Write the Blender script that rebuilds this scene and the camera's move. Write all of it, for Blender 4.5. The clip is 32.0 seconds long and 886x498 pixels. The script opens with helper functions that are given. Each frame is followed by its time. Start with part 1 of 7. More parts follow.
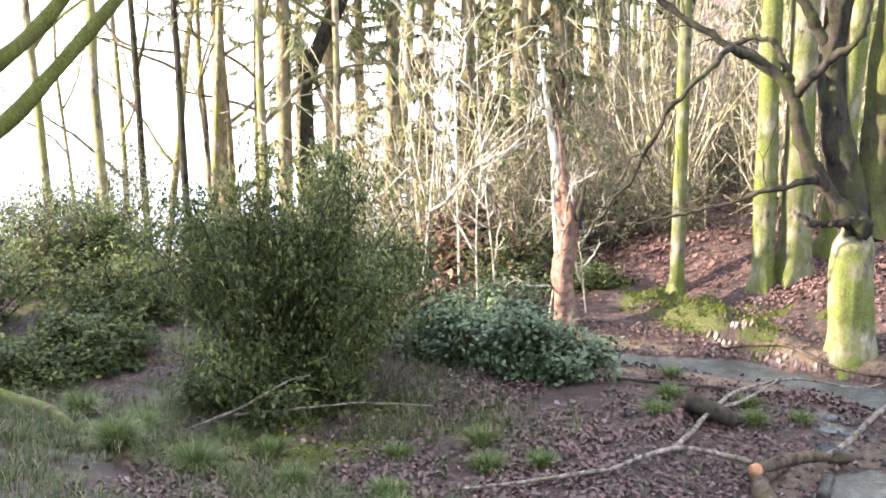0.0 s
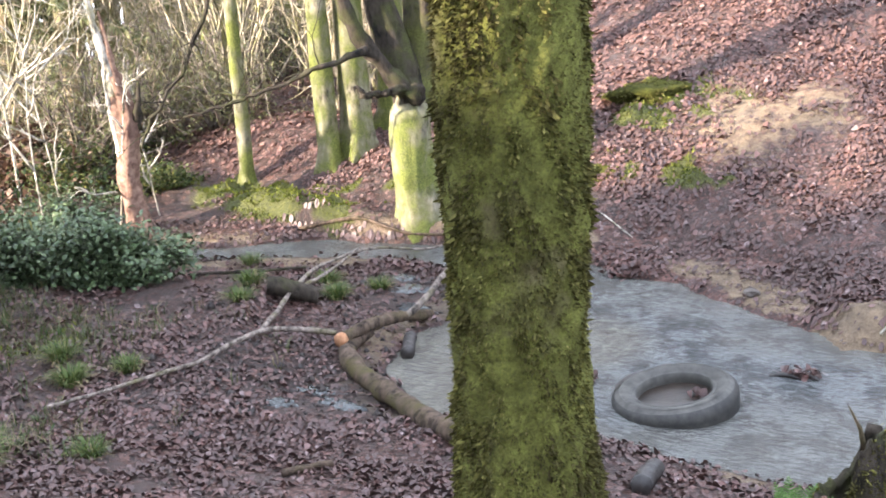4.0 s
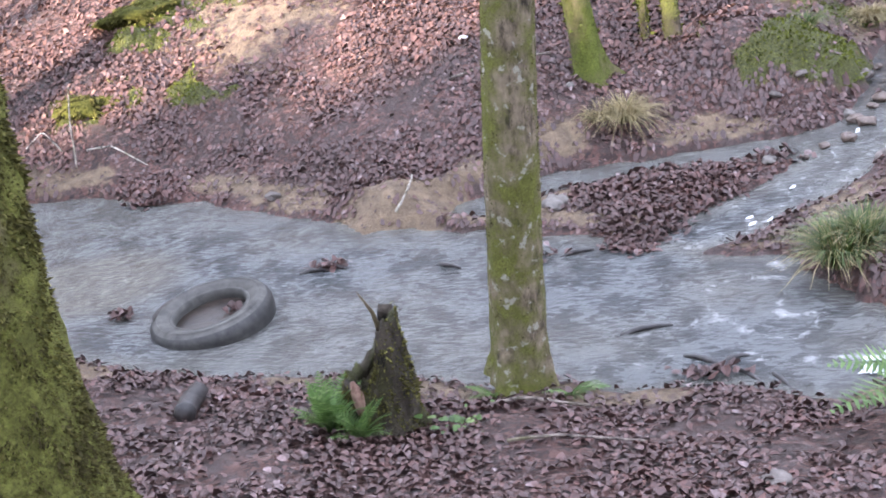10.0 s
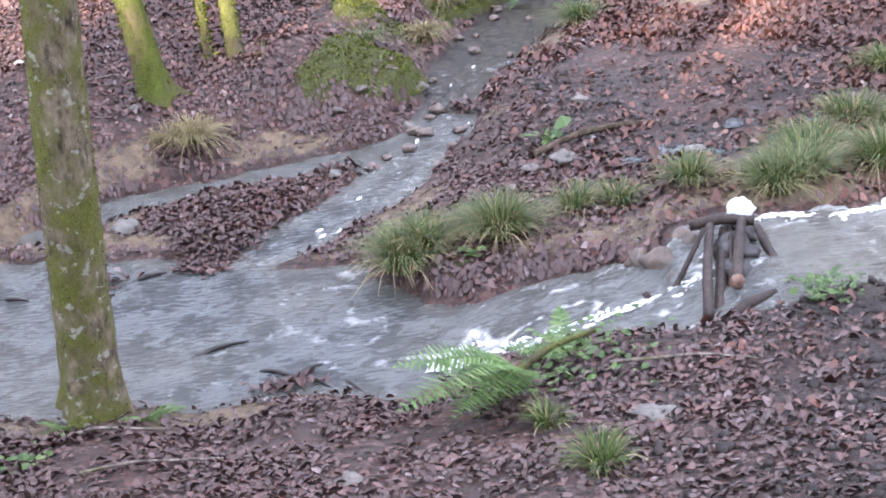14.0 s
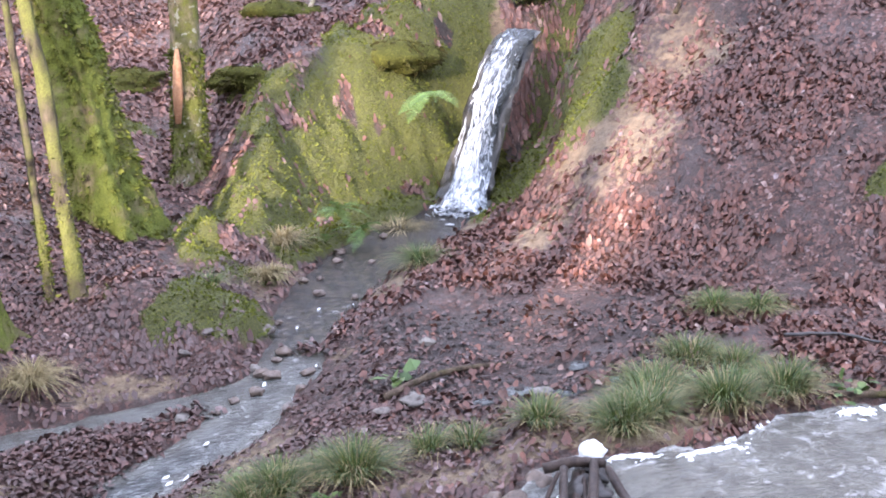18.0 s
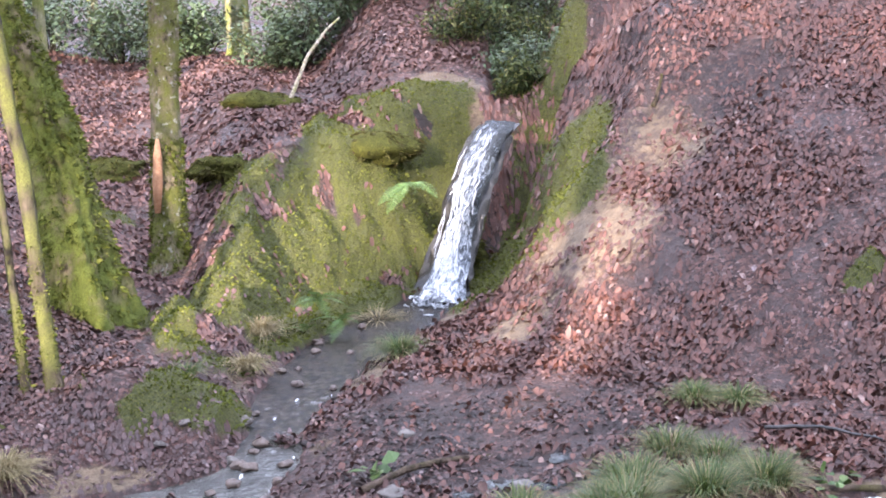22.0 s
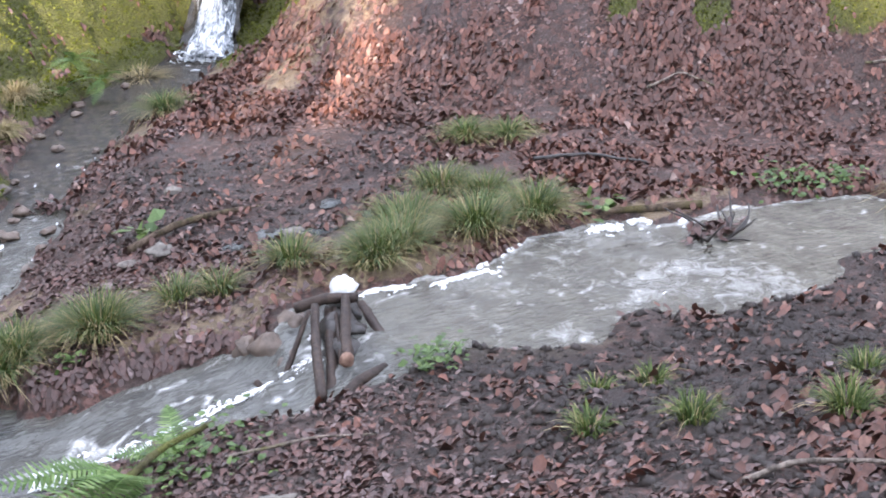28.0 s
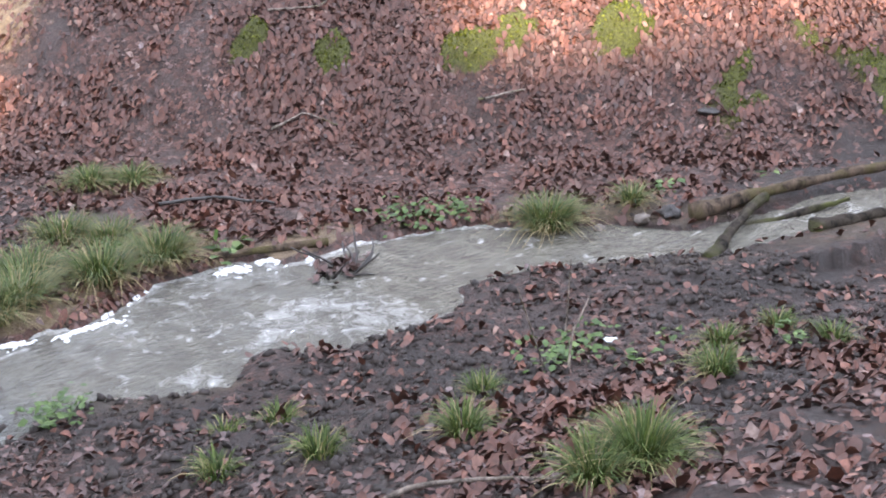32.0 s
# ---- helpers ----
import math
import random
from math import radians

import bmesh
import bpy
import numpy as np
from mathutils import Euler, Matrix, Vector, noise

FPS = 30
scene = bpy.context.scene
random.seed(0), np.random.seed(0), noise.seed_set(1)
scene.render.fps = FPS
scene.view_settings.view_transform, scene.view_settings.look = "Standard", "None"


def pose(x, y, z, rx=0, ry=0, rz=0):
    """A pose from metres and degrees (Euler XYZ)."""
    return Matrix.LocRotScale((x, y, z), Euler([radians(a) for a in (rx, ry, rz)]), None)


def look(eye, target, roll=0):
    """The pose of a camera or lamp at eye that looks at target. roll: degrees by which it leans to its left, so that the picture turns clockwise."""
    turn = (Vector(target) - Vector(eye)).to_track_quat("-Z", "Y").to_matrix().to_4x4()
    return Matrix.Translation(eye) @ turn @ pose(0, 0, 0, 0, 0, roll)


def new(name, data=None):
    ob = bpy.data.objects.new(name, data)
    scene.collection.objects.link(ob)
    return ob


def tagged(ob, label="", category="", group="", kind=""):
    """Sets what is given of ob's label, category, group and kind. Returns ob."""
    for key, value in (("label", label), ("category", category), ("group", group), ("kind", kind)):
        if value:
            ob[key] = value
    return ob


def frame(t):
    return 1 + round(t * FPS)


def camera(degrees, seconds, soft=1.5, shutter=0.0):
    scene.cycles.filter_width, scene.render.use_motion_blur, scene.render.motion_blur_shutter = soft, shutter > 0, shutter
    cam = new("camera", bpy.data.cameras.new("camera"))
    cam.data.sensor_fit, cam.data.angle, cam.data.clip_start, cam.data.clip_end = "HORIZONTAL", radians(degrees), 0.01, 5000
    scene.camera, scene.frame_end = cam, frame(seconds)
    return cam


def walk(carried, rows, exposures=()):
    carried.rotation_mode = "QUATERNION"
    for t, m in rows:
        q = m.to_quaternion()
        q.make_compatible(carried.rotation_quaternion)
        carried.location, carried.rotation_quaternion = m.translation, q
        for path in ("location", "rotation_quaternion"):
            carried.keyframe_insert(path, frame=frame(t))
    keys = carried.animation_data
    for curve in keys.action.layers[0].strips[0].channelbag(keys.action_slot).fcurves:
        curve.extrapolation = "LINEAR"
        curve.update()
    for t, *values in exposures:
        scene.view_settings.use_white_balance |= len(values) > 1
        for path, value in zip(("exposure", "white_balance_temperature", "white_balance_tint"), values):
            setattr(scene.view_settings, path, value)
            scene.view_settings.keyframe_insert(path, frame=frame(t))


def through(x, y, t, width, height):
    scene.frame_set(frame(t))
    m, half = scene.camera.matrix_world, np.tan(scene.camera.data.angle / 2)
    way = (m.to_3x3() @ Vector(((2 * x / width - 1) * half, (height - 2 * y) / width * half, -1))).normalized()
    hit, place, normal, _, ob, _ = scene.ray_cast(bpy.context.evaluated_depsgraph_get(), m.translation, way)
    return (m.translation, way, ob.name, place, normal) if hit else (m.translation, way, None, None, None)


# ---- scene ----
cam = camera(35.7, 32.0, soft=1.8)
PATH = [  # seconds; x, y, z; yaw, pitch, roll in degrees
    (0, -0.500, -0.287, 4.173, 48.73, -12.62, 0.59),
    (0.5, -0.523, -0.257, 4.109, 45.64, -11.78, 0.86),
    (1, -0.530, -0.224, 4.055, 42.49, -11.84, 1.10),
    (1.5, -0.529, -0.189, 4.042, 40.07, -12.12, 0.94),
    (2, -0.529, -0.173, 4.031, 38.04, -13.41, 0.89),
    (2.5, -0.517, -0.161, 4.016, 36.83, -14.36, 0.23),
    (3, -0.483, -0.137, 4.001, 34.83, -15.28, -0.57),
    (3.5, -0.463, -0.118, 3.987, 33.23, -16.17, -1.43),
    (4, -0.422, -0.109, 3.977, 31.29, -16.82, -2.85),
    (4.5, -0.398, -0.100, 3.975, 29.82, -17.49, -3.41),
    (6.5, -0.347, -0.051, 4.042, 25.43, -20.10, -4.66),
    (7, -0.325, -0.038, 4.035, 23.85, -20.63, -4.92),
    (7.5, -0.305, -0.025, 4.030, 22.47, -21.22, -5.17),
    (8, -0.259, -0.023, 4.026, 20.79, -21.73, -6.67),
    (8.5, -0.223, -0.018, 4.023, 18.63, -22.05, -7.18),
    (9, -0.197, -0.000, 4.016, 16.32, -22.24, -7.82),
    (9.5, -0.136, 0.012, 4.023, 14.38, -22.38, -9.05),
    (10, -0.075, 0.025, 4.021, 12.88, -22.38, -8.61),
    (10.5, -0.097, 0.031, 4.000, 10.44, -22.67, -7.80),
    (11, -0.081, 0.034, 3.996, 7.72, -23.22, -5.37),
    (11.5, -0.067, 0.025, 4.002, 5.65, -23.34, -4.93),
    (12, -0.044, 0.015, 3.991, 3.76, -23.31, -4.62),
    (12.5, -0.025, 0.010, 3.992, 2.12, -23.43, -4.47),
    (13, 0.000, 0.000, 4.000, 0.04, -23.59, -4.43),
    (13.5, 0.041, 0.003, 4.005, -2.52, -23.54, -5.10),
    (14, 0.077, -0.009, 3.996, -5.34, -23.55, -5.33),
    (14.5, 0.084, -0.020, 3.998, -7.66, -23.61, -4.60),
    (16.5, -0.008, -0.020, 4.016, -13.35, -18.70, -2.64),
    (17, -0.078, -0.018, 4.047, -13.67, -17.00, -2.87),
    (17.5, -0.102, -0.021, 4.074, -13.45, -15.78, -3.13),
    (18, -0.107, -0.023, 4.092, -13.67, -14.32, -2.91),
    (18.5, -0.108, -0.015, 4.101, -14.15, -12.74, -2.57),
    (19, -0.111, -0.008, 4.100, -14.56, -11.41, -2.40),
    (19.5, -0.114, -0.010, 4.092, -14.74, -10.87, -2.16),
    (20, -0.117, -0.015, 4.087, -14.65, -10.86, -1.98),
    (20.5, -0.115, -0.016, 4.090, -14.25, -10.89, -2.03),
    (21, -0.122, -0.008, 4.092, -14.04, -11.08, -2.14),
    (21.5, -0.125, -0.002, 4.096, -14.21, -10.79, -1.91),
    (22, -0.122, -0.001, 4.095, -14.81, -10.62, -2.43),
    (22.5, -0.122, -0.009, 4.092, -15.10, -10.68, -1.99),
    (23, -0.121, -0.006, 4.077, -15.16, -10.83, -2.00),
    (23.5, -0.108, 0.009, 4.044, -15.14, -12.31, -2.13),
    (24, -0.069, 0.039, 4.002, -15.20, -14.77, -3.77),
    (24.5, -0.027, 0.087, 3.942, -10.69, -17.35, -7.00),
    (26.5, 0.026, 0.138, 3.900, -15.86, -19.60, -1.60),
    (27, 0.064, 0.144, 3.889, -17.06, -20.92, -1.81),
    (27.5, 0.111, 0.150, 3.888, -19.38, -21.55, -2.92),
    (28, 0.157, 0.151, 3.894, -23.07, -21.07, -3.86),
    (28.5, 0.188, 0.139, 3.896, -25.77, -20.20, -4.08),
    (29, 0.262, 0.118, 3.871, -26.41, -20.19, -4.81),
    (29.5, 0.317, 0.122, 3.859, -26.26, -20.24, -5.61),
    (30, 0.280, 0.152, 3.849, -29.11, -21.03, -3.60),
    (30.5, 0.254, 0.123, 3.853, -32.17, -21.27, -2.37),
    (31, 0.255, 0.091, 3.884, -34.71, -20.72, -1.61),
    (31.5, 0.264, 0.078, 3.894, -36.57, -20.45, -0.97),
    (32, 0.288, 0.044, 3.887, -38.54, -20.01, -1.61),
]
walk(cam, [(t, Matrix.Translation((x, y, z)) @ Euler((radians(90 + p), 0, radians(w))).to_matrix().to_4x4() @ pose(0, 0, 0, 0, 0, r))
           for t, x, y, z, w, p, r in PATH],
     [(0, 2.8, 6600, 14), (4.5, 2.8, 6600, 15), (8, 2.88, 6400, 20), (14, 2.9, 6450, 22), (20, 2.76, 6300, 24), (24.5, 2.8, 6400, 22), (28, 2.68, 6750, 18), (32, 2.6, 6850, 17)])

# ---- light ----
SUN_AZ, SUN_EL = 216.0, 17.0  # degrees, clockwise from +y
world = bpy.data.worlds.new("world")
scene.world = world
world.use_nodes = True
sky = world.node_tree.nodes.new("ShaderNodeTexSky")
sky.sky_type, sky.sun_disc = "NISHITA", False
sky.sun_elevation, sky.sun_rotation = radians(SUN_EL), radians(SUN_AZ)
background = world.node_tree.nodes["Background"]
sky.dust_density = 0.4
cloud = world.node_tree.nodes.new("ShaderNodeMix")  # thin bright cloud over the sky
cloud.data_type = "RGBA"
cloud.inputs[0].default_value = 0.6
cloud.inputs[7].default_value = (5.3, 5.9, 7.0, 1)
world.node_tree.links.new(sky.outputs[0], cloud.inputs[6])
world.node_tree.links.new(cloud.outputs[2], background.inputs[0])
background.inputs[1].default_value = 0.15
sun = new("sun", bpy.data.lights.new("sun", "SUN"))
sun.data.energy, sun.data.angle, sun.data.color = 3.8, radians(1.6), (1.0, 0.9, 0.76)
_az, _el = radians(SUN_AZ), radians(SUN_EL)
sun.matrix_world = look((0, 0, 30), (-30 * math.sin(_az) * math.cos(_el), -30 * math.cos(_az) * math.cos(_el), 30 - 30 * math.sin(_el)))

# ---- numbers and noise ----
rng = np.random.default_rng(7)
_LAT = np.random.default_rng(3).random((64, 64))


def smooth(v, a, b):
    s = np.clip((v - a) / (b - a), 0, 1)
    return s * s * (3 - 2 * s)


def vnoise(x, y, scale=1.0, shift=0.0):
    """Smooth value noise, -1 to 1, with features of about scale metres."""
    u, v = np.asarray(x) / scale + shift, np.asarray(y) / scale + shift * 1.7
    i, j = np.floor(u).astype(int), np.floor(v).astype(int)
    p, q = u - i, v - j
    p, q = p * p * (3 - 2 * p), q * q * (3 - 2 * q)
    a, b, c, d = _LAT[i % 64, j % 64], _LAT[(i + 1) % 64, j % 64], _LAT[i % 64, (j + 1) % 64], _LAT[(i + 1) % 64, (j + 1) % 64]
    return 2 * ((a * (1 - p) + b * p) * (1 - q) + (c * (1 - p) + d * p) * q) - 1


def to_line(x, y, pts):
    """Distance to a bent line of (x, y, ...) points, and the further columns where it is nearest."""
    best, cols = np.full(np.shape(x), 1e9), [np.zeros(np.shape(x)) for _ in pts[0][2:]]
    for a, b in zip(pts, pts[1:]):
        dx, dy = b[0] - a[0], b[1] - a[1]
        k = np.clip(((x - a[0]) * dx + (y - a[1]) * dy) / (dx * dx + dy * dy), 0, 1)
        d = np.hypot(x - a[0] - k * dx, y - a[1] - k * dy)
        near = d < best
        best = np.where(near, d, best)
        for n in range(len(cols)):
            cols[n] = np.where(near, a[n + 2] + k * (b[n + 2] - a[n + 2]), cols[n])
    return best, cols


# ---- the lie of the land: streams (x, y, half width, level) ----
STREAM = [(1.0, 7.6, 0.42, 0.06), (0.5, 7.6, 0.6, 0.02), (-0.2, 8.08, 1.02, 0.0), (-1.0, 8.35, 1.12, 0.0), (-2.3, 8.72, 1.2, 0.0), (-3.3, 8.74, 1.2, 0.0), (-4.4, 9.3, 1.42, 0.0),
          (-5.2, 10.1, 1.0, 0.0), (-6.0, 10.75, 0.55, 0.0), (-7.2, 11.05, 0.3, -0.02), (-8.5, 10.75, 0.3, -0.03), (-9.4, 10.15, 0.22, -0.04), (-12.0, 9.4, 0.4, -0.1), (-20.0, 9.0, 0.5, -0.6)]
SIDE_ARM = [(-5.0, 9.3, 0.75, 0.0), (-5.85, 9.0, 0.4, 0.0), (-5.6, 8.3, 0.36, 0.01), (-5.3, 7.75, 0.28, 0.02)]
RAPID = [(2.6, 7.3, 0.55, 0.42), (2.1, 7.27, 0.46, 0.3), (1.75, 7.5, 0.5, 0.22), (1.3, 7.62, 0.42, 0.14), (0.8, 7.6, 0.42, 0.05)]
POOL = [(2.7, 7.35, 0.68, 0.45), (3.25, 7.35, 0.56, 0.45), (3.6, 7.2, 0.7, 0.45), (3.85, 7.32, 0.62, 0.45), (4.35, 7.48, 0.76, 0.45), (4.8, 7.3, 0.88, 0.45), (5.2, 7.2, 0.78, 0.45), (5.7, 7.4, 0.55, 0.45), (6.5, 7.15, 0.5, 0.45), (7.1, 6.65, 0.43, 0.46),
        (7.5, 6.1, 0.25, 0.5), (8.6, 5.75, 0.3, 0.6), (10.0, 5.1, 0.35, 0.7), (13.0, 3.6, 0.5, 0.9)]
BROOK = [(3.95, 16.05, 0.4, 0.32), (3.35, 15.4, 0.55, 0.32), (2.55, 14.3, 0.5, 0.3), (2.0, 13.4, 0.47, 0.28), (1.6, 12.6, 0.38, 0.25), (1.38, 11.9, 0.27, 0.2), (1.15, 11.2, 0.28, 0.14), (0.8, 10.55, 0.29, 0.09),
         (0.35, 10.05, 0.28, 0.04), (-0.3, 9.5, 0.35, 0.0)]
BRANCH = [(1.1, 11.3, 0.16, 0.13), (0.4, 11.0, 0.2, 0.1), (-0.5, 10.95, 0.22, 0.06), (-1.5, 10.75, 0.22, 0.02), (-2.1, 10.3, 0.25, 0.0)]
GULLY = [(3.85, 15.9, 0.42, 0.3), (4.26, 16.35, 0.27, 0.95), (4.71, 16.9, 0.24, 1.75), (5.21, 17.3, 0.24, 2.22), (6.0, 19.0, 0.25, 2.5), (7.1, 21.8, 0.35, 2.8), (9.0, 27.0, 0.6, 3.6)]
WATERS = (STREAM, SIDE_ARM, RAPID, POOL, BROOK, BRANCH)
FAR_BANK = [(-30, 15.0), (-14, 12.2), (-8, 11.5), (-5, 11.5), (-2.5, 10.9), (-1.2, 11.2), (0.5, 11.7), (1.1, 12.6), (1.6, 14.0), (2.4, 15.1), (3.3, 16.0), (3.9, 16.7), (4.5, 17.4), (5.4, 18.6), (6.6, 22.0), (8.6, 28.0), (20, 60)]
HILL_FOOT = [(17, 60), (9.8, 27.0), (7.7, 21.6), (5.9, 18.2), (5.3, 17.15), (4.55, 16.15), (4.05, 15.4), (3.8, 14.2), (4.1, 12.6), (5.2, 10.9), (6.4, 9.7), (8.2, 8.3), (10.2, 6.3), (13.5, 4.2), (30, -6)]
NEAR_FOOT = [(-40, -2), (-12, 4.6), (-8, 5.6), (-5, 6.6), (-3, 7.1), (0, 6.9), (2.5, 6.5), (5, 5.9), (8, 4.6), (12, 2.5), (30, -10)]


def waters(x, y):
    """How far outside the nearest water's edge, that water's level, and the stream bed."""
    ragged = 0.07 * vnoise(x, y, 0.5, 3.3) + 0.04 * vnoise(x, y, 0.17, 7.7)
    edge, level, bed, share = np.full(x.shape, 9.0), np.zeros(x.shape), np.full(x.shape, 99.0), np.zeros(x.shape)
    for pts in WATERS:
        d, (w, z) = to_line(x, y, pts)
        d = d + ragged
        k = np.exp(-np.clip(d - w, -0.6, 3) / 0.12)
        level, share = level + k * z, share + k
        edge = np.minimum(edge, d - w)
        bed = np.where(d < w, np.minimum(bed, z - 0.012 - 0.13 * np.clip(1 - (d / w) ** 2, 0, 1)), bed)
    return edge, level / share, bed


def height(x, y, rough=True):
    x, y = np.asarray(x, float), np.asarray(y, float)
    bearing, away = np.degrees(np.arctan2(x, y)), np.hypot(x, y)
    base = 0.17 + 0.31 * smooth(x, -0.5, 4) + 0.0 * y
    # the valley falls away downstream, beyond the flat
    left = smooth(-bearing, 36, 52) * smooth(bearing, -100, -72)
    base = base - 0.25 * np.maximum(0, away - 17) * left
    # the near bank, on which the camera stands, and the added ridge behind it
    fx, fy = np.array(NEAR_FOOT).T
    s, _ = to_line(x, y, NEAR_FOOT)
    s = np.where(y < np.interp(x, fx, fy), s, 0)
    base = base + 0.22 * np.minimum(s, 9) + 0.016 * np.minimum(s, 9) ** 2
    # unseen wooded rise, added behind the camera to keep low sun off near banks
    along, across = 0.588 * x + 0.809 * y, 0.809 * x - 0.588 * y
    crest = 5.2 + 2.4 * smooth(across, -12.4, -11.4) + 0.6 * smooth(across, -9.4, -8.4) + 2.2 * smooth(across, -6.4, -4.8) - 1.4 * smooth(across, -1.6, 1.0)
    # notches in the added crest let beams through where sun patches fall
    crest = crest - 4.5 * smooth(np.abs(across + 4.1), 0.95, 0.55) - 1.6 * smooth(np.abs(across + 7.9), 0.8, 0.4) - 0.9 * smooth(np.abs(across + 10.1), 0.9, 0.4) - 1.5 * smooth(across, 0.4, 1.2)
    rise = np.exp(-((along + 15.0) / 3.6) ** 4) * smooth(across, -17.0, -13.5) * smooth(across, 26.0, 20.0)
    base = base + np.maximum(crest - base, 0.0) * rise
    base = base + smooth(np.abs(bearing), 100, 130) * 0.3 * np.clip(away - 8, 0, 20) * smooth(across, -12.0, -8.0)
    base = base + 0.42 * np.exp(-((x + 2.42) ** 2 + (y - 3.66) ** 2) / 0.8)
    # the far slope, and the mossy wall beside the fall
    fx, fy = np.array(FAR_BANK).T
    s, _ = to_line(x, y, FAR_BANK)
    far_y = np.interp(x, fx, fy)
    s = np.where(y > far_y, s, 0)
    steep = smooth(x, 0.6, 2.4)
    top = 4.6 + 9 * smooth(bearing, -14, 2)
    up = 0.34 * np.minimum(s, top) + 0.05 * np.clip(s - top, 0, 20) * smooth(bearing, -14, 0) + 0.1 * smooth(s, 0, 0.5)
    low = 0.55 * smooth(s, 0, 1.6) + 0.015 * np.minimum(s, 40)
    reach = smooth(bearing, -37, -22)
    up = up * reach + low * (1 - reach) * (1 - 0.6 * left)
    wall = 1.6 * smooth(s, 0.0, 1.3) + 0.17 * s
    base = base + up * (1 - steep) + wall * steep
    # the gully above the fall climbs away
    base = base + (np.maximum(base, 2.35 + 0.3 * (y - 18.4)) - base) * smooth(bearing, 9, 13) * smooth(y, 18.2, 19.2) * smooth(y, 80, 40)
    # the leafy hill beside the fall
    fy, fx = np.array(sorted((b, a) for a, b in HILL_FOOT)).T
    s, _ = to_line(x, y, HILL_FOOT)
    s = np.where(x > np.interp(y, fy, fx), s, 0)
    base = base + 0.62 * np.minimum(s, 7.0) * smooth(s, -0.5, 1.6) + 0.12 * np.clip(s - 7, 0, 30)
    base = base + 2.1 * smooth(s, 0, 0.9) * smooth(y, 14.2, 16.8)
    base = base + 0.36 * np.exp(-(((x - 0.4) / 0.8) ** 2 + ((y - 12.3) / 0.55) ** 2) ** 1.3) + 0.03 * np.exp(-(((x + 2.7) / 0.6) ** 2 + ((y - 10.2) / 0.42) ** 2) ** 2)
    if rough:
        base = base + 0.07 * vnoise(x, y, 1.7) + 0.035 * vnoise(x, y, 0.6, 5.1) + 0.02 * vnoise(x, y, 0.22, 9.3)
        base = base + (0.028 * vnoise(x, y, 0.17, 4.7) + 0.02 * vnoise(x, y, 0.4, 1.7)) * smooth(x, 1.6, 3.4) * smooth(y, 7.6, 6.6)
        lip, _ = to_line(x, y, [(4.5, 15.9), (5.3, 17.0), (6.3, 18.6), (7.6, 21.0)])
        base = base + (0.16 * vnoise(x, y, 0.7, 8.3) + 0.08 * vnoise(x, y, 0.3, 6.3)) * smooth(lip, 1.7, 0.6)
        ridge, _ = to_line(x, y, [(1.5, 14.6), (2.4, 15.3), (3.3, 16.4), (4.3, 17.8)])
        base = base + (0.24 * vnoise(x, y, 0.6, 3.9) + 0.17 * vnoise(x, y, 0.27, 1.2)) * smooth(ridge, 1.3, 0.5)
        base = base + (0.035 * vnoise(x, y, 0.3, 2.3) + 0.02 * vnoise(x, y, 0.12, 7.7)) * smooth(np.hypot(x + 2.7, y - 10.2), 1.0, 0.6)
        base = base + 0.25 * vnoise(x, y, 6, 2.2) * smooth(np.hypot(x, y - 8), 9, 16)
    base = np.minimum(base, 0.06 + 0.9 * np.clip(np.hypot((x + 0.45) / 1.3, (y - 10.35) / 0.55) - 1, 0, 90))
    # the gully of the fall, then the stream beds
    d, (w, z) = to_line(x, y, GULLY)
    base = np.minimum(base, z - 0.05 + np.maximum(0, d - w) * 3.4)
    edge, level, bed = waters(x, y)
    land = np.where(edge < 0.5, np.maximum(base, level + 0.03 + 0.04 * smooth(edge, 0, 0.5)), base)
    # low shelving shores, but for the cut bank under the sedge and the far side
    shelf = smooth(-x, 5.0, 6.5)
    cut = np.maximum(smooth(x, 0.2, 0.8) * smooth(y, 7.9, 8.2) * smooth(y, 9.4, 8.9), (y > far_y - 0.4) * (x < 1.5) * np.maximum(smooth(np.abs(x + 4.3), 1.0, 1.5), 0.0))
    cut = np.maximum(cut, 0.35 * smooth(np.hypot((x + 2.7) / 0.68, (y - 10.2) / 0.5), 1.15, 0.85))
    low_shore = 0.3 - 0.2 * shelf + np.maximum(0, 0.9 + 0.2 * shelf) * cut
    out = np.maximum(0, edge)
    land = np.minimum(land, level + 0.02 + out * low_shore + 1.2 * np.maximum(0, out - 0.6 - 0.7 * shelf) + 99 * (edge > 2.5))
    return np.where(edge < 0, bed, land)


def mesh_of(name, verts, faces, material=None, smooth_faces=True):
    """A mesh from arrays of places and of equal-sided faces."""
    me = bpy.data.meshes.new(name)
    verts, faces = np.asarray(verts, np.float32), np.asarray(faces, np.int32)
    k = faces.shape[1]
    me.vertices.add(len(verts))
    me.vertices.foreach_set("co", verts.ravel())
    me.loops.add(faces.size)
    me.loops.foreach_set("vertex_index", faces.ravel())
    me.polygons.add(len(faces))
    me.polygons.foreach_set("loop_start", np.arange(0, faces.size, k, dtype=np.int32))
    me.polygons.foreach_set("use_smooth", np.full(len(faces), smooth_faces))
    me.update(calc_edges=True)
    me.validate()
    if material:
        me.materials.append(material)
    return me


def grid_faces(nu, nv, closed=False):
    i, j = np.meshgrid(np.arange(nu - 1), np.arange(nv if closed else nv - 1), indexing="ij")
    a, b = i * nv + j, i * nv + (j + 1) % nv
    return np.stack([a, b, b + nv, a + nv], -1).reshape(-1, 4)


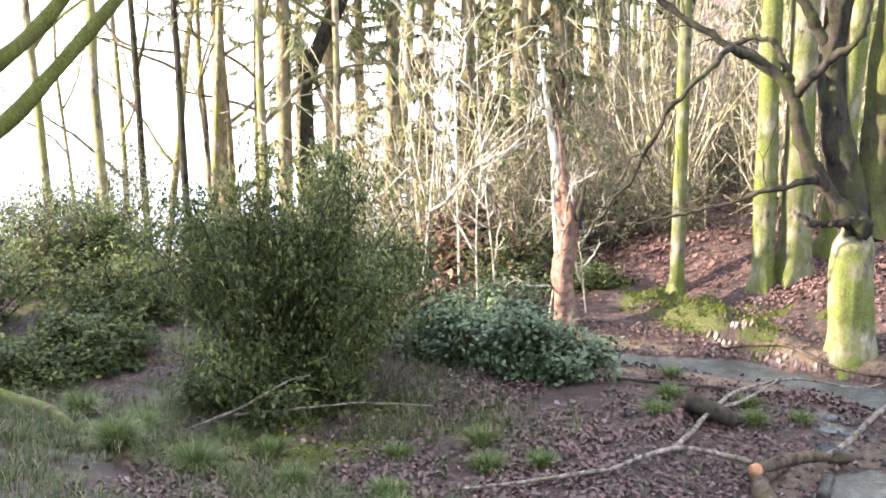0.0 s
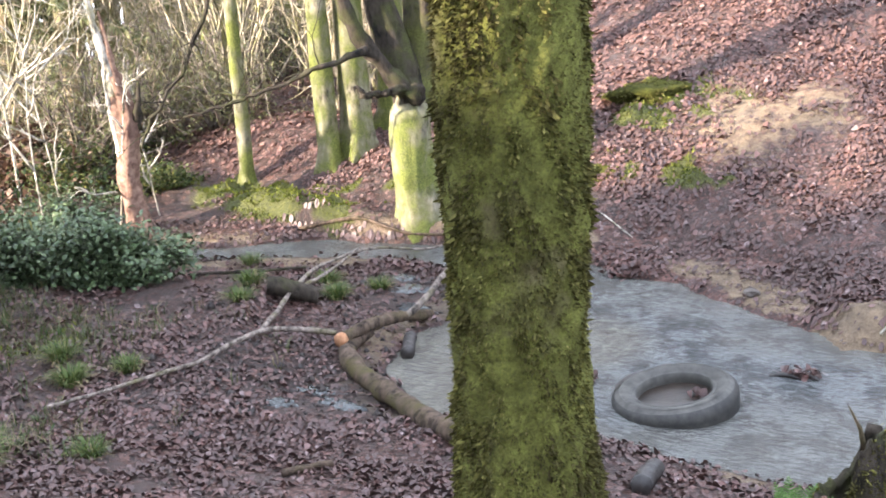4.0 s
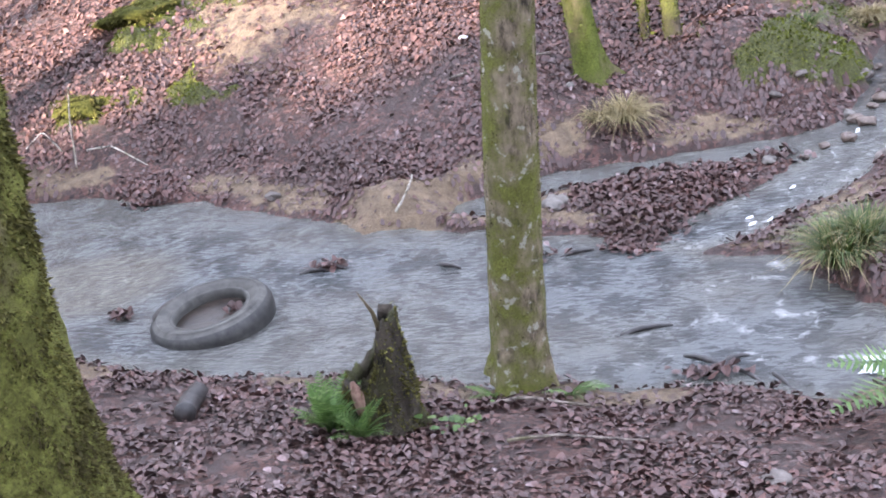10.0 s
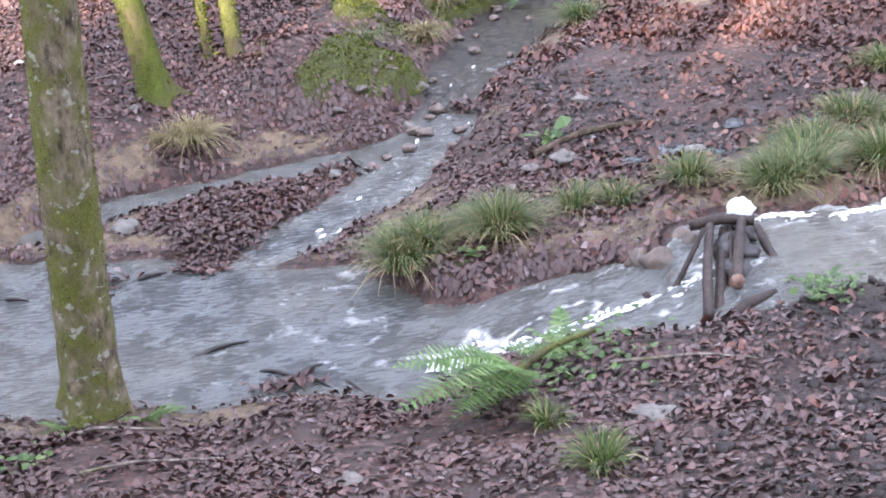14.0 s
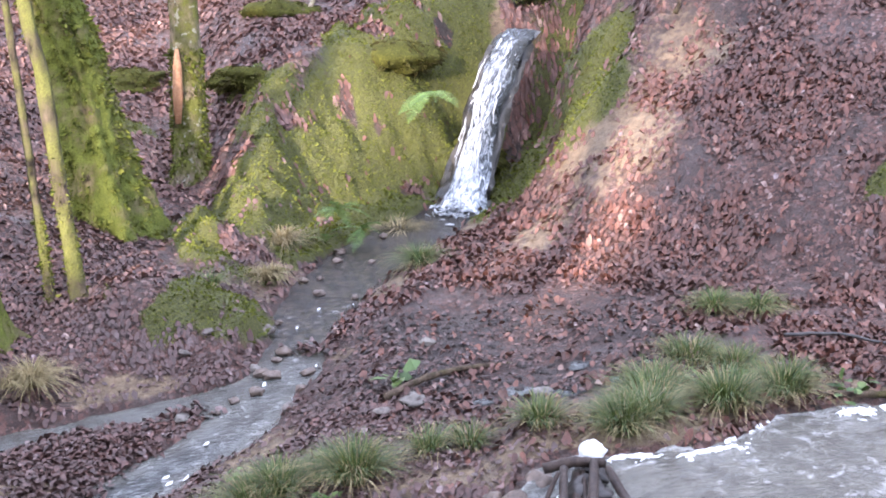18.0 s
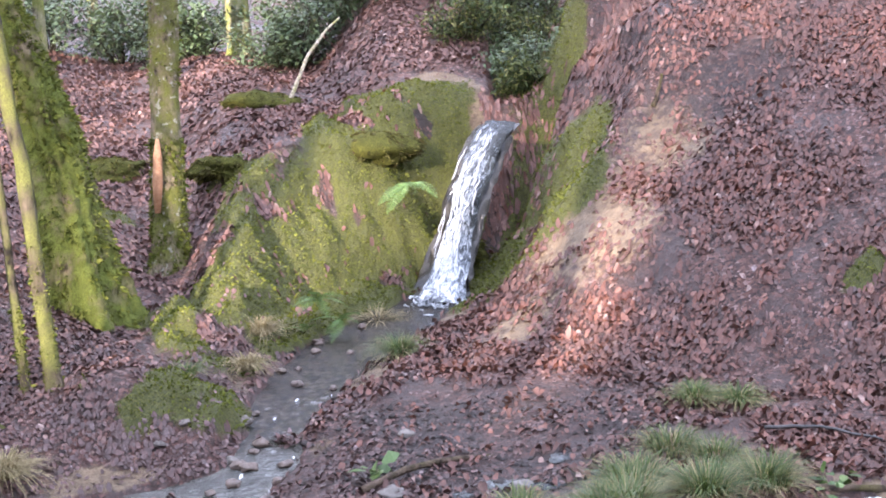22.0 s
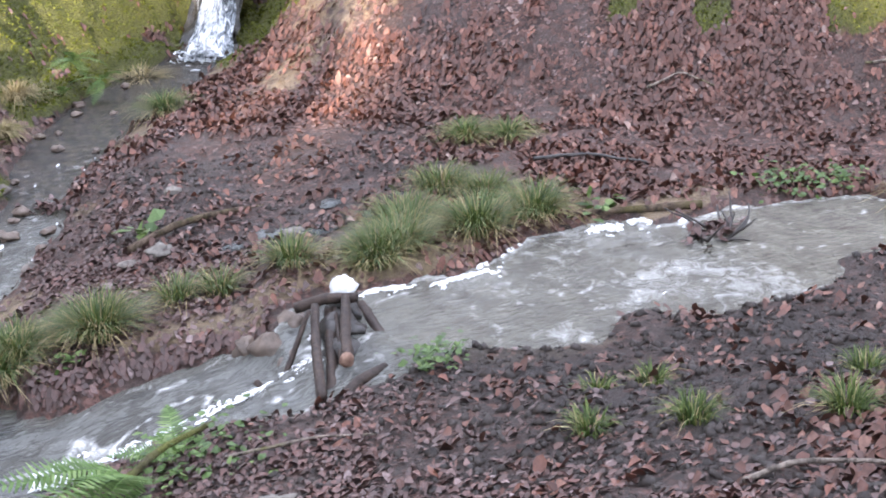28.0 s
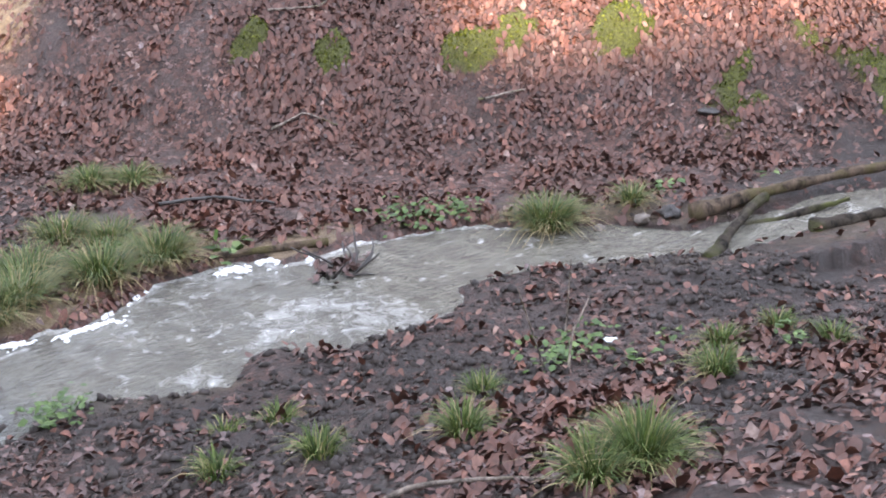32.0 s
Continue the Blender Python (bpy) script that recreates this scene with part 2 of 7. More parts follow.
def tube(points, radii, sides=8, wobble=0.0, seed=0):
    """Places and faces of a tapered tube along points; its ends are closed to a point."""
    p, r = np.asarray(points, float), np.asarray(radii, float)
    p = np.vstack([p[:1], p, p[-1:]])
    r = np.r_[1e-4, r, 1e-4]
    way = np.gradient(p, axis=0)
    way[0], way[-1] = way[1], way[-2]
    way /= np.linalg.norm(way, axis=1, keepdims=True) + 1e-9
    ref = np.where(np.abs(way[:, 2:3]) > 0.9, [[1.0, 0, 0]], [[0, 0, 1.0]])
    e = np.cross(way, ref)
    e /= np.linalg.norm(e, axis=1, keepdims=True) + 1e-9
    for k in range(1, len(e)):
        e[k] = e[k - 1] - way[k] * (e[k - 1] @ way[k])
        e[k] /= np.linalg.norm(e[k]) + 1e-9
    f = np.cross(way, e)
    a = np.linspace(0, 2 * np.pi, sides, endpoint=False)
    rr = r[:, None] * (1 + wobble * np.random.default_rng(seed).standard_normal((len(r), sides)))
    v = p[:, None] + rr[..., None] * (np.cos(a)[None, :, None] * e[:, None] + np.sin(a)[None, :, None] * f[:, None])
    return v.reshape(-1, 3), grid_faces(len(p), sides, True)


class Pile:
    """Gathers pieces with faces of one kind into one mesh."""

    def __init__(self):
        self.v, self.f, self.n = [], [], 0

    def add(self, v, f):
        self.v.append(v)
        self.f.append(np.asarray(f) + self.n)
        self.n += len(v)

    def mesh(self, name, material, smooth_faces=True):
        return mesh_of(name, np.vstack(self.v), np.vstack(self.f), material, smooth_faces)


def part(name, me, parent, label=""):
    ob = new(name, me)
    ob.parent = parent
    return tagged(ob, label)


def thing(name, x, y, z, label, category, group="", kind=""):
    """An empty at the base of a thing."""
    ob = new(name)
    ob.location = (x, y, z)
    return tagged(ob, label, category, group, kind)


# ---- materials ----
def material(name, rough=0.85, spec=0.3):
    m = bpy.data.materials.new(name)
    m.use_nodes = True
    b = m.node_tree.nodes["Principled BSDF"]
    b.inputs["Roughness"].default_value, b.inputs["Specular IOR Level"].default_value = rough, spec
    return m, m.node_tree, b


def node(t, kind, **values):
    n = t.nodes.new(kind)
    for k, v in values.items():
        n.inputs[k.replace("_", " ")].default_value = v
    return n


def noise_of(t, scale, detail=6.0, rough=0.6, coords=None):
    n = node(t, "ShaderNodeTexNoise", Scale=scale, Detail=detail, Roughness=rough)
    if coords:
        t.links.new(coords, n.inputs["Vector"])
    return n.outputs["Fac"]


def ramp(t, fac, stops):
    n = t.nodes.new("ShaderNodeValToRGB")
    while len(n.color_ramp.elements) < len(stops):
        n.color_ramp.elements.new(0.5)
    for e, (p, c) in zip(n.color_ramp.elements, stops):
        e.position, e.color = p, (*c, 1) if len(c) == 3 else c
    t.links.new(fac, n.inputs[0])
    return n.outputs[0]


def mixed(t, fac, a, b):
    n = t.nodes.new("ShaderNodeMix")
    n.data_type = "RGBA"
    for value, slot in ((fac, 0), (a, 6), (b, 7)):
        if isinstance(value, (int, float)):
            n.inputs[slot].default_value = value
        elif isinstance(value, tuple):
            n.inputs[slot].default_value = (*value, 1)
        else:
            t.links.new(value, n.inputs[slot])
    return n.outputs[2]


def bumped(t, b, fac, strength, distance):
    n = node(t, "ShaderNodeBump", Strength=strength, Distance=distance)
    t.links.new(fac, n.inputs["Height"])
    t.links.new(n.outputs[0], b.inputs["Normal"])


def world_coords(t):
    return t.nodes.new("ShaderNodeNewGeometry").outputs["Position"]


def simple(name, dark, light, scale, rough=0.85, bump=0.3, dist=0.01, spec=0.3):
    m, t, b = material(name, rough, spec)
    c = world_coords(t)
    f = noise_of(t, scale, 8, 0.65, c)
    g = noise_of(t, scale * 0.15, 3, 0.5, c)
    col = ramp(t, f, [(0.3, dark), (0.7, light)])
    t.links.new(mixed(t, ramp(t, g, [(0.35, (0, 0, 0)), (0.7, (0.5, 0.5, 0.5))]), col, tuple(0.6 * v for v in dark)), b.inputs["Base Color"])
    bumped(t, b, f, bump, dist)
    return m
# ---- the materials of this wood ----
def ground_material():
    """Leaf litter trodden into mud; the cover's channels are moss, clay and black mud."""
    m, t, b = material("woodland_floor", 0.6, 0.4)
    c = world_coords(t)
    fine, mid, wide = noise_of(t, 45, 9, 0.7, c), noise_of(t, 9, 6, 0.6, c), noise_of(t, 1.3, 5, 0.65, c)
    warp = node(t, "ShaderNodeTexNoise", Scale=14.0, Detail=3.0)
    t.links.new(c, warp.inputs["Vector"])
    push = t.nodes.new("ShaderNodeVectorMath")
    push.operation = "MULTIPLY_ADD"
    push.inputs[1].default_value = (0.09, 0.09, 0.09)
    t.links.new(warp.outputs["Color"], push.inputs[0])
    t.links.new(c, push.inputs[2])
    cells = []
    for scale in (19.0, 34.0):
        v = node(t, "ShaderNodeTexVoronoi", Scale=scale)
        t.links.new(push.outputs[0], v.inputs["Vector"])
        sep = t.nodes.new("ShaderNodeSeparateColor")
        t.links.new(v.outputs["Color"], sep.inputs[0])
        cells.append((sep.outputs[0], sep.outputs[1], v.outputs["Distance"]))
    stops = [(0.0, (0.018, 0.011, 0.009)), (0.35, (0.062, 0.03, 0.023)), (0.65, (0.12, 0.054, 0.04)), (0.88, (0.18, 0.09, 0.07)), (1.0, (0.29, 0.2, 0.18))]
    litter = mixed(t, ramp(t, cells[1][1], [(0.45, (0, 0, 0)), (0.55, (1, 1, 1))]), ramp(t, cells[0][0], stops), ramp(t, cells[1][0], stops))
    mud = ramp(t, fine, [(0.3, (0.026, 0.018, 0.015)), (0.52, (0.07, 0.046, 0.039)), (0.75, (0.15, 0.104, 0.09))])
    trod = node(t, "ShaderNodeMath")
    t.links.new(mid, trod.inputs[0])
    t.links.new(wide, trod.inputs[1])
    col = mixed(t, ramp(t, trod.outputs[0], [(0.88, (0.1, 0.1, 0.1)), (1.0, (0.85, 0.85, 0.85))]), mud, litter)
    n = t.nodes.new("ShaderNodeAttribute")
    n.attribute_name = "cover"
    sep = t.nodes.new("ShaderNodeSeparateColor")
    t.links.new(n.outputs["Color"], sep.inputs[0])
    moss = ramp(t, fine, [(0.3, (0.022, 0.024, 0.007)), (0.55, (0.085, 0.09, 0.018)), (0.75, (0.17, 0.165, 0.035))])
    clay = mixed(t, ramp(t, fine, [(0.4, (0, 0, 0)), (0.62, (0.8, 0.8, 0.8))]), ramp(t, mid, [(0.3, (0.08, 0.055, 0.034)), (0.7, (0.24, 0.17, 0.105))]), ramp(t, mid, [(0.3, (0.17, 0.12, 0.075)), (0.7, (0.33, 0.245, 0.155))]))
    ragged = node(t, "ShaderNodeMath")
    ragged.operation = "MULTIPLY_ADD"
    ragged.inputs[1].default_value = 1.1
    t.links.new(mid, ragged.inputs[0])
    t.links.new(sep.outputs[1], ragged.inputs[2])
    col = mixed(t, ramp(t, ragged.outputs[0], [(0.75, (0, 0, 0)), (1.2, (0.95, 0.95, 0.95))]), col, clay)
    col = mixed(t, sep.outputs[2], col, mixed(t, ramp(t, cells[0][1], [(0.8, (0, 0, 0)), (0.86, (0.8, 0.8, 0.8))]), ramp(t, fine, [(0.3, (0.009, 0.007, 0.006)), (0.55, (0.03, 0.022, 0.019)), (0.75, (0.068, 0.053, 0.046))]), litter))
    patch = node(t, "ShaderNodeMath")
    t.links.new(mid, patch.inputs[0])
    t.links.new(sep.outputs[0], patch.inputs[1])
    col = mixed(t, ramp(t, patch.outputs[0], [(0.72, (0, 0, 0)), (0.95, (1, 1, 1))]), col, moss)
    t.links.new(col, b.inputs["Base Color"])
    add = node(t, "ShaderNodeMath")
    t.links.new(fine, add.inputs[0])
    t.links.new(mid, add.inputs[1])
    more = node(t, "ShaderNodeMath")
    t.links.new(add.outputs[0], more.inputs[0])
    t.links.new(cells[0][0], more.inputs[1])
    bumped(t, b, more.outputs[0], 0.95, 0.045)
    t.links.new(ramp(t, wide, [(0.35, (0.45, 0.45, 0.45)), (0.65, (0.85, 0.85, 0.85))]), b.inputs["Roughness"])
    return m


def bark_material(name, bark, moss, amount, scale=1.0, lichen=0.0):
    """Bark with moss over an amount from 0 to 1 of it."""
    m, t, b = material(name, 0.9, 0.2)
    c = world_coords(t)
    stretch = node(t, "ShaderNodeMapping", Scale=(1, 1, 0.45))
    t.links.new(c, stretch.inputs[0])
    fine, mid = noise_of(t, 70 * scale, 8, 0.7, c), noise_of(t, 13 * scale, 7, 0.65, stretch.outputs[0])
    wide = noise_of(t, 3.2 * scale, 5, 0.6, c)
    dark = tuple(0.35 * v for v in bark)
    wood = ramp(t, mid, [(0.36, tuple(0.5 * v for v in dark)), (0.5, bark), (0.68, tuple(min(1, 1.8 * v) for v in bark))])
    green = ramp(t, fine, [(0.28, tuple(0.22 * v for v in moss)), (0.5, moss), (0.72, tuple(1.6 * v for v in moss))])
    olive = mixed(t, ramp(t, mid, [(0.4, (0, 0, 0)), (0.7, (0.8, 0.8, 0.8))]), green, tuple(0.5 * v for v in moss))
    mask = ramp(t, wide, [(max(0.0, 0.62 - 0.45 * amount), (0, 0, 0)), (min(1.0, 0.84 - 0.45 * amount), (1, 1, 1))])
    col = mixed(t, mask, wood, olive)
    if lichen:
        spots = noise_of(t, 9 * scale, 5, 0.6, c)
        col = mixed(t, ramp(t, spots, [(0.67 - 0.08 * lichen, (0, 0, 0)), (0.72 - 0.08 * lichen, (0.8, 0.8, 0.8))]), col, (0.33, 0.315, 0.255))
    t.links.new(col, b.inputs["Base Color"])
    add = node(t, "ShaderNodeMath")
    t.links.new(fine, add.inputs[0])
    t.links.new(mid, add.inputs[1])
    bumped(t, b, add.outputs[0], 0.9, 0.02 / scale)
    return m


def island_material(name, stops, rough=0.6, spec=0.4, through=0.0, patch=None):
    """Leaves, blades and needles: each piece takes its own colour from the stops."""
    m, t, b = material(name, rough, spec)
    g = t.nodes.new("ShaderNodeNewGeometry")
    col = ramp(t, g.outputs["Random Per Island"], stops)
    if patch:
        col = mixed(t, ramp(t, noise_of(t, 7, 6, 0.7, g.outputs["Position"]), [(0.4, (0, 0, 0)), (0.62, (0.7, 0.7, 0.7))]), col, patch)
        col = mixed(t, ramp(t, noise_of(t, 1.4, 5, 0.65, g.outputs["Position"]), [(0.42, (0, 0, 0)), (0.6, (0.65, 0.65, 0.65))]), col, patch)
    v = noise_of(t, 60, 3, 0.5, g.outputs["Position"])
    t.links.new(mixed(t, ramp(t, v, [(0.35, (0.45, 0.45, 0.45)), (0.7, (0, 0, 0))]), col, tuple(0.5 * x for x in stops[0][1])), b.inputs["Base Color"])
    if through:
        b.inputs["Subsurface Weight"].default_value = 0.0
        tr = t.nodes.new("ShaderNodeBsdfTranslucent")
        t.links.new(col, tr.inputs[0])
        mix = node(t, "ShaderNodeMixShader", Fac=through)
        out = t.nodes["Material Output"]
        t.links.new(b.outputs[0], mix.inputs[1])
        t.links.new(tr.outputs[0], mix.inputs[2])
        t.links.new(mix.outputs[0], out.inputs[0])
    return m


def water_material():
    m, t, b = material("stream_water", 0.13, 0.38)
    c = world_coords(t)
    flow = node(t, "ShaderNodeMapping", Scale=(1.3, 1.1, 1))
    t.links.new(c, flow.inputs[0])
    small, large = noise_of(t, 9, 3, 0.55, flow.outputs[0]), noise_of(t, 2.4, 3, 0.55, flow.outputs[0])
    lines = t.nodes.new("ShaderNodeMapping")
    lines.inputs["Scale"].default_value, lines.inputs["Rotation"].default_value = (3.0, 9.0, 1.0), (0, 0, radians(18))
    t.links.new(c, lines.inputs[0])
    ripple = noise_of(t, 3.4, 5, 0.62, lines.outputs[0])
    streak = noise_of(t, 5, 6, 0.7, flow.outputs[0])
    murk = node(t, "ShaderNodeMath")
    t.links.new(large, murk.inputs[0])
    t.links.new(ripple, murk.inputs[1])
    grey = ramp(t, murk.outputs[0], [(0.78, (0.024, 0.027, 0.028)), (1.0, (0.05, 0.054, 0.053)), (1.25, (0.1, 0.106, 0.104))])
    brown = ramp(t, streak, [(0.3, (0.066, 0.06, 0.045)), (0.7, (0.155, 0.145, 0.115))])
    n = t.nodes.new("ShaderNodeAttribute")
    n.attribute_name = "cover"
    sep = t.nodes.new("ShaderNodeSeparateColor")
    t.links.new(n.outputs["Color"], sep.inputs[0])
    swirl = t.nodes.new("ShaderNodeTexNoise")
    for key, value in (("Scale", 7.0), ("Detail", 10.0), ("Roughness", 0.74), ("Distortion", 0.8)):
        swirl.inputs[key].default_value = value
    t.links.new(c, swirl.inputs["Vector"])
    # the cover's green channel: froth, and the pool's painted sky reflection
    froth = node(t, "ShaderNodeMath")
    t.links.new(swirl.outputs[0], froth.inputs[0])
    t.links.new(sep.outputs[1], froth.inputs[1])
    half = node(t, "ShaderNodeMath")
    half.operation = "MULTIPLY"
    half.inputs[1].default_value = 0.5
    t.links.new(froth.outputs[0], half.inputs[0])
    white = ramp(t, half.outputs[0], [(0.47, (0, 0, 0)), (0.54, (0.3, 0.3, 0.3)), (0.6, (0.85, 0.85, 0.85))])
    pebbles = node(t, "ShaderNodeTexVoronoi", Scale=11.0)
    t.links.new(c, pebbles.inputs["Vector"])
    bed = ramp(t, pebbles.outputs["Distance"], [(0.1, (0.06, 0.047, 0.034)), (0.5, (0.026, 0.02, 0.015)), (0.8, (0.01, 0.009, 0.007))])
    body = mixed(t, sep.outputs[2], mixed(t, sep.outputs[0], grey, brown), bed)
    t.links.new(mixed(t, white, body, (0.64, 0.64, 0.62)), b.inputs["Base Color"])
    add = node(t, "ShaderNodeMath")
    t.links.new(small, add.inputs[0])
    t.links.new(ripple, add.inputs[1])
    bumped(t, b, add.outputs[0], 0.62, 0.055)
    return m


def sheet_material():
    """Falling water: white strands over dark clear water, drawn out along the fall."""
    m, t, b = material("water_sheet", 0.15, 0.5)
    n = t.nodes.new("ShaderNodeAttribute")
    n.attribute_name = "cover"
    stretch = node(t, "ShaderNodeMapping", Scale=(11.0, 6.5, 1))
    t.links.new(n.outputs["Vector"], stretch.inputs[0])
    lace = t.nodes.new("ShaderNodeTexNoise")
    for key, value in (("Scale", 1.6), ("Detail", 9.0), ("Roughness", 0.7), ("Distortion", 1.4)):
        lace.inputs[key].default_value = value
    t.links.new(stretch.outputs[0], lace.inputs["Vector"])
    sep = t.nodes.new("ShaderNodeSeparateColor")
    t.links.new(n.outputs["Color"], sep.inputs[0])
    top = ramp(t, sep.outputs[0], [(0.0, (0.0, 0.0, 0.0)), (0.22, (0.1, 0.1, 0.1)), (0.6, (0.16, 0.16, 0.16)), (1.0, (0.26, 0.26, 0.26))])
    add = node(t, "ShaderNodeMath")
    rim = ramp(t, sep.outputs[1], [(0.0, (0.0, 0.0, 0.0)), (0.25, (0.12, 0.12, 0.12)), (0.65, (0.12, 0.12, 0.12)), (1.0, (0.0, 0.0, 0.0))])
    body = node(t, "ShaderNodeMath")
    t.links.new(top, body.inputs[0])
    t.links.new(rim, body.inputs[1])
    t.links.new(lace.outputs[0], add.inputs[0])
    t.links.new(body.outputs[0], add.inputs[1])
    t.links.new(ramp(t, add.outputs[0], [(0.66, (0.035, 0.04, 0.042)), (0.76, (0.22, 0.25, 0.28)), (0.9, (0.84, 0.86, 0.88))]), b.inputs["Base Color"])
    bumped(t, b, lace.outputs[0], 0.9, 0.05)
    return m


m_ground = ground_material()
m_sheet = sheet_material()
m_water = water_material()
m_moss_bark = bark_material("mossy_bark", (0.13, 0.1, 0.065), (0.135, 0.14, 0.032), 0.9)
# m_stem and m_dark_bark also carry the shade on the beech's upper stems
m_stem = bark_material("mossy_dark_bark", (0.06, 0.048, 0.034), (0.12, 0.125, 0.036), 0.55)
m_speckled = bark_material("speckled_bark", (0.16, 0.125, 0.085), (0.13, 0.135, 0.03), 0.55, 1.5, 1.0)
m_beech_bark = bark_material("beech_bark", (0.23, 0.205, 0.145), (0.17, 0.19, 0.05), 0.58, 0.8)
m_green_bark = bark_material("bright_mossy_bark", (0.13, 0.1, 0.06), (0.11, 0.13, 0.024), 0.68, 0.9)
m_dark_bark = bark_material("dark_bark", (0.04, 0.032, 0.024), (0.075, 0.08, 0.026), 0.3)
m_far_bark = bark_material("woodland_bark", (0.24, 0.2, 0.14), (0.25, 0.25, 0.07), 0.4, 0.7)
m_pine_bark = bark_material("conifer_bark", (0.3, 0.235, 0.15), (0.2, 0.2, 0.08), 0.3, 0.8)
m_birch = bark_material("pale_bark", (0.42, 0.38, 0.32), (0.25, 0.23, 0.12), 0.2, 1.2)
m_pale_twig = bark_material("pale_twigs", (0.4, 0.34, 0.26), (0.3, 0.29, 0.12), 0.35, 1.5)
m_dead = bark_material("weathered_branch", (0.19, 0.155, 0.13), (0.14, 0.13, 0.05), 0.2, 1.4)
m_log = bark_material("wet_log_bark", (0.085, 0.06, 0.043), (0.1, 0.085, 0.032), 0.3, 1.2)
m_snag = simple("splintered_wood", (0.06, 0.022, 0.015), (0.31, 0.2, 0.145), 16, 0.85, 0.7, 0.02)
m_cut = simple("cut_wood", (0.3, 0.13, 0.06), (0.55, 0.31, 0.17), 30, 0.8, 0.4, 0.006)
m_wet_log = simple("wet_peeled_log", (0.016, 0.011, 0.009), (0.075, 0.05, 0.039), 26, 0.65, 0.6, 0.012, 0.3)
m_black = simple("sodden_wood", (0.012, 0.011, 0.01), (0.06, 0.05, 0.045), 22, 0.5, 0.6, 0.012, 0.5)
m_stone = simple("stream_stone", (0.06, 0.05, 0.044), (0.22, 0.185, 0.16), 12, 0.7, 0.5, 0.02)
m_pale_stone = simple("pale_stone", (0.08, 0.07, 0.062), (0.21, 0.19, 0.165), 14, 0.75, 0.4, 0.015)
m_wet_rock = simple("wet_rock", (0.012, 0.012, 0.012), (0.07, 0.065, 0.055), 6, 0.3, 0.8, 0.05, 0.5)
m_brown_stone = simple("brown_stone", (0.05, 0.036, 0.028), (0.18, 0.13, 0.1), 12, 0.55, 0.6, 0.02, 0.5)
m_moss_cushion = simple("moss_cushion", (0.02, 0.022, 0.006), (0.11, 0.11, 0.022), 40, 0.95, 0.9, 0.02, 0.1)
m_rubber = simple("weathered_rubber", (0.014, 0.014, 0.013), (0.06, 0.057, 0.05), 18, 0.6, 0.25, 0.006, 0.4)
m_rubber_pale = simple("silty_rubber", (0.03, 0.029, 0.026), (0.12, 0.115, 0.1), 10, 0.7, 0.25, 0.006)
m_mud_water = simple("silt", (0.012, 0.01, 0.008), (0.055, 0.04, 0.03), 20, 0.3, 0.4, 0.01, 0.5)
m_clod = simple("wet_mud", (0.011, 0.008, 0.007), (0.052, 0.038, 0.031), 30, 0.6, 0.6, 0.01, 0.35)
m_foam = simple("foam", (0.62, 0.63, 0.63), (0.85, 0.86, 0.86), 30, 0.5, 0.6, 0.01)
m_fall = simple("falling_water", (0.3, 0.33, 0.35), (0.72, 0.74, 0.76), 14, 0.35, 0.6, 0.01, 0.5)
m_plastic = simple("pale_plastic", (0.6, 0.66, 0.74), (0.8, 0.83, 0.87), 8, 0.35, 0.1, 0.003, 0.5)
m_leaf = island_material("fallen_leaves", [(0.0, (0.048, 0.026, 0.022)), (0.3, (0.095, 0.046, 0.038)), (0.6, (0.135, 0.06, 0.048)), (0.85, (0.18, 0.084, 0.067)), (0.95, (0.24, 0.15, 0.135)), (1.0, (0.36, 0.27, 0.26))], 0.5, 0.42, 0.0, (0.075, 0.046, 0.04))
# paler leaf colours, with the sun on the far slope put into them
m_slope_leaf = island_material("slope_leaves", [(0.0, (0.07, 0.036, 0.03)), (0.4, (0.165, 0.084, 0.068)), (0.8, (0.26, 0.135, 0.108)), (0.95, (0.34, 0.2, 0.16)), (1.0, (0.42, 0.3, 0.25))], 0.56, 0.36, 0.0, (0.09, 0.046, 0.037))
# red-brown leaves, warmed further to carry the warmer light on the east side
m_russet = island_material("russet_leaves", [(0.0, (0.06, 0.024, 0.017)), (0.3, (0.125, 0.047, 0.031)), (0.65, (0.195, 0.072, 0.047)), (0.9, (0.28, 0.115, 0.076)), (0.97, (0.34, 0.18, 0.13)), (1.0, (0.45, 0.33, 0.28))], 0.52, 0.4, 0.0, (0.08, 0.038, 0.028))
m_grass = island_material("grass_blades", [(0.0, (0.03, 0.055, 0.012)), (0.5, (0.075, 0.12, 0.026)), (0.85, (0.15, 0.19, 0.05)), (1.0, (0.34, 0.29, 0.14))], 0.6, 0.3, 0.2)
m_sedge = island_material("sedge_blades", [(0.0, (0.028, 0.055, 0.01)), (0.5, (0.068, 0.11, 0.022)), (0.85, (0.14, 0.175, 0.045)), (1.0, (0.38, 0.29, 0.13))], 0.5, 0.4, 0.2)
m_rough = island_material("rough_grass_blades", [(0.0, (0.025, 0.045, 0.011)), (0.45, (0.06, 0.09, 0.023)), (0.7, (0.1, 0.115, 0.04)), (0.8, (0.17, 0.13, 0.07)), (1.0, (0.3, 0.24, 0.14))], 0.6, 0.3, 0.2)
m_straw = island_material("straw_blades", [(0.0, (0.14, 0.12, 0.05)), (0.5, (0.3, 0.24, 0.12)), (1.0, (0.48, 0.38, 0.22))], 0.7, 0.3, 0.2)
m_fern = island_material("fern_leaflets", [(0.0, (0.06, 0.12, 0.028)), (0.6, (0.14, 0.24, 0.065)), (1.0, (0.23, 0.32, 0.11))], 0.55, 0.35, 0.25)
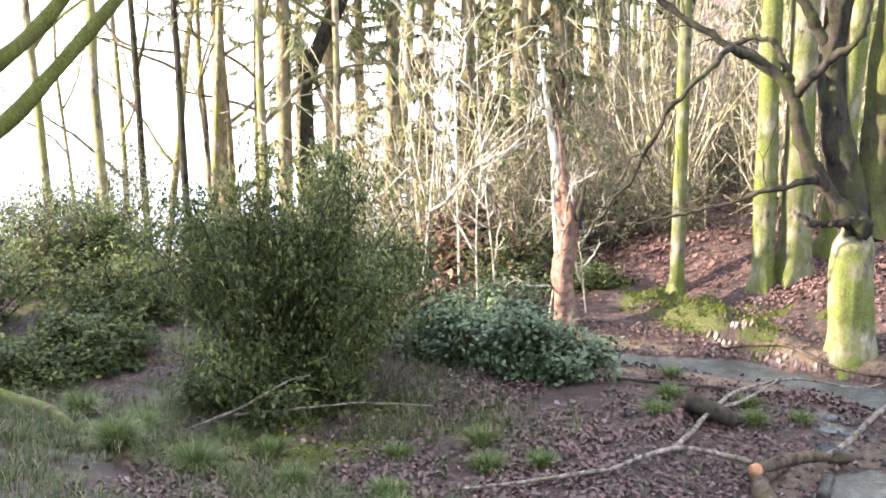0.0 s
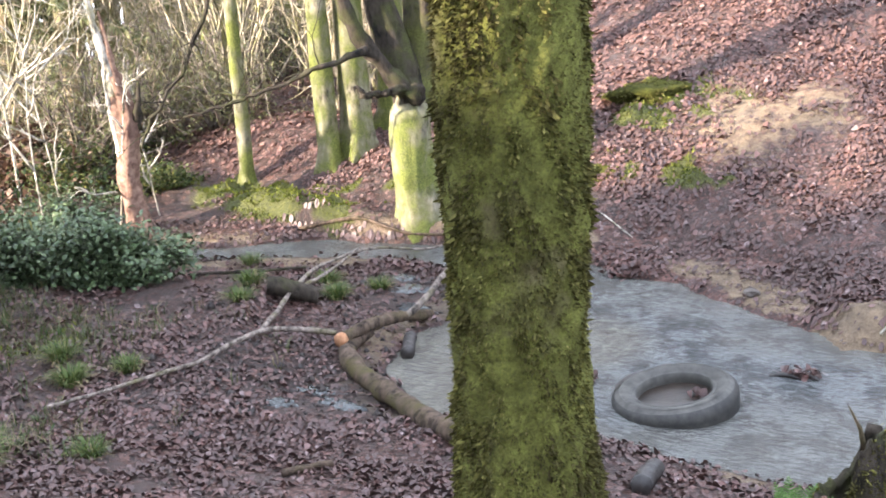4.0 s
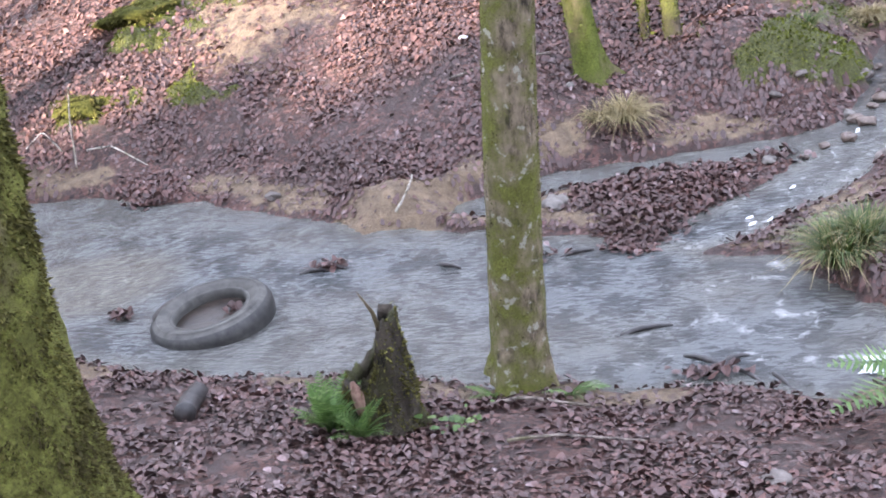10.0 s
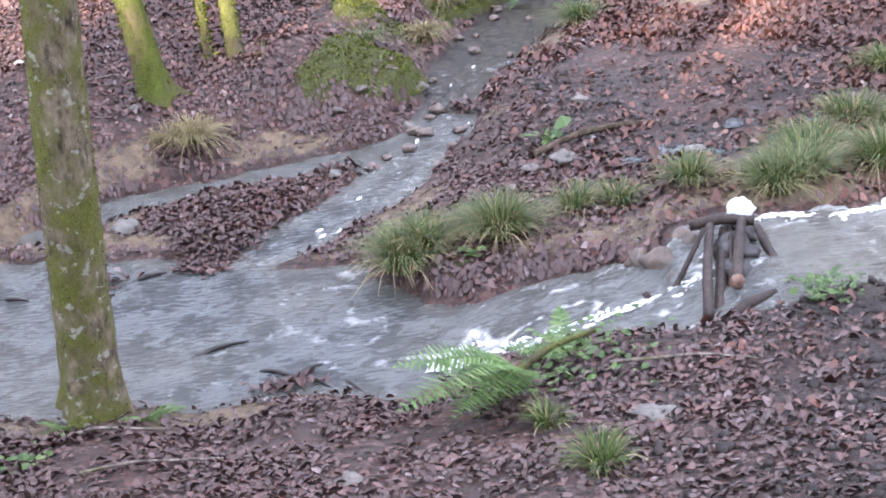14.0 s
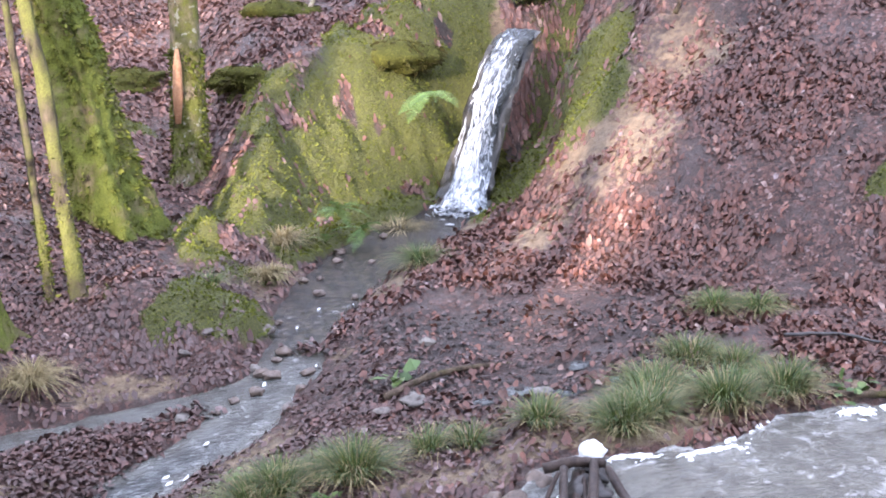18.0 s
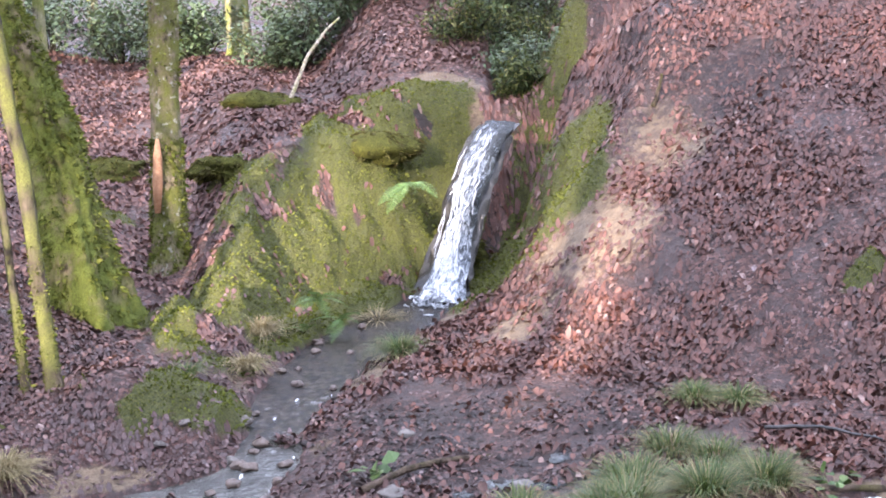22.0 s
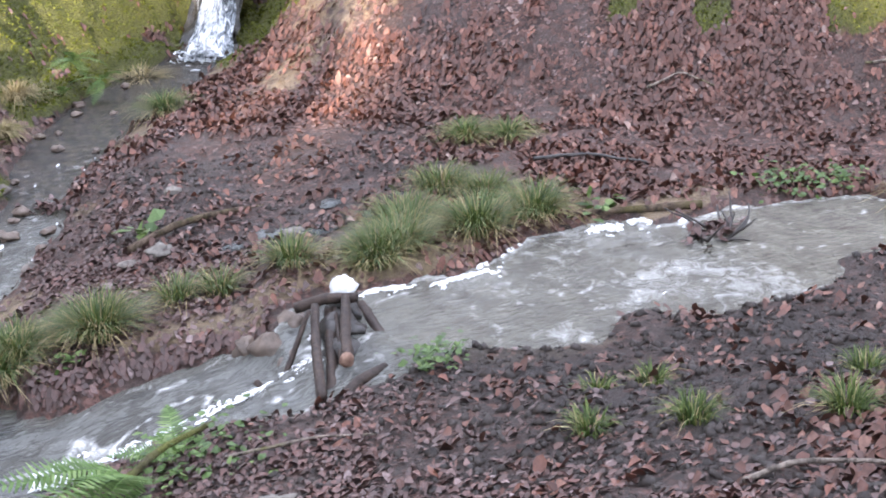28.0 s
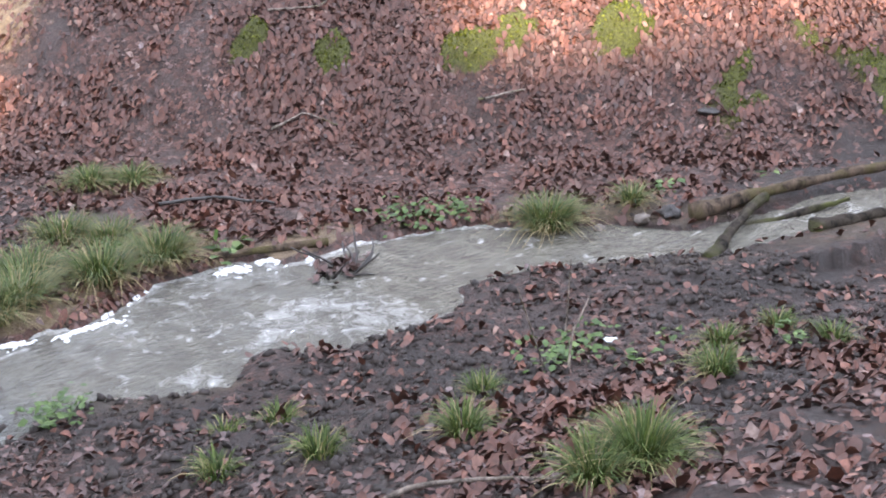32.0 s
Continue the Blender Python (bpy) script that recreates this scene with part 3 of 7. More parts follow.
m_herb = island_material("herb_leaves", [(0.0, (0.035, 0.075, 0.015)), (0.6, (0.085, 0.15, 0.035)), (1.0, (0.17, 0.24, 0.075))], 0.5, 0.4, 0.2)
m_yew = island_material("evergreen_sprays", [(0.0, (0.025, 0.045, 0.014)), (0.5, (0.07, 0.095, 0.028)), (0.85, (0.15, 0.165, 0.045)), (1.0, (0.28, 0.26, 0.09))], 0.6, 0.3, 0.35)
m_holly = island_material("glossy_leaves", [(0.0, (0.035, 0.06, 0.026)), (0.5, (0.085, 0.125, 0.055)), (0.9, (0.115, 0.165, 0.07)), (1.0, (0.17, 0.21, 0.105))], 0.42, 0.42, 0.1)
m_needle = island_material("conifer_needles", [(0.0, (0.09, 0.105, 0.05)), (0.5, (0.2, 0.21, 0.095)), (1.0, (0.38, 0.36, 0.19))], 0.6, 0.3, 0.4)
m_bracken = island_material("dead_bracken", [(0.0, (0.09, 0.05, 0.034)), (0.6, (0.2, 0.115, 0.078)), (1.0, (0.38, 0.27, 0.2))], 0.8, 0.2, 0.2)
m_moss_fuzz = island_material("moss_fronds", [(0.0, (0.03, 0.032, 0.006)), (0.35, (0.075, 0.07, 0.016)), (0.75, (0.175, 0.166, 0.04)), (1.0, (0.34, 0.315, 0.1))], 0.9, 0.15, 0.15, (0.05, 0.04, 0.016))
m_bright_fuzz = island_material("bright_moss_fronds", [(0.0, (0.04, 0.055, 0.006)), (0.5, (0.11, 0.125, 0.02)), (1.0, (0.2, 0.21, 0.045))], 0.9, 0.15, 0.15)


# ---- the ground ----
def spread(a, b, step, far):
    """Even steps from a to b, then ever wider ones out to far on both sides."""
    mid = np.arange(a, b, step)
    out, d = [], step
    while sum(out) < far:
        d *= 1.22
        out.append(d)
    out = np.cumsum(out)
    return np.r_[a - out[::-1], mid, mid[-1] + out]


def moss_cover(x, y):
    """How mossy the ground is, 0 to 1."""
    s, _ = to_line(x, y, [(1.7, 14.6), (2.4, 15.2), (3.3, 16.2), (3.9, 17.1), (4.5, 18.3)])
    fx, fy = np.array(FAR_BANK).T
    wall = smooth(s + 0.35 * vnoise(x, y, 0.6, 2.7), 1.55, 1.0) * (y > np.interp(x, fx, fy) - 0.1)
    d, _ = to_line(x, y, [(4.7, 16.2), (5.4, 17.1), (6.3, 18.4), (7.6, 21.0)])
    right = smooth(d, 0.75, 0.3)
    e, _ = to_line(x, y, [(4.45, 15.3), (4.9, 15.1), (5.35, 15.05), (5.7, 15.5), (5.9, 16.2)])
    right = np.maximum(right, smooth(e, 0.62, 0.3))
    spots = 0.0 * x
    for px, py, r in ((0.65, 12.25, 0.8), (0.1, 12.45, 0.6), (-5.6, 13.9, 0.8), (-5.0, 12.6, 0.6), (8.4, 9.8, 0.42), (10.3, 7.6, 0.8), (10.9, 7.0, 0.7), (1.9, 17.0, 0.7), (-8.7, 11.7, 0.8), (-9.6, 11.6, 0.8), (-6.25, 12.5, 0.6), (-5.9, 13.4, 0.5), (-10.4, 11.6, 0.7), (8.9, 9.7, 0.36), (7.4, 10.6, 0.3), (6.95, 11.2, 0.3), (9.6, 9.0, 0.4), (0.2, 17.6, 0.6), (1.6, 17.7, 0.6)):
        spots = np.maximum(spots, smooth(np.hypot(x - px, (y - py) * 1.3) + 0.35 * r * vnoise(x, y, 0.35, px), r, 0.35 * r))
    spots = spots * smooth(vnoise(x, y, 0.4, 9.7) + 0.5 * vnoise(x, y, 0.16, 5.5), -0.55, 0.15)
    grassy = smooth(-x, 7.0, 9.5) * smooth(y, 9.5, 6.0) * 0.7
    n = 0.5 + 0.5 * vnoise(x, y, 0.45, 4.4)
    return np.clip(np.maximum.reduce([wall * smooth(vnoise(x, y, 0.5, 6.6) + 0.7 * vnoise(x, y, 0.2, 4.1), -1.0, -0.25), right * (0.3 + 0.9 * n), spots * (0.45 + 0.7 * n), grassy * n]), 0, 1)


def clay_cover(x, y):
    """Bare clay, along cut banks and trodden places."""
    edge, _, _ = waters(x, y)
    bank = smooth(edge, 0.02, 0.1) * smooth(edge, 0.55, 0.2) * smooth(vnoise(x, y, 0.9, 6.1), -0.35, 0.25)
    bar = smooth(np.hypot((x + 2.7) * 1.05, (y - 10.15) * 1.5) + 0.2 * vnoise(x, y, 0.25, 3.2), 0.75, 0.5)
    dome = smooth(np.hypot((x - 5.1) / 0.55, (y - 19.3) / 0.7), 1.2, 0.7)
    worn = smooth(np.hypot((x - 6.0) / 1.3, (y - 14.7) / 0.9), 1.3, 0.5) * 1.0 + smooth(np.hypot((x - 5.3) / 0.75, (y - 13.9) / 1.0), 1.3, 0.5) * 0.65 + smooth(np.hypot((x - 4.2) / 0.9, (y - 13.5) / 0.5), 1.2, 0.6) * 0.6 + smooth(np.hypot(x + 4.8, (y - 13.6) * 0.9), 1.5, 0.5) * 0.7
    return np.clip(np.maximum.reduce([bank * 0.8, bar, dome, worn * (0.55 + 0.5 * vnoise(x, y, 0.6, 1.9))]), 0, 1)


def mud_cover(x, y):
    """Black wet mud on the near bank and by the trodden brook."""
    near = smooth(x, 0.4, 3.2) * smooth(y, 7.6, 6.6)
    flat = smooth(np.hypot((x - 3.0) / 2.0, (y - 10.6) / 1.7), 1.2, 0.5) * 0.75 + smooth(np.hypot((x + 6.5) / 2.1, (y - 7.4) / 1.5), 1.1, 0.4) * 0.75
    shore = smooth(np.hypot((x + 3.2) / 1.6, (y - 6.7) / 0.8), 1.1, 0.5) * 0.6
    bank = smooth(to_line(x, y, [(-13.0, 11.9), (-10.5, 11.3), (-9.0, 11.6), (-7.6, 12.2), (-6.2, 12.3)])[0], 0.95, 0.5) * 0.7
    bare = smooth(np.hypot((x - 7.6) / 1.5, (y - 15.6) / 1.8), 1.2, 0.4) * 0.6 + smooth(np.hypot((x - 0.6) / 1.6, (y - 13.2) / 0.9), 1.1, 0.5) * 0.4
    shelf = smooth(np.hypot((x + 6.8) / 1.1, (y - 9.5) / 0.9), 1.1, 0.5) * 0.8
    # dark earth under the wall's moss, which also paints in its shade
    face = smooth(to_line(x, y, [(1.7, 14.6), (2.4, 15.2), (3.3, 16.2), (3.9, 17.1), (4.5, 18.3)])[0], 1.3, 0.8) * (y > 14.2) * 0.9
    damp = smooth(-x, 6.4, 8.4) * smooth(y, 9.6, 8.6) * 0.55
    return np.clip(np.maximum.reduce([near, flat, shore, bank, bare, shelf, face, damp]) * (0.75 + 0.35 * vnoise(x, y, 0.7, 7.3)), 0, 1)


def set_cover(me, r, g, b):
    a = me.color_attributes.new("cover", "FLOAT_COLOR", "POINT")
    a.data.foreach_set("color", np.stack([r, g, b, np.ones_like(r)], -1).astype(np.float32).ravel())


gx, gy = spread(-13, 13, 0.075, 1500), spread(2.5, 24, 0.075, 1500)
gy = np.r_[gy[gy < -19.3], np.arange(-19.0, 2.4, 0.35), gy[gy >= 2.5]]
GX, GY = np.meshgrid(gx, gy, indexing="ij")
GZ = height(GX, GY)
_mossy, _clay = moss_cover(GX, GY), clay_cover(GX, GY)
GZ = GZ + _mossy * (0.05 + 0.1 * vnoise(GX, GY, 0.28, 8.8) + 0.055 * vnoise(GX, GY, 0.13, 2.8))
_me = mesh_of("ground", np.stack([GX, GY, GZ], -1).reshape(-1, 3), grid_faces(len(gx), len(gy)), m_ground)
set_cover(_me, _mossy.ravel(), _clay.ravel(), mud_cover(GX, GY).ravel())
ground = tagged(new("ground", _me), "muddy woodland ground under fallen leaves", "ground", kind="structure")


def lie(x, y):
    """The ground's height, its moss swellings included."""
    x, y = np.atleast_1d(np.asarray(x, float)), np.atleast_1d(np.asarray(y, float))
    return height(x, y) + moss_cover(x, y) * (0.05 + 0.1 * vnoise(x, y, 0.28, 8.8) + 0.055 * vnoise(x, y, 0.13, 2.8))


def lie1(x, y):
    return float(lie(x, y)[0])


# ---- water ----
_x, _y = np.arange(-13, 12, 0.05), np.arange(3.6, 16.8, 0.05)
WX, WY = np.meshgrid(_x, _y, indexing="ij")
_edge, _level, _bed = waters(WX, WY)
_rush = smooth(to_line(WX, WY, RAPID)[0], 0.7, 0.2)
_wave = 0.006 * vnoise(WX, WY * 1.6, 0.25, 1.1) + 0.004 * vnoise(WX, WY * 1.6, 0.11, 4.2)
_wave = _wave + _rush * (0.03 * vnoise(WX, WY * 2, 0.3, 2.1) + 0.015 * vnoise(WX, WY * 2, 0.12, 6.2))
_level = _level + _wave
_keep = (_edge < 0.12).ravel()
_F = grid_faces(len(_x), len(_y))
_F = _F[_keep[_F].all(1)]
_used = np.unique(_F)
_back = np.zeros(_keep.size, int)
_back[_used] = np.arange(len(_used))
_me = mesh_of("water", np.stack([WX, WY, _level], -1).reshape(-1, 3)[_used], _back[_F], m_water)
_brown = np.maximum.reduce([smooth(to_line(WX, WY, SIDE_ARM)[0], 0.9, 0.4) * 0.8, smooth(to_line(WX, WY, POOL)[0], 1.0, 0.5) * smooth(WX, 4.8, 6.5) * 0.8 + 0.8 * smooth(WX, 2.3, 3.0) * (WY < 9),
                            smooth(WY, 12.4, 14.2) * 0.9, smooth(WY, 9.6, 10.6) * 0.35, _rush * 0.35, smooth(_edge, -0.3, 0.0) * 0.55, 0.15 + 0.3 * vnoise(WX, WY, 0.7, 2.2)])
_pool = smooth(to_line(WX, WY, POOL)[0], 1.3, 0.9)
_lines = smooth(1 - np.abs(vnoise(0.8 * WX + 0.35 * WY, 1.9 * WY - 0.5 * WX, 0.42, 4.1) + 0.35 * vnoise(WX, WY, 0.2, 1.3)), 0.78, 0.98)
# pale froth; on the pool it also paints in the sky's reflection
_froth_glint = np.maximum.reduce([(0.44 + 0.12 * vnoise(WX, WY * 1.5, 0.8, 5.2)) * _pool * smooth(WX, 2.6, 3.2) * smooth(WX, 6.0, 5.2), _rush * (0.36 + 0.3 * _lines), 0.3 + 0.2 * _lines * smooth(WX, -2.0, 0.5) * (WY < 9), 0.58 * _pool * smooth(_edge, -0.16, -0.04) * smooth(WY, 7.0, 7.4), 0.4 * smooth(to_line(WX, WY, BROOK)[0], 0.5, 0.3) * (WY < 12.8), 0.24 + 0.14 * vnoise(WX, WY, 1.2, 3.3)])
set_cover(_me, _brown.ravel()[_used], _froth_glint.ravel()[_used], (smooth(WY, 11.0, 12.2) * (WX > -0.5)).ravel()[_used])
tagged(new("water", _me), "shallow grey stream water with ripples", "water", kind="structure")


# ---- foam, fall ----
def ribbon(pile, pts, widths, lift=0.012):
    """A thin raised strip along points on the water."""
    p = np.asarray(pts, float)
    way = np.gradient(p[:, :2], axis=0)
    way /= np.linalg.norm(way, axis=1, keepdims=True) + 1e-9
    side = np.stack([-way[:, 1], way[:, 0]], -1) * np.asarray(widths)[:, None]
    row = [np.c_[p[:, :2] + k * side, p[:, 2] + lift * h] for k, h in ((-1, -0.6), (-0.45, 0.9), (0.35, 1.0), (1, -0.6))]
    pile.add(np.stack(row, 1).reshape(-1, 3), grid_faces(len(p), 4))


def water_z(x, y):
    return waters(np.asarray(x, float), np.asarray(y, float))[1]


foam = Pile()


def foam_blob(x, y, long, wide, turn):
    """A flat ragged patch of froth."""
    k = np.linspace(0, 2 * np.pi, 10, endpoint=False)
    e = 1 + 0.3 * rng.standard_normal(10).clip(-1.5, 1.5)
    u, v = long * e * np.cos(k), wide * e * np.sin(k)
    px, py = x + u * math.cos(turn) - v * math.sin(turn), y + u * math.sin(turn) + v * math.cos(turn)
    z = float(water_z(np.array([x]), np.array([y]))[0]) + 0.008
    rim = np.c_[px, py, np.full(10, z - 0.006)]
    top = np.c_[x + 0.6 * (px - x), y + 0.6 * (py - y), np.full(10, z + 0.006)]
    mid = np.c_[np.full(10, x), np.full(10, y), np.full(10, z + 0.008)]
    foam.add(np.vstack([rim, top, mid]), grid_faces(3, 10, True))


for n in range(760):  # lace of froth in lanes down the rapid
    lane, k = (0.3, 0.62, 0.8, 0.95)[n % 4], rng.random() ** 1.3
    if vnoise(np.array([6.0 * k]), np.array([3.0 * lane]), 0.9, 7.1)[0] < -0.3:
        continue
    s0 = rng.uniform(0.005, 0.015)
    y = 7.62 - 0.42 * lane * (1 - 0.25 * k) - 0.1 * k + 0.035 * math.sin(9 * k + 5 * lane) + rng.normal(0, 0.016)
    foam_blob(2.55 - 1.95 * k, y, s0 * rng.uniform(1.2, 3.4), s0 * rng.uniform(0.5, 1.0), math.pi + 0.1 + rng.normal(0, 0.4))
for _ in range(90):  # froth along the pool's edges and behind the snags
    i = int(rng.integers(0, 6))
    p, q = np.array(POOL[i]), np.array(POOL[i + 1])
    k = rng.random()
    c = p + (q - p) * k
    d = np.array([-(q - p)[1], (q - p)[0]]) / np.hypot(*(q - p)[:2])
    far = rng.random() < 0.9
    off = c[2] * (1 - abs(rng.normal(0, 0.13))) if far else -c[2] * rng.uniform(-0.2, 1.0)
    if not far and not 4.2 < c[0] < 6.2:
        continue
    x, y = c[0] + d[0] * off, c[1] + d[1] * off
    if waters(np.array([x]), np.array([y]))[0][0] < 0.0:
        s = rng.uniform(0.003, 0.011)
        foam_blob(x, y, s * rng.uniform(1, 3.5), s * rng.uniform(0.5, 1), math.atan2((q - p)[1], (q - p)[0]) + rng.normal(0, 0.3))
for n in range(26):  # a broken line of froth along the pool's far edge
    i = int(rng.integers(0, 6))
    p, q = np.array(POOL[i]), np.array(POOL[i + 1])
    k = np.clip(rng.uniform(0, 0.8) + np.linspace(0, rng.uniform(0.1, 0.35), 14), 0, 1)[:, None]
    c = p + (q - p) * k
    d = np.array([-(q - p)[1], (q - p)[0]]) / np.hypot(*(q - p)[:2])
    w = c[:, 2:3] * (0.97 - abs(rng.normal(0, 0.05)) + 0.02 * rng.standard_normal((14, 1)))
    x, y = (c[:, :2] + d * w).T
    ribbon(foam, np.c_[x, y, water_z(x, y) + 0.006], rng.uniform(0.006, 0.028) * (0.3 + np.abs(rng.standard_normal(14))).clip(0.2, 1.6), 0.01)
for line, count in ((BROOK, 24),):
    for _ in range(count):
        i = int(rng.integers(0, 6 if line is STREAM else len(line) - 1))
        p, q = np.array(line[i]), np.array(line[i + 1])
        c = p + (q - p) * rng.random()
        d = np.array([-(q - p)[1], (q - p)[0]]) / np.hypot(*(q - p)[:2])
        x, y = c[:2] + d * c[2] * rng.uniform(-0.9, 0.9)
        if line is BROOK and not (9.4 < y < 11.6 or 12.0 < y < 12.8):
            continue
        s = rng.uniform(0.004, 0.014)
        foam_blob(x, y, s * rng.uniform(1, 4), s, math.atan2((q - p)[1], (q - p)[0]) + rng.normal(0, 0.25))
tagged(new("foam", foam.mesh("foam", m_foam)), "white foam streaks on rushing water", "foam", kind="stuff")


def fall_point(k, across, out=0.0):
    """A place on the fall: k from lip to foot, across from -1 to 1."""
    line = np.array([(5.35, 17.55, 0.24, 2.36), (5.1, 17.2, 0.24, 2.26), (4.86, 16.98, 0.25, 1.95), (4.62, 16.75, 0.24, 1.55), (4.42, 16.52, 0.24, 1.1), (4.2, 16.24, 0.28, 0.65), (4.0, 16.0, 0.34, 0.34)])
    u = np.asarray(k) * (len(line) - 1)
    row = [np.interp(u, np.arange(len(line)), line[:, c]) for c in range(4)]
    nx, ny = 0.75, -0.66  # across the flow, level
    fx, fy = -0.62, -0.72
    return np.stack([row[0] + nx * across * row[2] + fx * out, row[1] + ny * across * row[2] + fy * out, row[3] + 0.25 * out], -1)


fall = thing("waterfall", 3.95, 16.0, 0.3, "white waterfall tumbling down a dark mossy rock cleft", "waterfall")


def fall_part(name, me, label=""):
    ob = part(name, me, fall, label)
    ob.matrix_parent_inverse = Matrix.Translation(fall.location).inverted()
    return ob


_k, _c = np.meshgrid(np.linspace(0, 1, 70), np.linspace(-2.3, 1.05, 30), indexing="ij")
_v = fall_point(_k, _c, -0.12 - 0.1 * _c**2 + 0.12 * vnoise(_k * 3.5, _c, 0.3, 5.5) + 0.05 * vnoise(_k * 3.5, _c, 0.12, 1.5))
fall_part("rock_face", mesh_of("rock_face", _v.reshape(-1, 3), grid_faces(70, 30), m_wet_rock), "black wet rock behind the water")
_k, _c = np.meshgrid(np.linspace(0, 1, 120), np.linspace(-1.0, 1.0, 36), indexing="ij")
_out = 0.03 + 0.05 * vnoise(_c * 1.5, _k * 5, 0.5, 7.7) + 0.03 * vnoise(_c * 3, _k * 14, 0.5, 3.1) - 0.14 * _c**4
_me = mesh_of("water_sheet", fall_point(_k, _c * (0.85 + 0.2 * vnoise(_k * 6, 0 * _k, 0.5, 2.2)), _out).reshape(-1, 3), grid_faces(120, 36), m_sheet)
set_cover(_me, _k.ravel(), 0.5 + 0.5 * _c.ravel(), 0 * _c.ravel())
fall_part("water_sheet", _me, "broken white sheet of falling water")
strands = Pile()
for n in range(26):
    k0 = rng.uniform(0.15, 0.8)
    k = np.linspace(k0, min(1.0, k0 + rng.uniform(0.06, 0.2)), 12)
    lane = np.clip(rng.normal(-0.1, 0.45), -0.9, 0.9) + 0.1 * np.cumsum(rng.normal(0, 0.4, 12))
    p = fall_point(k, lane, 0.06 + 0.03 * rng.random())
    strands.add(*tube(p, rng.uniform(0.003, 0.01) * np.sin(np.linspace(0.3, 2.9, 12)) * (1 + 0.35 * rng.standard_normal(12)).clip(0.3, 2) + 0.002, 5, 0.25, n))
for n in range(120):
    a, r = rng.uniform(0, 6.3), abs(rng.normal(0, 0.2))
    c = np.array([3.9 + r * math.cos(a), 15.92 + r * math.sin(a), 0.33 + max(0, rng.normal(0.06, 0.06) - 0.2 * r)])
    strands.add(*tube(c + np.cumsum(rng.normal(0, 0.025, (5, 3)) * (1, 1, 0.5), 0), rng.uniform(0.004, 0.014) * np.array([0.4, 1, 1.1, 0.9, 0.3]), 5, 0.2, n))
fall_part("splash", strands.mesh("splash", m_fall), "white drops and splashes")["kind"] = "stuff"

# ---- fallen leaves ----
def slopes(x, y, e=0.06):
    return (lie(x + e, y) - lie(x - e, y)) / (2 * e), (lie(x, y + e) - lie(x, y - e)) / (2 * e)


def flat_leaves(x, y, z, size, sx, sy, tilt, seed):
    """Places and faces of curled leaves that lie on a slope."""
    r = np.random.default_rng(seed)
    n = len(x)
    turn, curl = r.uniform(0, 6.283, n), r.uniform(-0.25, 0.7, n)
    u = np.array([-0.5, -0.12, 0.25, 0.55, 0.25, -0.12])[None] * size[:, None]
    wide = r.uniform(0.32, 0.5, n)
    v = np.array([0, 1, 0.8, 0, -0.8, -1.0])[None] * (size * wide)[:, None]
    w = np.array([0, 1, 0.9, 0.35, 0.9, 1.0])[None] * (size * curl)[:, None]
    u, v = u * r.uniform(0.85, 1.2, u.shape), v * r.uniform(0.75, 1.2, v.shape)
    c, s = np.cos(turn)[:, None], np.sin(turn)[:, None]
    px, py = u * c - v * s, u * s + v * c
    tx, ty = r.normal(0, tilt, n)[:, None], r.normal(0, tilt, n)[:, None]
    pz = w + px * (sx[:, None] + tx) + py * (sy[:, None] + ty)
    lift = 0.002 + np.abs(r.normal(0, 0.01, n))[:, None] + 0.2 * size[:, None] * np.hypot(tx, ty)
    verts = np.stack([x[:, None] + px, y[:, None] + py, z[:, None] + pz + lift], -1).reshape(-1, 3)
    base = np.arange(n)[:, None] * 6
    return verts, np.concatenate([base + [0, 1, 2, 3], base + [0, 3, 4, 5]], 1).reshape(-1, 4)


def scatter_leaves(name, label, count, near, far, mat, seed, mask, size=(0.045, 0.085), tilt=0.24, span=(-68, 62)):
    r = np.random.default_rng(seed)
    a = np.radians(r.uniform(*span, count))
    d = np.sqrt(r.uniform(near**2, far**2, count))
    x, y = d * np.sin(a), d * np.cos(a)
    edge = waters(x, y)[0]
    ok = (edge > 0.01) & (r.random(count) < mask(x, y))
    x, y = x[ok], y[ok]
    sx, sy = slopes(x, y)
    v, f = flat_leaves(x, y, lie(x, y), r.uniform(*size, len(x)), sx, sy, tilt, seed)
    return tagged(new(name, mesh_of(name, v, f, mat, True)), label, "leaves", kind="stuff")


def leaf_mask(x, y):
    m = np.clip(0.56 + 0.5 * vnoise(x, y, 0.8, 1.3) + 0.6 * vnoise(x, y, 0.27, 3.7), 0.06, 1.0)
    path = smooth(np.hypot((x - 3.2) / 1.9, (y - 11.0) / 1.6), 1.15, 0.5)
    mud = np.clip(mud_cover(x, y), 0, 1) * smooth(0.45 * smooth(y, 5.0, 4.0) * smooth(x, 1.5, 2.5) + vnoise(x, y, 0.55, 12.3) + 0.5 * vnoise(x, y, 0.2, 2.9) - 0.5 * smooth(x, 3.2, 4.4) * smooth(y, 4.4, 5.6), 1.0, 0.3)
    grassy = smooth(-x, 7.8, 10.0) * smooth(y, 10.5, 7.5)
    m = m * (1 - 0.5 * smooth(x, 2.2, 3.2) * smooth(y, 7.2, 6.4) * smooth(y, 4.2, 5.4))
    return m * (1 - 0.66 * path) * (1 - 0.92 * mud) * (1 - 0.75 * grassy) * (1 - 0.97 * smooth(moss_cover(x, y), 0.1, 0.7)) * (1 - 0.95 * clay_cover(x, y))


def slope_mask(x, y):
    hill = smooth(x * 0.75 + (y - 12) * 0.35, 4.2, 6.5) + smooth(y, 11.5, 13) * smooth(x, -18, -14)
    return np.clip(hill, 0, 1) * leaf_mask(x, y)


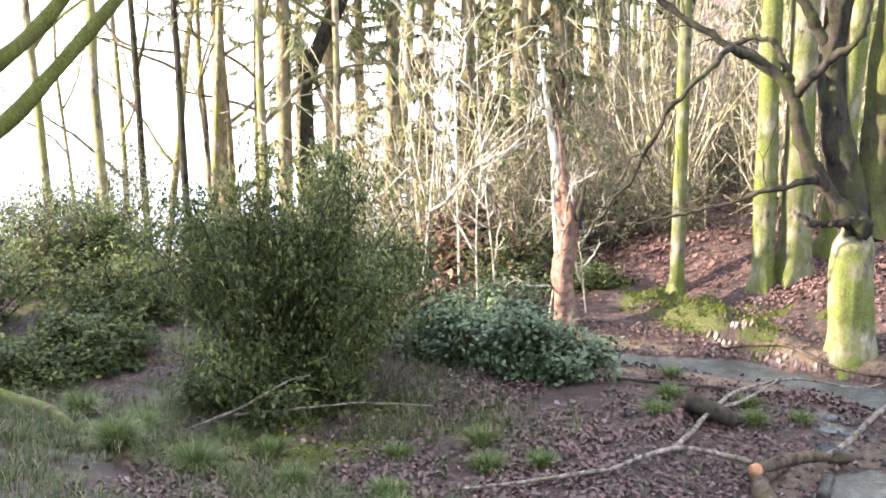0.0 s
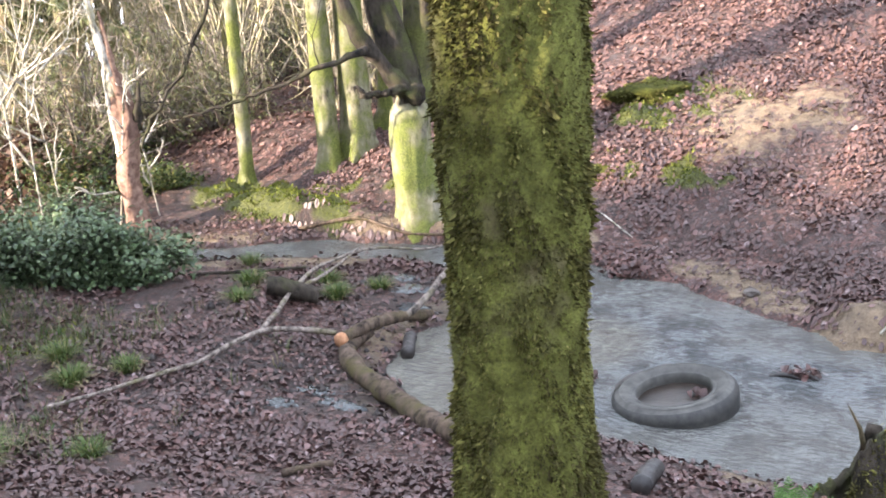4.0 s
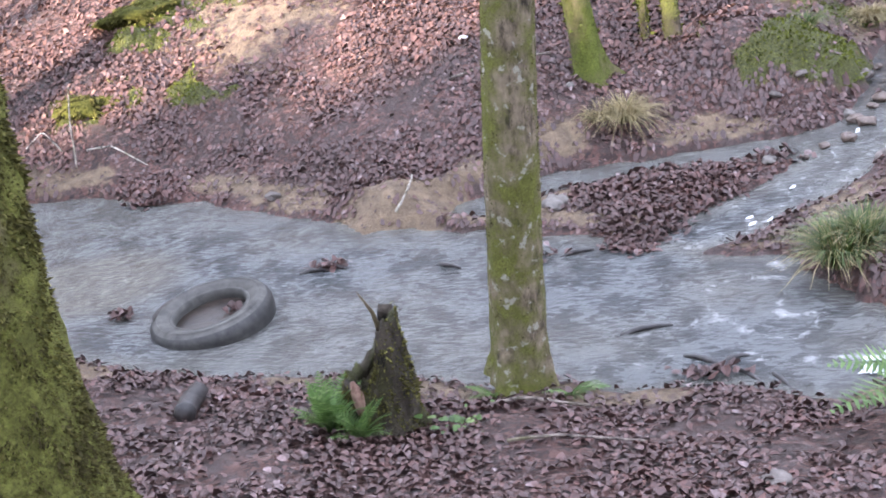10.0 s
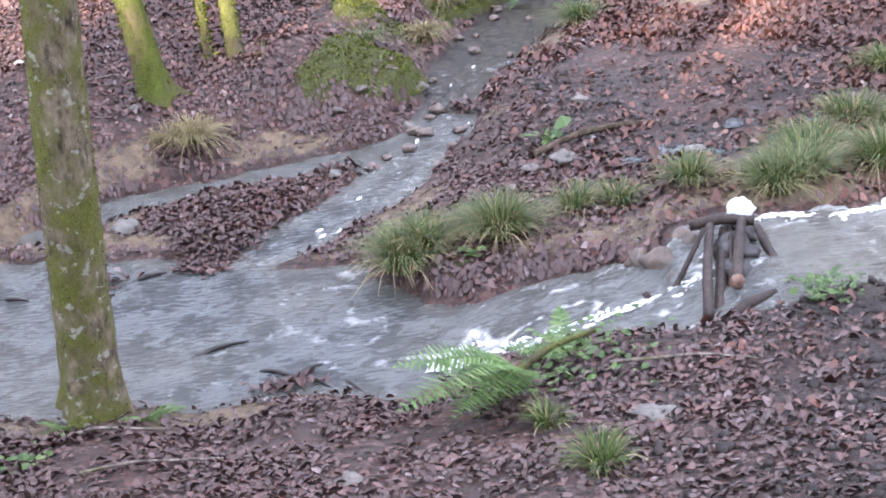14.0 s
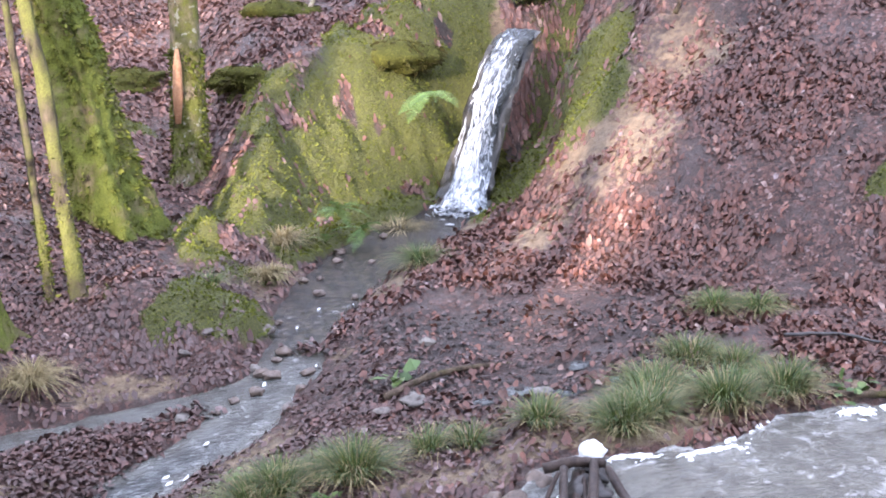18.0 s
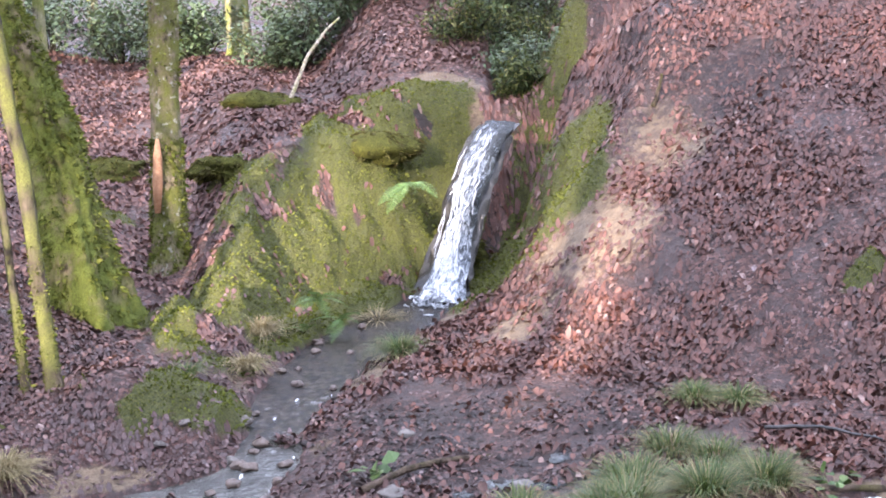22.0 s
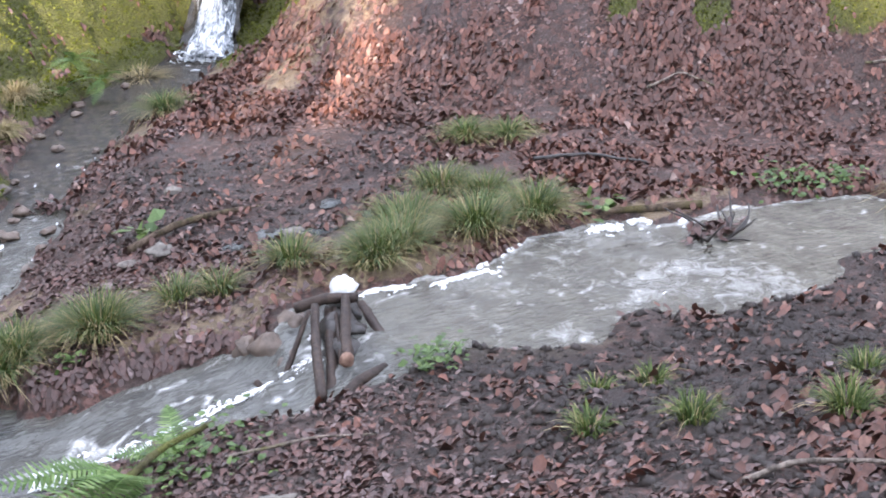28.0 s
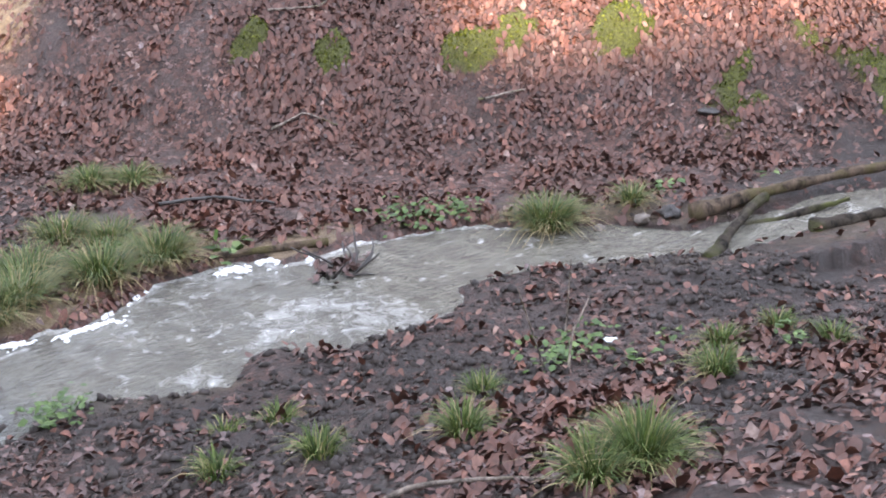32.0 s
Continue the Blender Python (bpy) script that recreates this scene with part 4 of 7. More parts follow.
def east(x, y):
    return smooth(x + 0.1 * (y - 6), 1.6, 4.4)


scatter_leaves("fallen_leaves", "wet brown fallen beech leaves covering the ground", 520000, 3.6, 15.5, m_leaf, 21, lambda x, y: leaf_mask(x, y) * (1 - 0.85 * east(x, y)), (0.018, 0.056))
scatter_leaves("slope_leaves", "fallen leaves on the far slope, coloured paler for the sun", 420000, 8, 27, m_slope_leaf, 22, lambda x, y: slope_mask(x, y) * (1 - 0.85 * east(x, y)), (0.036, 0.072))
scatter_leaves("russet_leaves", "russet fallen beech leaves on the hill and near bank", 600000, 3.4, 20, m_russet, 23, lambda x, y: leaf_mask(x, y) * east(x, y), (0.026, 0.07), 0.5)
scatter_leaves("slope_leaves", "brown fallen leaves on the slope above the fall", 110000, 15.5, 29, m_slope_leaf, 24, leaf_mask, (0.045, 0.09), 0.3, (-14, 22))
# the leaf bank between the two arms of the brook
_r = np.random.default_rng(61)
_a, _d = _r.random(5200), _r.random(5200) ** 0.8
_x = -0.85 + _d * (-0.3 + 1.35 * _a) + _r.normal(0, 0.1, 5200)
_y = 9.25 + _d * (1.28 + 0.12 * _a) + _r.normal(0, 0.09, 5200)
_ok = _r.random(5200) < np.clip(0.1 + 0.45 * smooth(_d, 0.1, 0.6) + 0.5 * vnoise(_x, _y, 0.28, 2.6), 0, 1)
_x, _y, _d = _x[_ok], _y[_ok], _d[_ok]
_v, _f = flat_leaves(_x, _y, np.maximum(lie(_x, _y), water_z(_x, _y)) + 0.004, _r.uniform(0.035, 0.07, len(_x)), 0 * _x, 0 * _x, 0.16, 5)
tagged(new("leaf_drift", mesh_of("leaf_drift", _v, _f, m_leaf, False)), "drift of sodden leaves banked up in the stream", "leaves", kind="stuff")


def ground_moss(name, label, count, mat, seed, size):
    """Cushions of moss fronds wherever the ground is mossy."""
    r = np.random.default_rng(seed)
    a, d = np.radians(r.uniform(-62, 62, count)), np.sqrt(r.uniform(36, 420, count))
    x, y = d * np.sin(a), d * np.cos(a)
    k = moss_cover(x, y)
    ok = (k > 0.25) & (r.random(count) < k) & (x > -11)
    x, y = x[ok], y[ok]
    sx, sy = slopes(x, y)
    n = len(x)
    p = np.c_[x, y, lie(x, y) - 0.005]
    out = np.c_[-sx, -sy, np.ones(n)]
    out /= np.linalg.norm(out, axis=1, keepdims=True)
    s = size * r.uniform(0.5, 1.5, (n, 1))
    tip = p + out * s + r.normal(0, 0.5, (n, 3)) * s - np.c_[np.zeros((n, 2)), 0.4 * s * np.hypot(sx, sy)[:, None].clip(0, 1.5)]
    side = np.cross(out, r.normal(0, 1, (n, 3)))
    side *= 0.35 * s / (np.linalg.norm(side, axis=1, keepdims=True) + 1e-9)
    mid = 0.5 * (p + tip) + out * s * 0.2
    v = np.stack([p - side, p + side, mid + side, mid - side, tip + side * 0.2, tip - side * 0.2], 1).reshape(-1, 3)
    b = np.arange(n)[:, None] * 6
    return tagged(new(name, mesh_of(name, v, np.concatenate([b + [0, 1, 2, 3], b + [3, 2, 4, 5]], 1).reshape(-1, 4), mat, False)), label, "moss", kind="stuff")


ground_moss("moss", "yellow-green moss cushions on banks and rocks", 1300000, m_bright_fuzz, 31, 0.019)

# ---- trees ----
def child(name, me, parent, label="", kind=""):
    """A part whose mesh is in the world's own metres."""
    ob = part(name, me, parent, label)
    p = parent
    while p.parent:
        p = p.parent
    ob.matrix_parent_inverse = Matrix.Translation(p.location).inverted() if parent is p else Matrix()
    if kind:
        ob["kind"] = kind
    return ob


def bend(points, n):
    """A smooth line of n places through points."""
    p = np.asarray(points, float)
    u = np.r_[0, np.cumsum(np.linalg.norm(np.diff(p, axis=0), axis=1))]
    v = np.linspace(0, u[-1], n)
    q = np.stack([np.interp(v, u, p[:, c]) for c in range(p.shape[1])], -1)
    for _ in range(2):
        q[1:-1] = 0.25 * q[:-2] + 0.5 * q[1:-1] + 0.25 * q[2:]
    return q


def trunk_mesh(name, axis, radii, mat, sides=40, rings=60, lump=0.08, flare=0.5, roots=5, seed=1, clump=0.0):
    """A trunk along an axis, lumpy, with a root flare at its foot. Radii run along the axis."""
    r = np.random.default_rng(seed)
    q = bend(axis, rings)
    h = np.r_[0, np.cumsum(np.linalg.norm(np.diff(q, axis=0), axis=1))]
    rad = np.interp(np.linspace(0, 1, rings), np.linspace(0, 1, len(radii)), radii)
    a = np.linspace(0, 2 * np.pi, sides, endpoint=False)
    H, A = np.meshgrid(h, a, indexing="ij")
    ring = rad[:, None] * (1 + lump * vnoise(np.cos(A) * 1.6 + seed, H / (rad[0] * 3) + np.sin(A) * 1.6, 1.0, seed) + 0.5 * lump * vnoise(np.cos(A) * 5 + seed, H / rad[0] + np.sin(A) * 5, 1.0, seed + 3.0))
    if clump:
        cx, cy = np.cos(A) * rad[:, None], np.sin(A) * rad[:, None]
        ring = ring + clump * (vnoise(cx / 0.05 + 7, H / 0.06 + cy / 0.05, 1.0, 2.3) + 0.7 * vnoise(cx / 0.024 + 3, H / 0.026 + cy / 0.024, 1.0, 5.1))
    root = np.maximum(0, np.cos(roots * (A + r.uniform(0, 6)) + 0.4 * np.sin(2 * A))) ** 2
    ring = ring * (1 + flare * np.exp(-H / (1.1 * rad[0])) * (0.45 + 1.2 * root))
    way = np.gradient(q, axis=0)
    way /= np.linalg.norm(way, axis=1, keepdims=True)
    e = np.cross(way, [0.0, 1.0, 0.0])
    e /= np.linalg.norm(e, axis=1, keepdims=True)
    f = np.cross(way, e)
    v = q[:, None] + ring[..., None] * (np.cos(A)[..., None] * e[:, None] + np.sin(A)[..., None] * f[:, None])
    return mesh_of(name, v.reshape(-1, 3), grid_faces(rings, sides, True), mat), v


def moss_fuzz(name, surface, parent, mat, count, length, seed, label):
    """Short moss fronds that stand out from and hang down a trunk's surface."""
    r = np.random.default_rng(seed)
    nu, nv = surface.shape[:2]
    i, j = r.integers(0, nu - 1, count), r.integers(0, nv, count)
    p = surface[i, j] + (surface[i + 1, j] - surface[i, j]) * r.random((count, 1)) + (surface[i, (j + 1) % nv] - surface[i, j]) * r.random((count, 1))
    out = p - surface[i].mean(1)
    out /= np.linalg.norm(out, axis=1, keepdims=True) + 1e-9
    clump = 0.5 + 0.5 * vnoise(out[:, 0] * 4 + out[:, 1] * 2.3 + 9, p[:, 2] * 7 + out[:, 1] * 4, 0.8, seed)
    ok = r.random(count) < 0.45 + 0.6 * clump
    p, out, clump = p[ok], out[ok], clump[ok]
    n = len(p)
    fine = 0.5 + 0.5 * vnoise(out[:, 0] * 9 + out[:, 1] * 5, p[:, 2] * 14 + out[:, 1] * 9, 0.5, seed + 3.3)
    size = length * r.uniform(0.5, 1.4, (n, 1)) * (0.35 + clump[:, None]) * (0.35 + 1.4 * fine[:, None])
    tip = p + out * size * 0.8 + np.c_[r.normal(0, 0.4, (n, 2)), r.uniform(-1.0, 0.25, n)] * size
    side = np.cross(out, r.normal(0, 1, (n, 3)))
    side *= 0.3 * size / (np.linalg.norm(side, axis=1, keepdims=True) + 1e-9)
    p = p - out * 0.004
    mid = 0.5 * (p + tip) + out * size * 0.15
    v = np.stack([p - side * 0.7, p + side * 0.7, mid + side, mid - side, tip + side * 0.25, tip - side * 0.25], 1).reshape(-1, 3)
    b = np.arange(n)[:, None] * 6
    return child(name, mesh_of(name, v, np.concatenate([b + [0, 1, 2, 3], b + [3, 2, 4, 5]], 1).reshape(-1, 4), mat, False), parent, label, "stuff")


def twig_line(r, start, way, length, n=6, droop=0.0, wander=0.25):
    """A wandering line of n places."""
    out, w = [np.array(start, float)], np.array(way, float)
    w /= np.linalg.norm(w)
    for _ in range(n - 1):
        w = w + r.normal(0, wander, 3) + [0, 0, -droop]
        w /= np.linalg.norm(w)
        out.append(out[-1] + w * length / (n - 1))
    return np.array(out)


def add_twigs(pile, r, line, rad, count, length, sides=4, lift=0.3, droop=0.0):
    """Side twigs from a limb, each with twiglets."""
    for _ in range(count):
        k = r.uniform(0.25, 1.0) * (len(line) - 1)
        i = min(int(k), len(line) - 2)
        p = line[i] + (line[i + 1] - line[i]) * (k - i)
        w = (line[i + 1] - line[i]) / np.linalg.norm(line[i + 1] - line[i]) + r.normal(0, 0.7, 3) + [0, 0, lift]
        t = twig_line(r, p, w, length * r.uniform(0.4, 1.2), 6, droop)
        pile.add(*tube(t, np.linspace(rad, rad * 0.3, 6) * r.uniform(0.5, 1.1), sides))
        for _ in range(2):
            q = t[r.integers(1, 5)]
            t2 = twig_line(r, q, t[-1] - t[0] + r.normal(0, 0.4, 3) * length, length * r.uniform(0.2, 0.5), 4, droop)
            pile.add(*tube(t2, np.linspace(rad * 0.45, rad * 0.2, 4), 3))


def bare_tree(x, y, r0, tall, mat, label, seed, lean=(0.0, 0.0), fork=0.45, limbs=5, group="", moss=0, base_z=None, twig=1.0, flare=0.55, name="tree"):
    """A bare winter tree: trunk, limbs and fine twigs, each its own part."""
    r = np.random.default_rng(seed)
    z = (lie1(x, y) if base_z is None else base_z) - 0.12
    tree = thing(name, x, y, z, label, "tree", group)
    k = np.linspace(0, 1, 8)[:, None]
    sway = np.cumsum(r.normal(0, 0.012 * tall, (8, 2)), 0) * k
    axis = np.c_[np.array([x, y]) + np.array(lean) * tall * k + sway, z + tall * k]
    me, surface = trunk_mesh("trunk", axis, [r0, 0.86 * r0, 0.74 * r0, 0.55 * r0, 0.22 * r0], mat, 18 if r0 < 0.16 else 26, 40, 0.08, flare, 5, seed)
    stem = child("trunk", me, tree)
    if moss:
        moss_fuzz("moss", surface, stem, m_bright_fuzz, moss, 0.02, seed, "bright green moss")
    q = bend(axis, 60)
    twigs = Pile()
    for n in range(limbs):
        k = fork + (0.96 - fork) * (n + r.uniform(0, 0.8)) / limbs
        p = q[int(k * 59)]
        turn = r.uniform(0, 6.283)
        up = r.uniform(0.35, 1.3)
        line = twig_line(r, p, (math.cos(turn), math.sin(turn), up), tall * r.uniform(0.18, 0.36), 8, -0.04, 0.16)
        thick = r0 * (1 - k) * 0.55 + 0.012
        child("limb", mesh_of("limb", *tube(line, np.linspace(thick, thick * 0.25, 8), 7, 0.05, n), mat), tree)
        add_twigs(twigs, r, line, thick * 0.3 + 0.003, int(6 * twig), tall * 0.09)
    add_twigs(twigs, r, q[int(fork * 50):], 0.012, int(8 * twig), tall * 0.11)
    if twigs.n:
        child("twigwork", twigs.mesh("twigwork", mat), tree, "fine bare twigs", "stuff")
    return tree


def sprays(pile, r, centres, ways, length, width, sag=0.3):
    """Flat needled sprays, a short bent strip for each centre and way."""
    n = len(centres)
    w = ways / (np.linalg.norm(ways, axis=1, keepdims=True) + 1e-9)
    side = np.cross(w, [0, 0, 1.0]) + r.normal(0, 0.35, (n, 3))
    side /= np.linalg.norm(side, axis=1, keepdims=True) + 1e-9
    size = r.uniform(0.5, 1.3, (n, 1))
    a, b = centres, centres + w * size * length * 0.55
    c = centres + w * size * length + np.array([0, 0, -1.0]) * sag * length * size
    s = side * width * size
    v = np.stack([a - 0.3 * s, a + 0.3 * s, b + s, b - s, c + 0.15 * s, c - 0.15 * s], 1).reshape(-1, 3)
    i = np.arange(n)[:, None] * 6
    pile.add(v, np.concatenate([i + [0, 1, 2, 3], i + [3, 2, 4, 5]], 1).reshape(-1, 4))


def conifer(x, y, r0, tall, label, seed, low=0.12, reach=0.2, needles=1500, base_z=None, group="conifers", spray=0.022):
    r = np.random.default_rng(seed)
    z = (lie1(x, y) if base_z is None else base_z) - 0.12
    tree = thing("conifer", x, y, z, label, "tree", group)
    axis = np.array([(x, y, z), (x + r.normal(0, 0.01) * tall, y + r.normal(0, 0.01) * tall, z + tall)])
    me, _ = trunk_mesh("trunk", axis, [r0, 0.75 * r0, 0.5 * r0, 0.1 * r0], m_pine_bark, 14, 24, 0.05, 0.3, 4, seed)
    child("trunk", me, tree)
    boughs, green = Pile(), Pile()
    for n in range(46):
        k = low + (0.97 - low) * n / 46
        p = axis[0] + (axis[1] - axis[0]) * k
        turn = n * 2.4 + r.uniform(-0.4, 0.4)
        long = reach * tall * (1.08 - k) * r.uniform(0.6, 1.15)
        line = twig_line(r, p, (math.cos(turn), math.sin(turn), 0.12 - 0.25 * (1 - k)), long, 6, 0.06, 0.08)
        boughs.add(*tube(line, np.linspace(0.022, 0.005, 6), 4))
        m = int(needles / 46 * (0.5 + 1.0 * r.random()))
        i = r.integers(0, 5, m)
        c = line[i] + (line[i + 1] - line[i]) * r.random((m, 1))
        w = (line[i + 1] - line[i]) / long * 3 + r.normal(0, 0.55, (m, 3)) * (1, 1, 0.35)
        sprays(green, r, c, w, spray * tall, 0.14 * spray * tall, 0.4)
    child("boughwork", boughs.mesh("boughwork", m_pine_bark), tree, "", "stuff")
    child("foliage", green.mesh("foliage", m_needle, False), tree, "drooping green needled sprays", "stuff")
    return tree


def shrub(name, label, x, y, spread_x, spread_y, tall, mat, leaves, leaf, seed, category="bush", stem_mat=None, stems=16, low=0.05, sag=0.25, shape=0.55, narrow=0.36):
    """A bush: forking stems and an uneven mass of separate leaves in clumps."""
    r = np.random.default_rng(seed)
    z = lie1(x, y) - 0.03
    bush = thing(name, x, y, z, label, category)
    wood, tips = Pile(), []
    for n in range(stems):
        turn, out = r.uniform(0, 6.283), r.uniform(0.05, 0.95)
        line = twig_line(r, (x + 0.25 * out * spread_x * math.cos(turn), y + 0.25 * out * spread_y * math.sin(turn), z),
                         (0.8 * out * spread_x * math.cos(turn), 0.8 * out * spread_y * math.sin(turn), tall * (1.05 - shape * out * out)), tall * r.uniform(0.6, 1.0), 8, 0.02, 0.12)
        wood.add(*tube(line, np.linspace(0.02, 0.005, 8), 5))
        tips += list(line[2:])
        for _ in range(6):
            t = twig_line(r, line[r.integers(2, 8)], r.normal(0, 1, 3) + [0, 0, 0.3], r.uniform(0.2, 0.5) * min(spread_x, tall), 5, 0.04)
            wood.add(*tube(t, np.linspace(0.008, 0.003, 5), 3))
            tips += list(t[1:])
    child("stemwork", wood.mesh("stemwork", stem_mat or m_dark_bark), bush, "", "stuff")
    tips = np.array(tips)
    c = tips[r.integers(0, len(tips), leaves)] + r.normal(0, 0.1, (leaves, 3)) * min(1.0, tall)
    c[:, 2] = np.maximum(c[:, 2], lie(c[:, 0], c[:, 1]) + low)
    green = Pile()
    sprays(green, r, c, r.normal(0, 1, (leaves, 3)) * (1, 1, 0.5), leaf, leaf * narrow, sag)
    child("foliage", green.mesh("foliage", mat, False), bush, "", "stuff")
    return bush


def rock_mesh(name, place, size, mat, seed):
    """A knobbly lump about a place."""
    u, v = np.meshgrid(np.linspace(0.02, np.pi - 0.02, 14), np.linspace(0, 2 * np.pi, 20, endpoint=False), indexing="ij")
    d = np.stack([np.sin(u) * np.cos(v), np.sin(u) * np.sin(v), np.cos(u)], -1)
    k = 1 + 0.3 * vnoise(d[..., 0] * 1.7 + seed, d[..., 1] * 1.7 + d[..., 2] * 2, 1.0, seed) + 0.2 * vnoise(d[..., 0] * 4 + seed, d[..., 1] * 4 + d[..., 2] * 3, 1.0, seed + 1.0)
    return mesh_of(name, (d * k[..., None] * np.array(size) + np.array(place)).reshape(-1, 3), grid_faces(14, 20, True), mat)


# the mossy trunk close to the camera
near_tree = thing("tree", -2.42, 3.66, lie1(-2.42, 3.66) - 0.1, "thick tree trunk cloaked in yellow-green moss", "tree")
_axis = [(-2.39, 3.66, 1.15), (-2.41, 3.66, 1.8), (-2.43, 3.66, 2.6), (-2.43, 3.65, 3.2), (-2.46, 3.66, 4.2), (-2.5, 3.66, 6.5), (-2.5, 3.6, 10.0)]
_me, _near_surface = trunk_mesh("trunk", _axis, [0.25, 0.222, 0.228, 0.22, 0.2, 0.18, 0.13], m_moss_bark, 120, 640, 0.1, 0.75, 4, 11, 0.009)
_stem = child("trunk", _me, near_tree)
_low = _near_surface[:350]
moss_fuzz("moss", _low, _stem, m_moss_fuzz, 190000, 0.01, 12, "dense yellow-green moss fronds")
_t = Pile()
for _n in range(5):
    _line = twig_line(rng, (-2.33, 3.62, 6.2 + 0.7 * _n), (math.cos(_n * 2.2), math.sin(_n * 2.2), 0.9), 3.0, 9, -0.02, 0.15)
    child("limb", mesh_of("limb", *tube(_line, np.linspace(0.09, 0.02, 9), 8, 0.04, _n), m_moss_bark), near_tree)
    add_twigs(_t, rng, _line, 0.015, 8, 1.0)
child("twigwork", _t.mesh("twigwork", m_far_bark), near_tree, "", "stuff")

# the speckled trunk on the bank
bank_tree = thing("tree", -1.33, 7.2, 0.2, "slender speckled grey-green tree trunk on the stream bank", "tree")
_axis = [(-1.36, 7.2, 0.12), (-1.32, 7.2, 0.7), (-1.26, 7.2, 1.5), (-1.15, 7.2, 2.6), (-1.0, 7.25, 5.0), (-0.9, 7.3, 9.0)]
_me, _s = trunk_mesh("trunk", _axis, [0.165, 0.148, 0.142, 0.135, 0.12, 0.08], m_speckled, 64, 300, 0.06, 0.32, 4, 17, 0.004)
_stem = child("trunk", _me, bank_tree)
moss_fuzz("moss", _s[:120], _stem, m_moss_fuzz, 22000, 0.006, 18, "thin green moss")
_t = Pile()
for _n in range(4):
    _line = twig_line(rng, (-0.98, 7.26, 5.4 + 0.8 * _n), (math.cos(_n * 1.9), math.sin(_n * 1.9), 1.0), 2.4, 8, -0.02, 0.15)
    child("limb", mesh_of("limb", *tube(_line, np.linspace(0.05, 0.012, 8), 7, 0.04, _n), m_speckled), bank_tree)
    add_twigs(_t, rng, _line, 0.01, 7, 0.8)
child("twigwork", _t.mesh("twigwork", m_far_bark), bank_tree, "", "stuff")

# the old pollarded beech, its bole pale, its limbs dark and gnarled
beech = thing("beech", -7.7, 11.5, 0.1, "old pollarded beech, bole coloured pale for sun, gnarled stems dark for shade", "tree")
# sun and shade painted in: pale bark on the bole, dark on stems
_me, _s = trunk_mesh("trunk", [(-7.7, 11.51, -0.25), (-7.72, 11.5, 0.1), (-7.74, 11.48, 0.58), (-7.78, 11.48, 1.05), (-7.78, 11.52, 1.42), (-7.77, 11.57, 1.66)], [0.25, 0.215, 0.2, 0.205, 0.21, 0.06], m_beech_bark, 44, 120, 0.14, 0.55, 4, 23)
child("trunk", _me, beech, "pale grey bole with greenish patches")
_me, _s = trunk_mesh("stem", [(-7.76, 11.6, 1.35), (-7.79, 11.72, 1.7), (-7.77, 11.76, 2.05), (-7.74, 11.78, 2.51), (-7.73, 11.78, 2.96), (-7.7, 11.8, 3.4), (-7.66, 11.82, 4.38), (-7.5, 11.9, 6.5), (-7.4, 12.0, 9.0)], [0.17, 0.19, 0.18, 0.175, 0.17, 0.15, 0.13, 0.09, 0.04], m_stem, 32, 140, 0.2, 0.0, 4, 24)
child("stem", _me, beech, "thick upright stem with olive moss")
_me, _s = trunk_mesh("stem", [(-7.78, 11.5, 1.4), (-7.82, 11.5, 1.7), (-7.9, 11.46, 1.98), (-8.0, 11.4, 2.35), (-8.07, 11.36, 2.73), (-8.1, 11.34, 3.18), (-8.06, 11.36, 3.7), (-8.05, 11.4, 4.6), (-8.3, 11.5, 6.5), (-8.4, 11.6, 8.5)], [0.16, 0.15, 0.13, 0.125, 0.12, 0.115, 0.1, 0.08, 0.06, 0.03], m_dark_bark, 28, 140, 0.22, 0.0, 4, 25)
child("stem", _me, beech, "gnarled upright stem coloured dark for shade")
